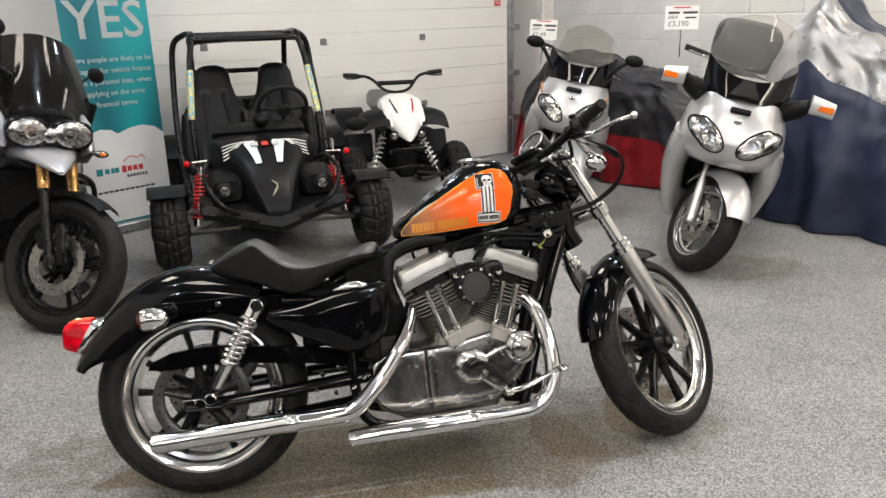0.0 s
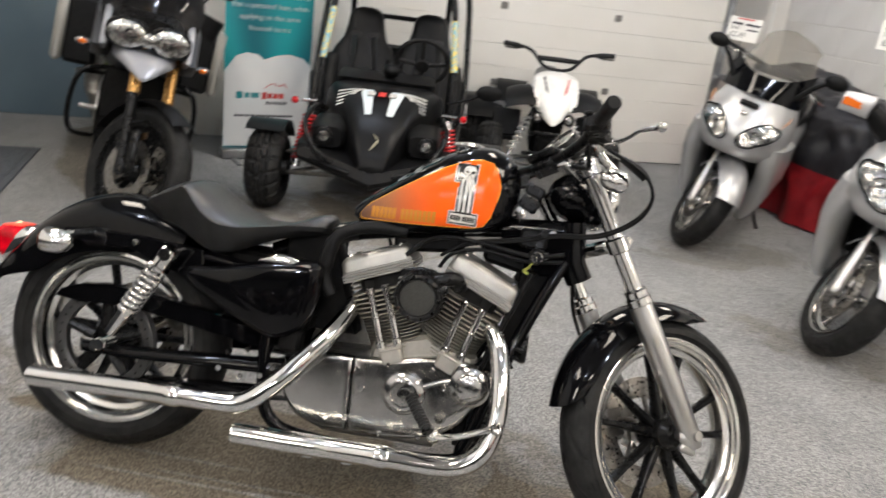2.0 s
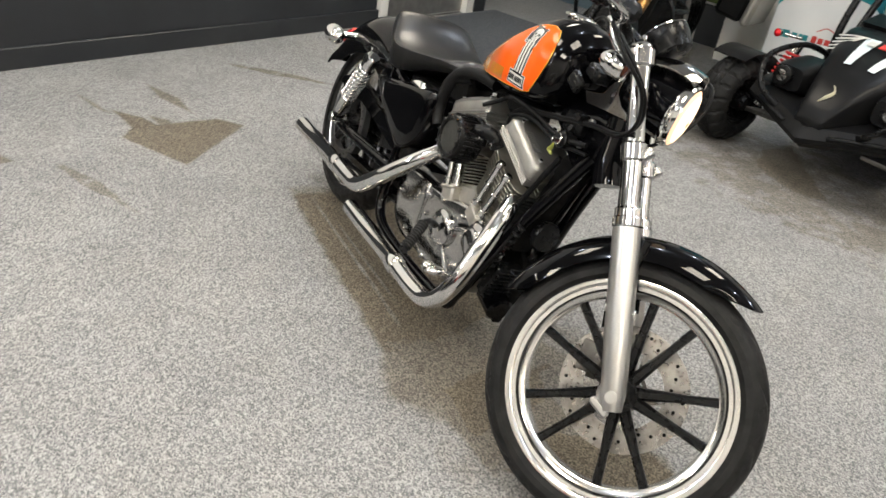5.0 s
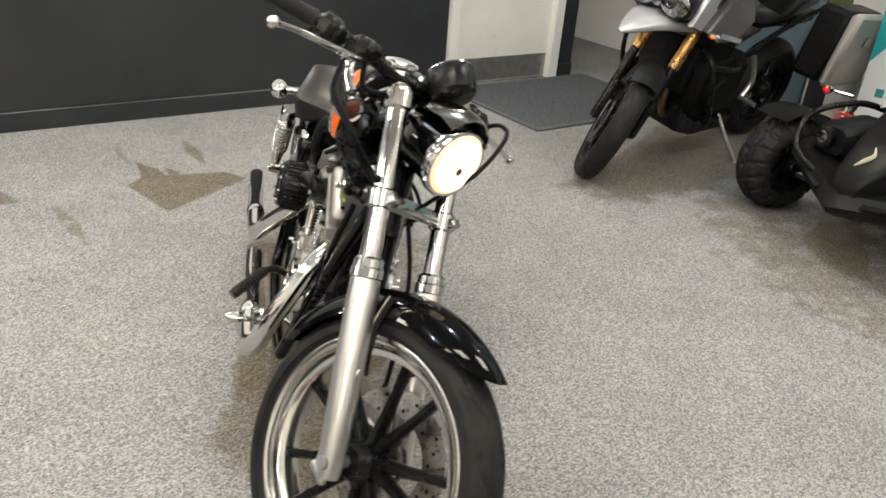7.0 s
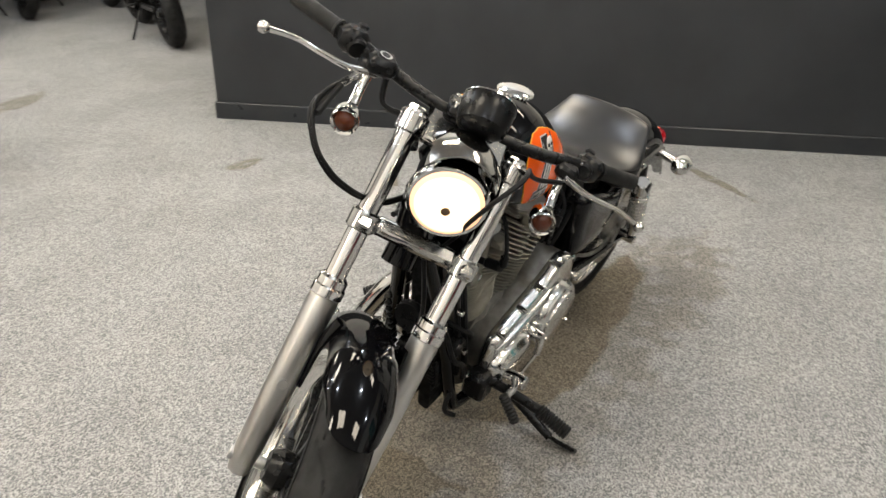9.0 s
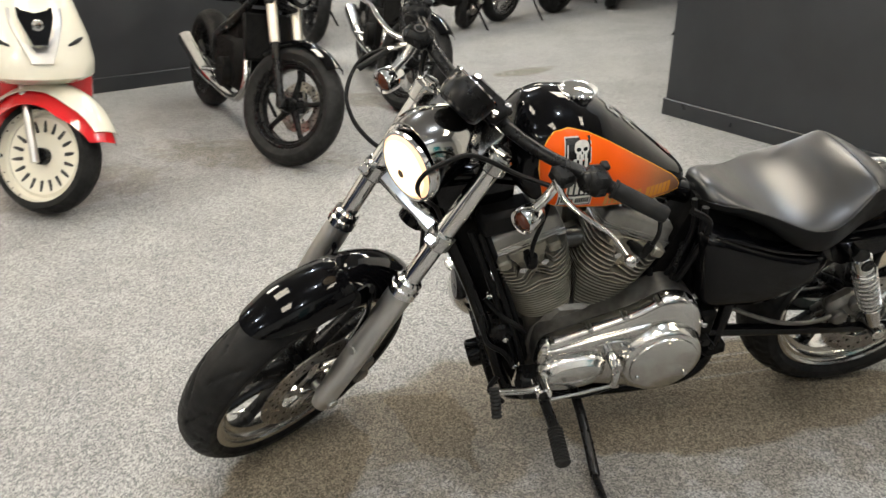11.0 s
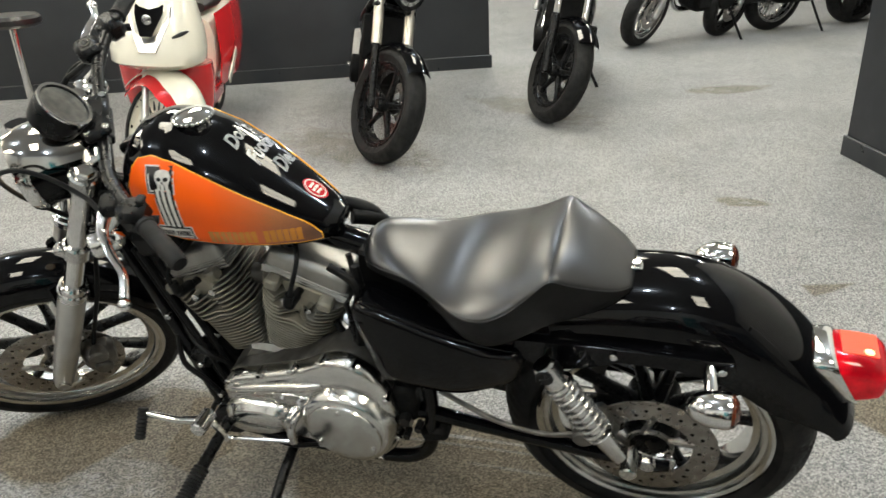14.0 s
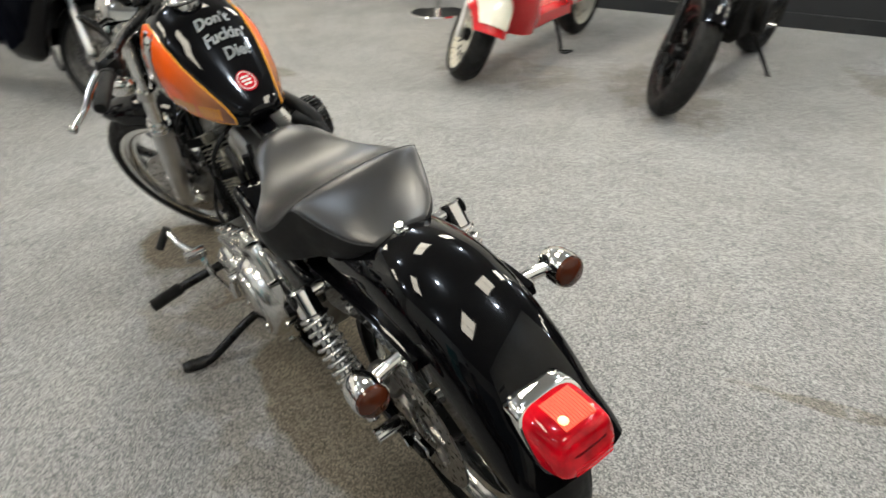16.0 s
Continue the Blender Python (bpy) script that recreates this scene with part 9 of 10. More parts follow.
def maxi_scooter(m, label, paint, k=1.0, big=True, turn=10, screen=None, dark=False):
    b = thing("scooter", m, label, "scooter")
    S = steered((-0.25, 0, 0.75), 26, turn)
    R = 0.27
    af, ar = V((0, 0, R)), V((-1.52, 0, R))
    rim = M_ALLOY if not dark else M_ALLOYDULL
    wheel(b, "front_wheel", af, R, 0.115, R - 0.075, 6, rim, rim, m=S, disc=0.12, disc_y=-0.055, hub=0.035, n=140, pair=10, spoke_w=0.022)
    wheel(b, "rear_wheel", ar, R, 0.13, R - 0.075, 6, rim, rim, hub=0.06, n=80, spoke_w=0.03)
    d = V((-0.438, 0, 0.899))
    for s in (-1, 1):
        part("fork_leg", Mesh(S).cyl(af + V((0, s * 0.085, 0)) - d * 0.02, af + V((0, s * 0.085, 0)) + d * 0.22, 0.024, n=16).cyl(af + V((0, s * 0.085, 0)) + d * 0.20, af + V((0, s * 0.085, 0)) + d * 0.48, 0.017, n=14).ball(af + V((0, s * 0.085, 0)), (0.03, 0.022, 0.03)), M_FORKALU, b)
    part("brake_caliper", Mesh(S).box(af + V((-0.085, -0.065, 0.06)), (0.06, 0.05, 0.09), (0, -25, 0), 0.014), M_ALLOYDULL, b)
    rows = []
    for i in range(17):
        a = radians(28 + 120 * i / 16)
        tip = min(1, 0.45 + i / 8)
        rr = R + 0.045
        rows.append([(af.x + (rr - 0.075 * abs(u) ** 2.2 * tip) * math.cos(a), 0.092 * u * (0.6 + 0.4 * tip), af.z + (rr - 0.075 * abs(u) ** 2.2 * tip) * math.sin(a)) for u in [-1 + j / 6 for j in range(13)]])
    part("front_mudguard", Mesh(S).sheet(rows, 0.004), paint, b, "rounded front mudguard in body colour" if not dark else "")
    W = 0.27 * k
    # nose fairing, from the lower lip to the screen's foot
    part("nose_fairing", Mesh().rings([slice_ring(0.585, 0.02, -0.50, W * 0.62), slice_ring(0.60, 0.09, -0.50, W * 0.80), slice_ring(0.66, 0.165, -0.50, W * 0.95), slice_ring(0.74, 0.165, -0.50, W * 1.0),
                                       slice_ring(0.82, 0.12, -0.50, W * 0.95), slice_ring(0.90, 0.05, -0.48, W * 0.82), slice_ring(0.97, -0.03, -0.45, W * 0.66), slice_ring(1.015, -0.10, -0.42, W * 0.5)]), paint, b, "broad nose fairing", sharp=60)
    part("wheel_arch", Mesh().rings([slice_ring(0.36, -0.24, -0.50, W * 0.62), slice_ring(0.50, -0.20, -0.50, W * 0.72), slice_ring(0.60, -0.02, -0.50, W * 0.74)]), M_PLASTIC, b)
    for s in (-1, 1):
        part("leg_shield", Mesh().rings([[(x, y, z) for x, y in sq((xc, s * yc), hx, hy, 24, 0.7)] for z, xc, yc, hx, hy in (
            (0.20, -0.36, W * 0.66, 0.10, 0.03), (0.24, -0.35, W * 0.70, 0.15, 0.05), (0.36, -0.33, W * 0.80, 0.19, 0.06), (0.50, -0.28, W * 0.88, 0.22, 0.065), (0.60, -0.24, W * 0.86, 0.26, 0.07), (0.70, -0.22, W * 0.80, 0.26, 0.07))]), paint, b, sharp=60)
        gl_ = Mesh()
        for j in range(3):
            gl_.box((-0.27, s * (W * 0.97), 0.40 + 0.022 * j), (0.055, 0.012, 0.010), (0, -20, 0), 0.003)
        part("side_grille", gl_, M_PLASTIC, b)
        # headlamps: pointed ovals on the nose
        hm_ = []
        for f, g in ((0.0, 1.0), (0.010, 0.96), (0.016, 0.80)):
            ring_ = []
            for y, z in [(math.cos(a), math.sin(a)) for a in [2 * math.pi * j / 26 for j in range(26)]]:
                yy = 0.132 * k + 0.098 * k * y * g + 0.016 * z
                zz = 0.752 + (0.070 * z + 0.034 * y) * g * (1.0 if y < 0.3 else 0.85)
                xx = 0.170 - 0.62 * (yy / k) ** 2 * 2.2 - max(0, zz - 0.74) * 0.72 + f
                ring_.append((xx, s * yy, zz))
            hm_.append(ring_)
        hl = part("headlamp", Mesh().rings(hm_), M_LAMPREFL, b, "large clear headlamp")
        hr = hm_[0]
        part("lamp_rim", Mesh().tube([V(q) + V((0.006, 0, 0)) for q in hr], 0.005, 6, smooth=False, closed=True), M_PLASTIC if not dark else M_CHROME, hl)
        yy = 0.115 * k
        part("lamp_bowl", Mesh().lathe([(0.024, 0.0), (0.040, 0.006), (0.042, 0.014), (0.036, 0.014), (0.024, 0.008)], (0.148, s * yy, 0.752), AX["x"], 24, closed=True), M_CHROME, hl)
        if big:
            # boxy mirrors with amber lamps
            mr = part("mirror_pod", Mesh().rings([[(x, s * yy2 + 0, z) for x, z in sq((-0.02 + 0.02 * t, 0.985 - 0.012 * t), 0.040 - 0.008 * t, 0.046 - 0.008 * t, 18, 0.6)] for t, yy2 in ((0, 0.305), (0.2, 0.325), (0.6, 0.375), (1.0, 0.415))]), paint, b, "mirror housing with an amber indicator")
            part("indicator_lens", Mesh().box((0.022, s * 0.372, 0.978), (0.014, 0.080, 0.036), (0, 0, -s * 10), 0.008), M_AMBER, mr, "amber lens")
            part("mirror_arm", Mesh().tube([(-0.12, s * 0.20, 0.90), (-0.06, s * 0.26, 0.94), (-0.03, s * 0.31, 0.975)], [0.05, 0.045, 0.03], 10), M_PLASTIC, mr)
        else:
            part("mirror", Mesh().tube([(-0.10, s * 0.16, 0.95), (-0.09, s * 0.24, 1.06), (-0.09, s * 0.285, 1.10)], [0.016, 0.013, 0.010], 10).ball((-0.09, s * 0.325, 1.12), (0.025, 0.062, 0.038)), M_PLASTIC, b, "black mirror on a stalk")
            part("indicator_lens", Mesh().tube([(0.055, s * 0.215 * k, 0.82), (0.015, s * 0.232 * k, 0.855), (-0.02, s * 0.236 * k, 0.885)], [0.004, 0.012, 0.004], 8, flat=0.4), M_DULLAMBER, b)
        part("grip", Mesh(S).cyl((-0.46, s * 0.22, 1.03), (-0.50, s * 0.35, 1.02), 0.017, n=12), M_RUBBER, b)
        part("lever", Mesh(S).tube([(-0.42, s * 0.20, 1.03), (-0.40, s * 0.27, 1.02), (-0.44, s * 0.35, 1.01)], 0.007, 8), M_ALLOY, b)
    part("handlebar", Mesh(S).tube([(-0.49, -0.33, 1.02), (-0.43, -0.15, 1.03), (-0.42, 0.15, 1.03), (-0.49, 0.33, 1.02)], 0.013, 10).box((-0.43, 0, 1.0), (0.12, 0.26, 0.07), bev=0.03), M_PLASTIC, b)
    part("nose_vent", Mesh().box((0.075, 0, 0.885), (0.03, 0.10, 0.022), (0, 45, 0), 0.006), M_PLASTIC, b)
    part("badge", Mesh().ball((0.115, 0, 0.835), (0.008, 0.020, 0.014)), M_CHROME, b)
    # dark lower screen and the clear screen
    lo, up = [], []
    top = 1.34 if big else 1.28
    for i in range(11):
        f = i / 10
        row = []
        for u in [-1 + j / 7 for j in range(15)]:
            row.append((0.03 - 0.30 * f - 0.16 * abs(u) ** 2, u * (0.215 if big else 0.185) * (0.90 + 0.18 * math.sin(math.pi * min(1, f + 0.15))) * k ** 0.3, 0.955 + (top - 0.955) * f - 0.05 * abs(u) ** 2.5 * f - 0.02 * abs(u)))
        up.append(row)
    sc_ = part("windscreen", Mesh().sheet(up, 0.003), screen or M_SCREEN, b, "tall tinted windscreen")
    sc_.visible_shadow = False
    for i in range(6):
        f = i / 5 * 0.24
        lo.append([(0.042 - 0.30 * f - 0.16 * abs(u) ** 2, u * 0.235 * (0.92 + 0.10 * f), 0.935 + 0.40 * f + (0.10 * abs(u) ** 2.2 * (i / 5)) - 0.02 * abs(u)) for u in [-1 + j / 7 for j in range(15)]])
    part("screen_foot", Mesh().sheet(lo, 0.004), M_BLACKGLOSS if not dark else M_PLASTIC, b)
    # body behind
    part("rear_body", Mesh().rings(loft_x([(-0.46, W * 0.80, 0.24, 0.46), (-0.62, W * 0.86, 0.22, 0.52), (-0.80, W * 0.86, 0.24, 0.68), (-1.05, W * 0.84, 0.34, 0.72), (-1.40, W * 0.74, 0.48, 0.78), (-1.75, W * 0.5, 0.62, 0.84), (-1.92, W * 0.22, 0.72, 0.83)])), paint, b)
    part("seat", Mesh().rings(loft_x([(-0.74, 0.12, 0.66, 0.74), (-0.90, 0.17, 0.68, 0.80), (-1.20, 0.18, 0.70, 0.81), (-1.26, 0.18, 0.72, 0.89), (-1.62, 0.15, 0.76, 0.92), (-1.72, 0.10, 0.78, 0.90)])), M_LEATHER, b)
    if big:
        part("top_box", Mesh().rings(loft_x([(-1.50, 0.16, 0.98, 1.18), (-1.56, 0.22, 0.95, 1.26), (-1.80, 0.23, 0.95, 1.28), (-1.98, 0.19, 0.97, 1.22), (-2.02, 0.12, 1.0, 1.16)], 28, 0.5)), M_GREYBAG, b, "dark grey luggage top box")
        part("box_stripe", Mesh().box((-1.555, 0, 1.10), (0.012, 0.36, 0.03), bev=0.004), M_SILVER, b)
        part("box_bracket", Mesh().box((-1.72, 0, 0.91), (0.34, 0.18, 0.10), bev=0.01), M_BLACKSATIN, b)
    part("inner_shield", Mesh().box((-0.50, 0, 0.72), (0.06, W * 1.7, 0.50), (0, -10, 0), 0.03), M_PLASTIC, b)
    part("side_stand", Mesh().tube([(-0.72, 0.16, 0.22), (-0.76, 0.22, 0.10), (-0.78, 0.26, 0.045)], 0.010, 8).tube([(-0.78, 0.26, 0.044), (-0.74, 0.31, 0.05), (-0.80, 0.33, 0.053)], 0.006, 8, closed=True), M_BLACKSATIN, b)
    part("engine", Mesh().box((-1.30, 0, 0.30), (0.50, 0.22, 0.18), bev=0.05), M_BLACKMATT, b)
    part("silencer", Mesh().tube([(-1.15, -0.18, 0.24), (-1.35, -0.22, 0.28), (-1.75, -0.24, 0.36)], [0.03, 0.06, 0.055], 14), M_ALLOYDULL, b)
    return b


maxi_scooter(stand_pose(2.18, 1.74, -114, 13), "large silver touring scooter with tall screen and amber mirror lamps", M_SILVER, 0.99, True, 30)
maxi_scooter(stand_pose(1.65, 2.95, -108, 12), "silver scooter with smoked screen and black mirrors by the wall", M_SILVER, 0.92, False, 30, M_SCREENDARK)
maxi_scooter(stand_pose(3.28, 0.36, 209.7, 8), "black scooter with grey cast wheels on its stand", M_BLACKGLOSS, 0.95, False, 10, M_SCREENDARK, True)

# ---------------------------------------------------------------- cream and red retro scooter
R_ = thing("scooter", stand_pose(2.68, -1.48, 118, 6), "cream and red retro scooter with white wheels on its stand", "scooter")
SR_ = steered((-0.20, 0, 0.70), 25, 46)
wf = V((0, 0, 0.245))
hubm = Mesh(SR_).lathe([(0.0, -0.020), (0.052, -0.022), (0.070, -0.018), (0.135, -0.026), (0.162, -0.030), (0.176, -0.020), (0.190, -0.022), (0.198, -0.048), (0.206, -0.048), (0.206, 0.048), (0.198, 0.048), (0.190, 0.022), (0.176, 0.020), (0.162, 0.030), (0.135, 0.026), (0.070, 0.018), (0.052, 0.022), (0.0, 0.020)], wf, "y", 44)
whl = part("front_wheel", hubm, M_CREAM, R_, "cream disc wheel with slots")
part("tyre", tyre_mesh(wf, 0.245, 0.12, 0.198, n=140, blocks=16, m=SR_), M_RUBBER, whl)
for k in range(18):
    a = 2 * math.pi * k / 18
    for s in (-1, 1):
        part("wheel_slot", Mesh(SR_).box(wf + V((0.128 * math.cos(a), s * 0.0245, 0.128 * math.sin(a))), (0.052, 0.008, 0.015), (0, -math.degrees(a), 0), 0.003), M_GREYBAG, whl)
part("wheel_hub", Mesh(SR_).cyl(wf + V((0, -0.055, 0)), wf + V((0, 0.055, 0)), 0.036, n=18, bev=0.006), M_BLACKSATIN, whl)
wheel(R_, "rear_wheel", (-1.30, 0, 0.245), 0.245, 0.13, 0.168, 8, M_CREAM, M_CREAM, hub=0.10, n=90)
dR = V((-0.4226, 0, 0.9063))
for s in (-1, 1):
    part("fork_leg", Mesh(SR_).cyl(wf + V((0, s * 0.080, 0)) - dR * 0.03, wf + V((0, s * 0.080, 0)) + dR * 0.30, 0.018, n=14), M_FORKALU, R_)
# mudguard: red skirt with cream top
def guard(r0, wv, a0, a1, drop):
    rows = []
    for i in range(17):
        a = radians(a0 + (a1 - a0) * i / 16)
        tip = min(1, 0.35 + i / 7)
        rows.append([(wf.x + (r0 - drop * abs(u) ** 2.4 * tip) * math.cos(a), wv * u * (0.55 + 0.45 * tip), wf.z + (r0 - drop * abs(u) ** 2.4 * tip) * math.sin(a)) for u in [-1 + j / 6 for j in range(13)]])
    return Mesh(SR_).sheet(rows, 0.004)


part("mudguard_skirt", guard(0.312, 0.125, 26, 150, 0.105), M_REDPAINT, R_, "red mudguard edge")
part("front_mudguard", guard(0.322, 0.108, 34, 148, 0.055), M_CREAM, R_, "cream front mudguard")
ap = []
for z, xf, w in ((0.565, 0.06, 0.19), (0.595, 0.12, 0.222), (0.655, 0.113, 0.226), (0.74, 0.08, 0.212), (0.84, 0.03, 0.18), (0.94, -0.03, 0.15), (1.0, -0.07, 0.12)):
    ap.append(slice_ring(z, xf, -0.34, w, 30, 0.85))
part("apron", Mesh().rings(ap), M_CREAM, R_, "cream front apron", sharp=60)
part("lower_apron", Mesh().rings([slice_ring(0.24, -0.20, -0.40, 0.19), slice_ring(0.34, -0.16, -0.40, 0.220), slice_ring(0.48, -0.10, -0.38, 0.232), slice_ring(0.56, -0.06, -0.36, 0.228)]), M_REDPAINT, R_, "red lower body")
shield = [(0.040, 0.655), (0.075, 0.74), (0.098, 0.80), (0.100, 0.86), (-0.100, 0.86), (-0.098, 0.80), (-0.075, 0.74), (-0.040, 0.655)]
gx = lambda z: np.interp(z, [0.57, 0.64, 0.74, 0.84, 0.94], [0.122, 0.118, 0.083, 0.033, -0.027])
part("grille_frame", Mesh().rings([[(gx(z) + 0.004 - 0.35 * y * y * 8, y, z) for y, z in shield], [(gx(z) + 0.014 - 0.35 * y * y * 8, y * 0.95, 0.74 + (z - 0.74) * 0.96) for y, z in shield]]), M_FORKALU, R_, "silver grille frame")
part("grille", Mesh().rings([[(gx(z) + 0.012 - 0.35 * y * y * 8, y * 0.66, 0.785 + (z - 0.74) * 0.66) for y, z in shield], [(gx(z) + 0.020 - 0.35 * y * y * 8, y * 0.62, 0.785 + (z - 0.74) * 0.62) for y, z in shield]]), M_BLACKGLOSS, R_)
part("grille_emblem", Mesh().ball((0.082, 0, 0.80), (0.006, 0.022, 0.026)), M_CHROME, R_)
for s in (-1, 1):
    part("front_indicator", Mesh().tube([(0.068, s * 0.105, 0.72), (0.045, s * 0.142, 0.735), (0.010, s * 0.170, 0.745)], [0.008, 0.016, 0.006], 10, flat=0.5), M_GREYBAG, R_)
    part("side_panel", Mesh().sheet([[(-0.78 - 0.80 * f, s * (0.175 + 0.05 * math.sin(math.pi * f) - 0.05 * abs(g - 0.4)), 0.30 + 0.42 * g + 0.10 * f) for g in [j / 6 for j in range(7)]] for f in [i / 8 for i in range(9)]], 0.006 * s), M_REDPAINT, R_, "red side panel")
    part("cream_stripe", Mesh().box((-0.86, s * 0.225, 0.42), (0.30, 0.010, 0.05), (0, 25, 0), 0.004), M_CREAM, R_)
    part("handlebar_grip", Mesh(SR_).cyl((-0.40, s * 0.18, 1.02), (-0.46, s * 0.32, 1.01), 0.017, n=12), M_RUBBER, R_)
part("floor_board", Mesh().box((-0.60, 0, 0.29), (0.50, 0.34, 0.12), bev=0.03), M_REDPAINT, R_)
part("rear_core", Mesh().rings(loft_x([(-0.78, 0.14, 0.28, 0.70), (-1.0, 0.19, 0.32, 0.74), (-1.35, 0.18, 0.42, 0.78), (-1.68, 0.10, 0.58, 0.80)])), M_CREAM, R_)
part("seat", Mesh().rings(loft_x([(-0.76, 0.10, 0.72, 0.78), (-0.95, 0.15, 0.73, 0.82), (-1.30, 0.15, 0.76, 0.86), (-1.58, 0.10, 0.78, 0.85)])), M_LEATHER, R_)
part("centre_stand", Mesh().tube([(-0.74, 0.10, 0.25), (-0.79, 0.14, 0.10), (-0.80, 0.155, 0.02)], 0.011, 8).tube([(-0.80, 0.155, 0.022), (-0.77, 0.20, 0.025), (-0.85, 0.21, 0.026)], 0.006, 8, closed=True), M_BLACKSATIN, R_)
part("headset", Mesh(SR_).ball((-0.20, 0, 1.02), (0.13, 0.16, 0.08)), M_CREAM, R_)

# round chrome foot of a stool
stool = thing("stool", pose(4.33, -2.13, 0), "chrome pedestal stool with a round foot", "stool")
part("foot", Mesh().lathe([(0.0, 0.045), (0.03, 0.04), (0.12, 0.022), (0.20, 0.012), (0.205, 0.0)], (0, 0, 0), "z", 40), M_CHROME, stool)
part("column", Mesh().cyl((0, 0, 0.03), (0, 0, 0.62), 0.025, n=18), M_CHROME, stool)
part("seat", Mesh().cyl((0, 0, 0.62), (0, 0, 0.69), 0.18, n=32, bev=0.02), M_LEATHER, stool)

# ---------------------------------------------------------------- motorcycles under covers
M_NAVY = surf("navy_nylon", (0.012, 0.018, 0.042), (0.022, 0.03, 0.062), 6, 0.36, 0.08, bump=0.6, bscale=26)
M_FOIL = surf("silver_coated_nylon", (0.46, 0.45, 0.44), (0.33, 0.33, 0.33), 7, 0.34, 0.10, metal=0.6, bump=0.8, bscale=22)
M_BLACKNYLON = surf("black_nylon", (0.013, 0.013, 0.015), (0.022, 0.021, 0.024), 6, 0.42, 0.08, bump=0.6, bscale=24)
M_REDNYLON = surf("red_nylon", (0.30, 0.010, 0.014), (0.20, 0.008, 0.012), 7, 0.42, 0.08, bump=0.6, bscale=24)


def cover(m, label, prof, bands, seed):
    """A draped sheet: prof gives (x, half width at the hem, height); bands colour the steps round it."""
    ob = thing("vehicle_cover", m, label, "vehicle cover")
    n = 100
    rng = random.Random(seed)
    ph = [rng.uniform(0, 6.28) for _ in range(8)]
    rows = []
    xs = [prof[0][0] + (prof[-1][0] - prof[0][0]) * i / 84 for i in range(85)]
    for x in xs:
        w, h = np.interp(x, [q[0] for q in prof], [q[1] for q in prof]), np.interp(x, [q[0] for q in prof], [q[2] for q in prof])
        row = []
        for k in range(n + 1):
            u = -1 + 2 * k / n
            a = abs(u)
            z = h * (1 - a ** 2.6) + 0.012
            fold = 0.030 * math.sin(11 * x + ph[0] + 3 * u) * a + 0.022 * math.sin(19 * x + 5 * u + ph[1]) * a + 0.05 * noise.noise((x * 4, u * 3, seed))
            y = math.copysign((0.06 + (w - 0.06) * a ** 0.8), u) * (1 if a > 0.02 else 0) + fold * (1 if u > 0 else -1)
            # creases: sharp ridges at two sizes
            crease = 0.030 * (1 - 2 * abs(noise.noise((x * 5, u * 6, seed + 2)))) + 0.014 * (1 - 2 * abs(noise.noise((x * 13, u * 14, seed + 7))))
            y += math.copysign(crease * min(1.0, a * 3), u)
            row.append((x + 0.03 * noise.noise((x * 3, u * 4, seed + 5)), y, max(0.008, z + (0.05 * noise.noise((x * 5, u * 5, seed + 9)) + crease * 0.6) * (1 - a))))
        rows.append(row)
    for nm, k0, k1, mat, lab in bands:
        part(nm, Mesh().sheet([r[int(k0 * n):int(k1 * n) + 1] for r in rows], 0.004), mat, ob, lab, sharp=75)
    for xe, sgn in ((0, -1), (-1, 1)):
        base = rows[xe]
        part("cover_end", Mesh().sheet([[(q[0] + sgn * 0.10 * (1 - f), q[1], q[2] * f + 0.008) for q in base] for f in (0.0, 0.3, 0.6, 1.0)], 0.004), bands[0][3], ob, sharp=75)
    return ob


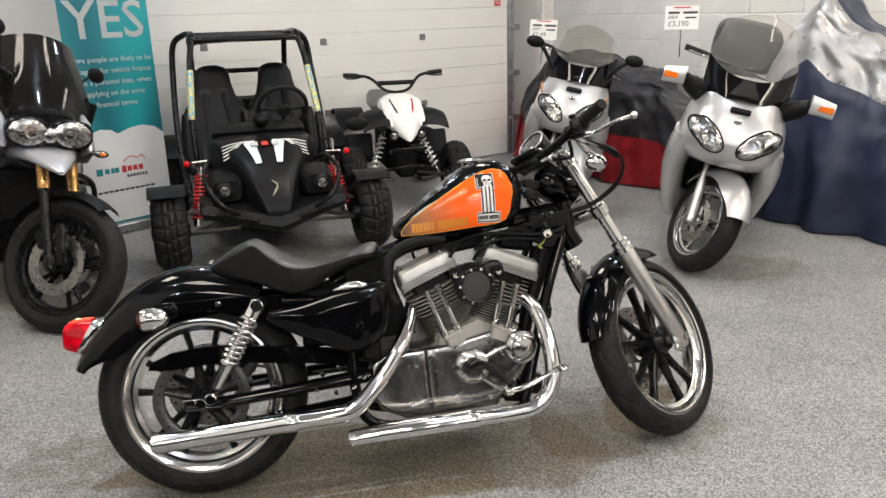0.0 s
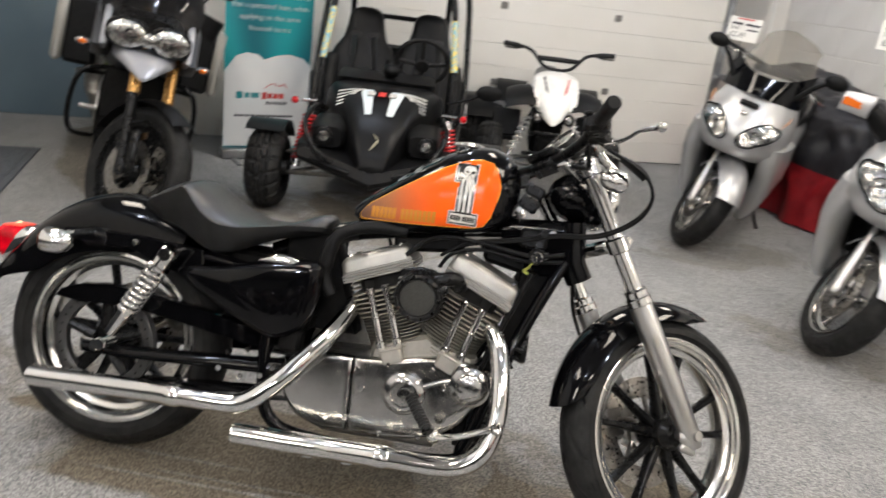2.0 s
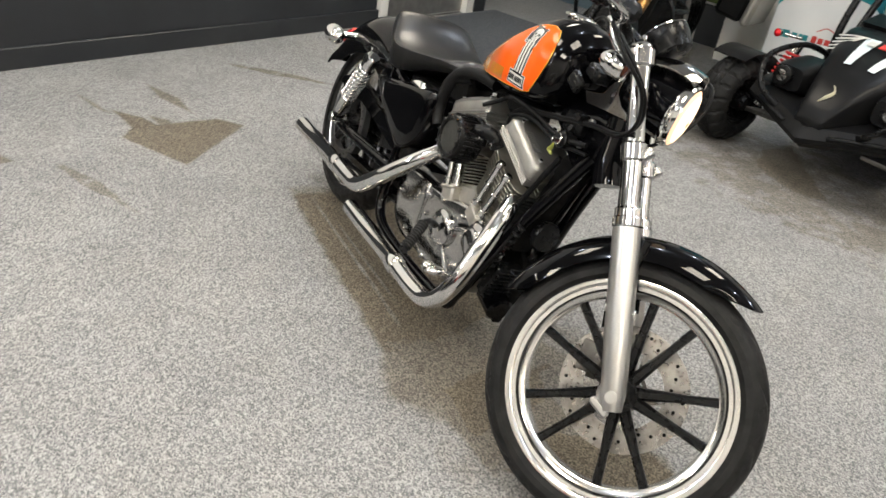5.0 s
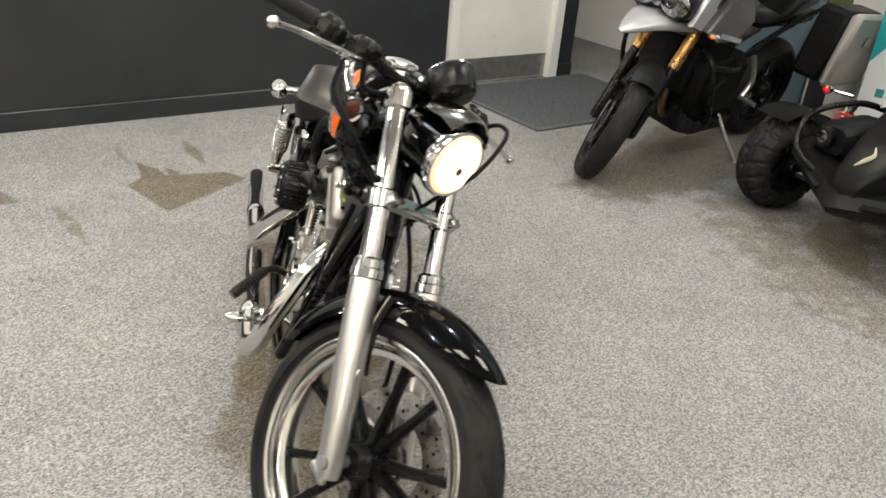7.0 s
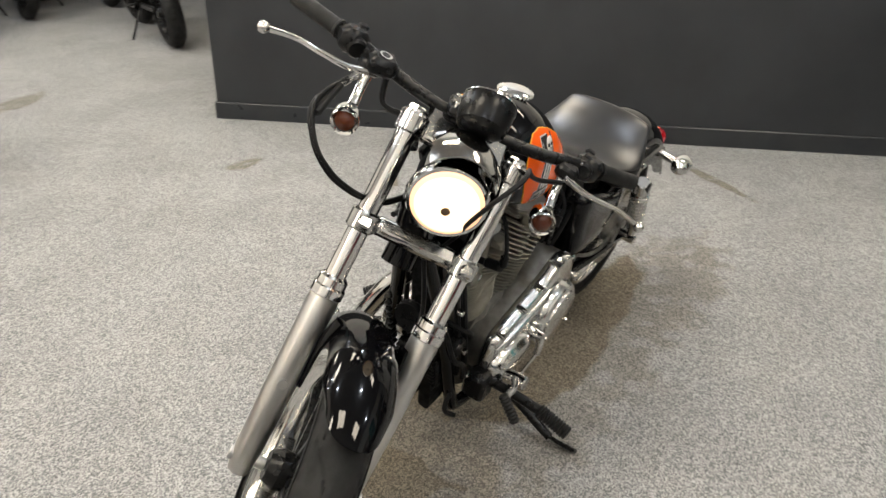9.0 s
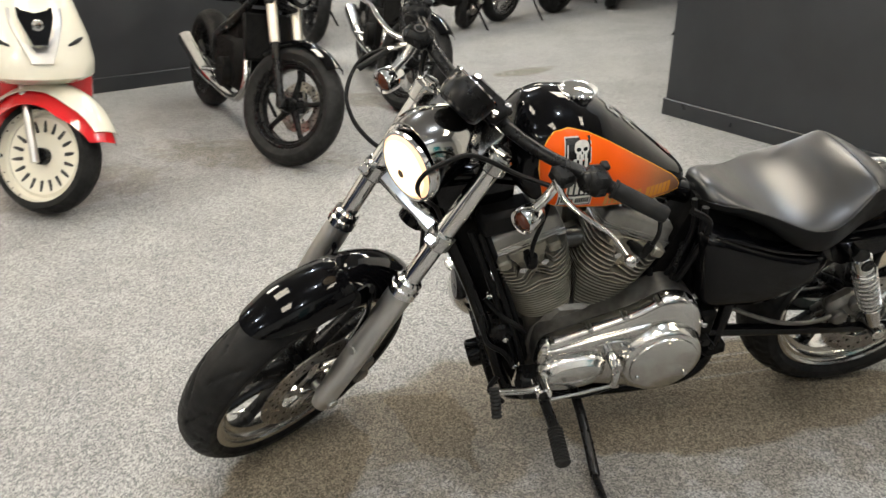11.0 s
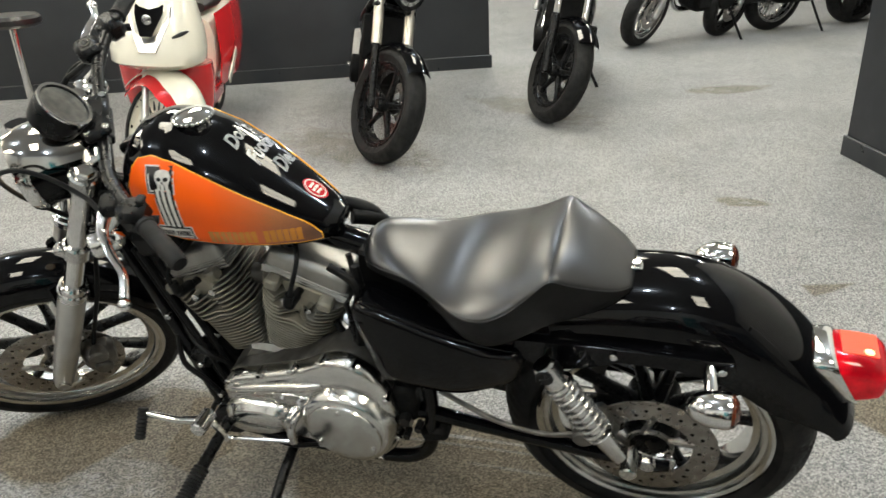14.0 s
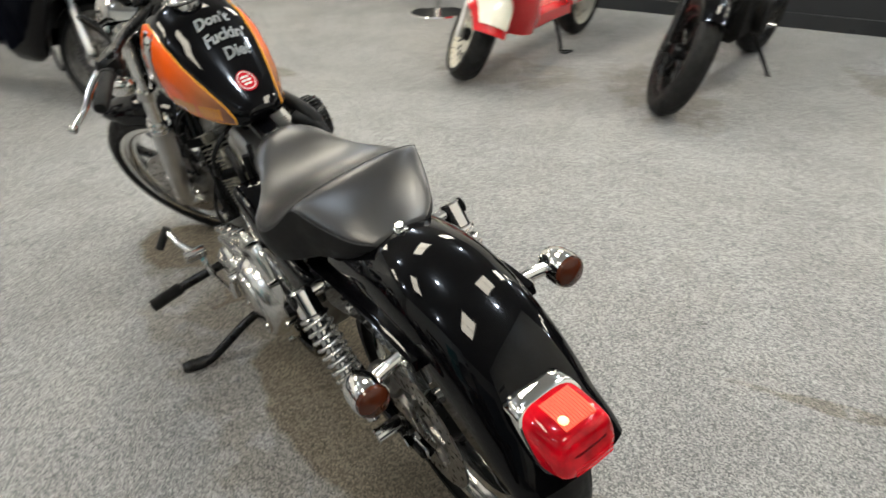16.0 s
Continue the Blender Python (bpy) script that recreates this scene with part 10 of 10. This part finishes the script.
cover(ROOM @ pose(4.36, 0.05, 0, 0, 0, 90), "navy and silver motorcycle cover draped over a parked machine", [(-1.25, 0.22, 0.75), (-0.9, 0.34, 0.98), (-0.35, 0.36, 1.0), (0.15, 0.37, 1.05), (0.45, 0.39, 1.22), (0.60, 0.40, 1.38), (0.75, 0.38, 1.25), (1.0, 0.36, 0.80), (1.15, 0.33, 0.60)],
      [("lower_panel", 0.0, 0.28, M_NAVY, "navy nylon panel"), ("silver_panel", 0.28, 0.42, M_FOIL, "creased silver panel"), ("top_panel", 0.42, 0.55, M_NAVY, "navy nylon panel"), ("silver_panel", 0.55, 0.80, M_FOIL, "creased silver panel"), ("lower_panel", 0.80, 1.0, M_NAVY, "navy nylon panel")], 3)
cover(ROOM @ pose(4.40, 2.45, 0, 0, 0, 90), "black and red motorcycle cover draped over a parked machine", [(-1.05, 0.20, 0.62), (-0.6, 0.34, 0.80), (0.0, 0.38, 0.86), (0.5, 0.40, 0.98), (0.8, 0.36, 0.90), (1.05, 0.26, 0.62)],
      [("lower_panel", 0.0, 0.1, M_REDNYLON, "red nylon hem"), ("top_panel", 0.1, 0.9, M_BLACKNYLON, "black nylon panel"), ("lower_panel", 0.9, 1.0, M_REDNYLON, "red nylon hem")], 8)

# ---------------------------------------------------------------- price cards
M_CARD = surf("white_card", (0.78, 0.77, 0.73), rough=0.6)


def price_card(m, words, label):
    c = thing("price_card", m, label, "price card")
    part("card", Mesh().box((0, 0, 0.105), (0.30, 0.003, 0.21), bev=0.001), M_CARD, c)
    part("red_header", Mesh().box((0, -0.003, 0.196), (0.15, 0.002, 0.012), bev=0), M_REDINK, c)
    br = Mesh().box((-0.07, -0.003, 0.150), (0.10, 0.001, 0.020), bev=0).box((0.075, -0.003, 0.150), (0.13, 0.001, 0.020), bev=0).box((0.08, -0.003, 0.105), (0.10, 0.001, 0.014), bev=0)
    part("ink_bars", br, M_INK, c)
    wall_text(c, words[0], 0.045, -0.125, 0.095, -0.003, M_INK)
    wall_text(c, words[1], 0.068, -0.12, 0.030, -0.003, M_INK)
    part("prop", Mesh().cyl((0, 0.012, -0.25), (0, 0.006, 0.06), 0.004, n=8), M_BLACKSATIN, c)
    return c


price_card(pose(2.30, 2.36, 1.235, -8, 0, -24) @ Matrix.Scale(0.62, 4), ("2004", "£3,190"), "white handwritten price card behind the scooter's bars")
price_card(pose(1.76, 3.62, 1.15, -8, 3, -22) @ Matrix.Scale(0.66, 4), ("2007", "£2,49"), "white handwritten price card by the scooter's mirror")
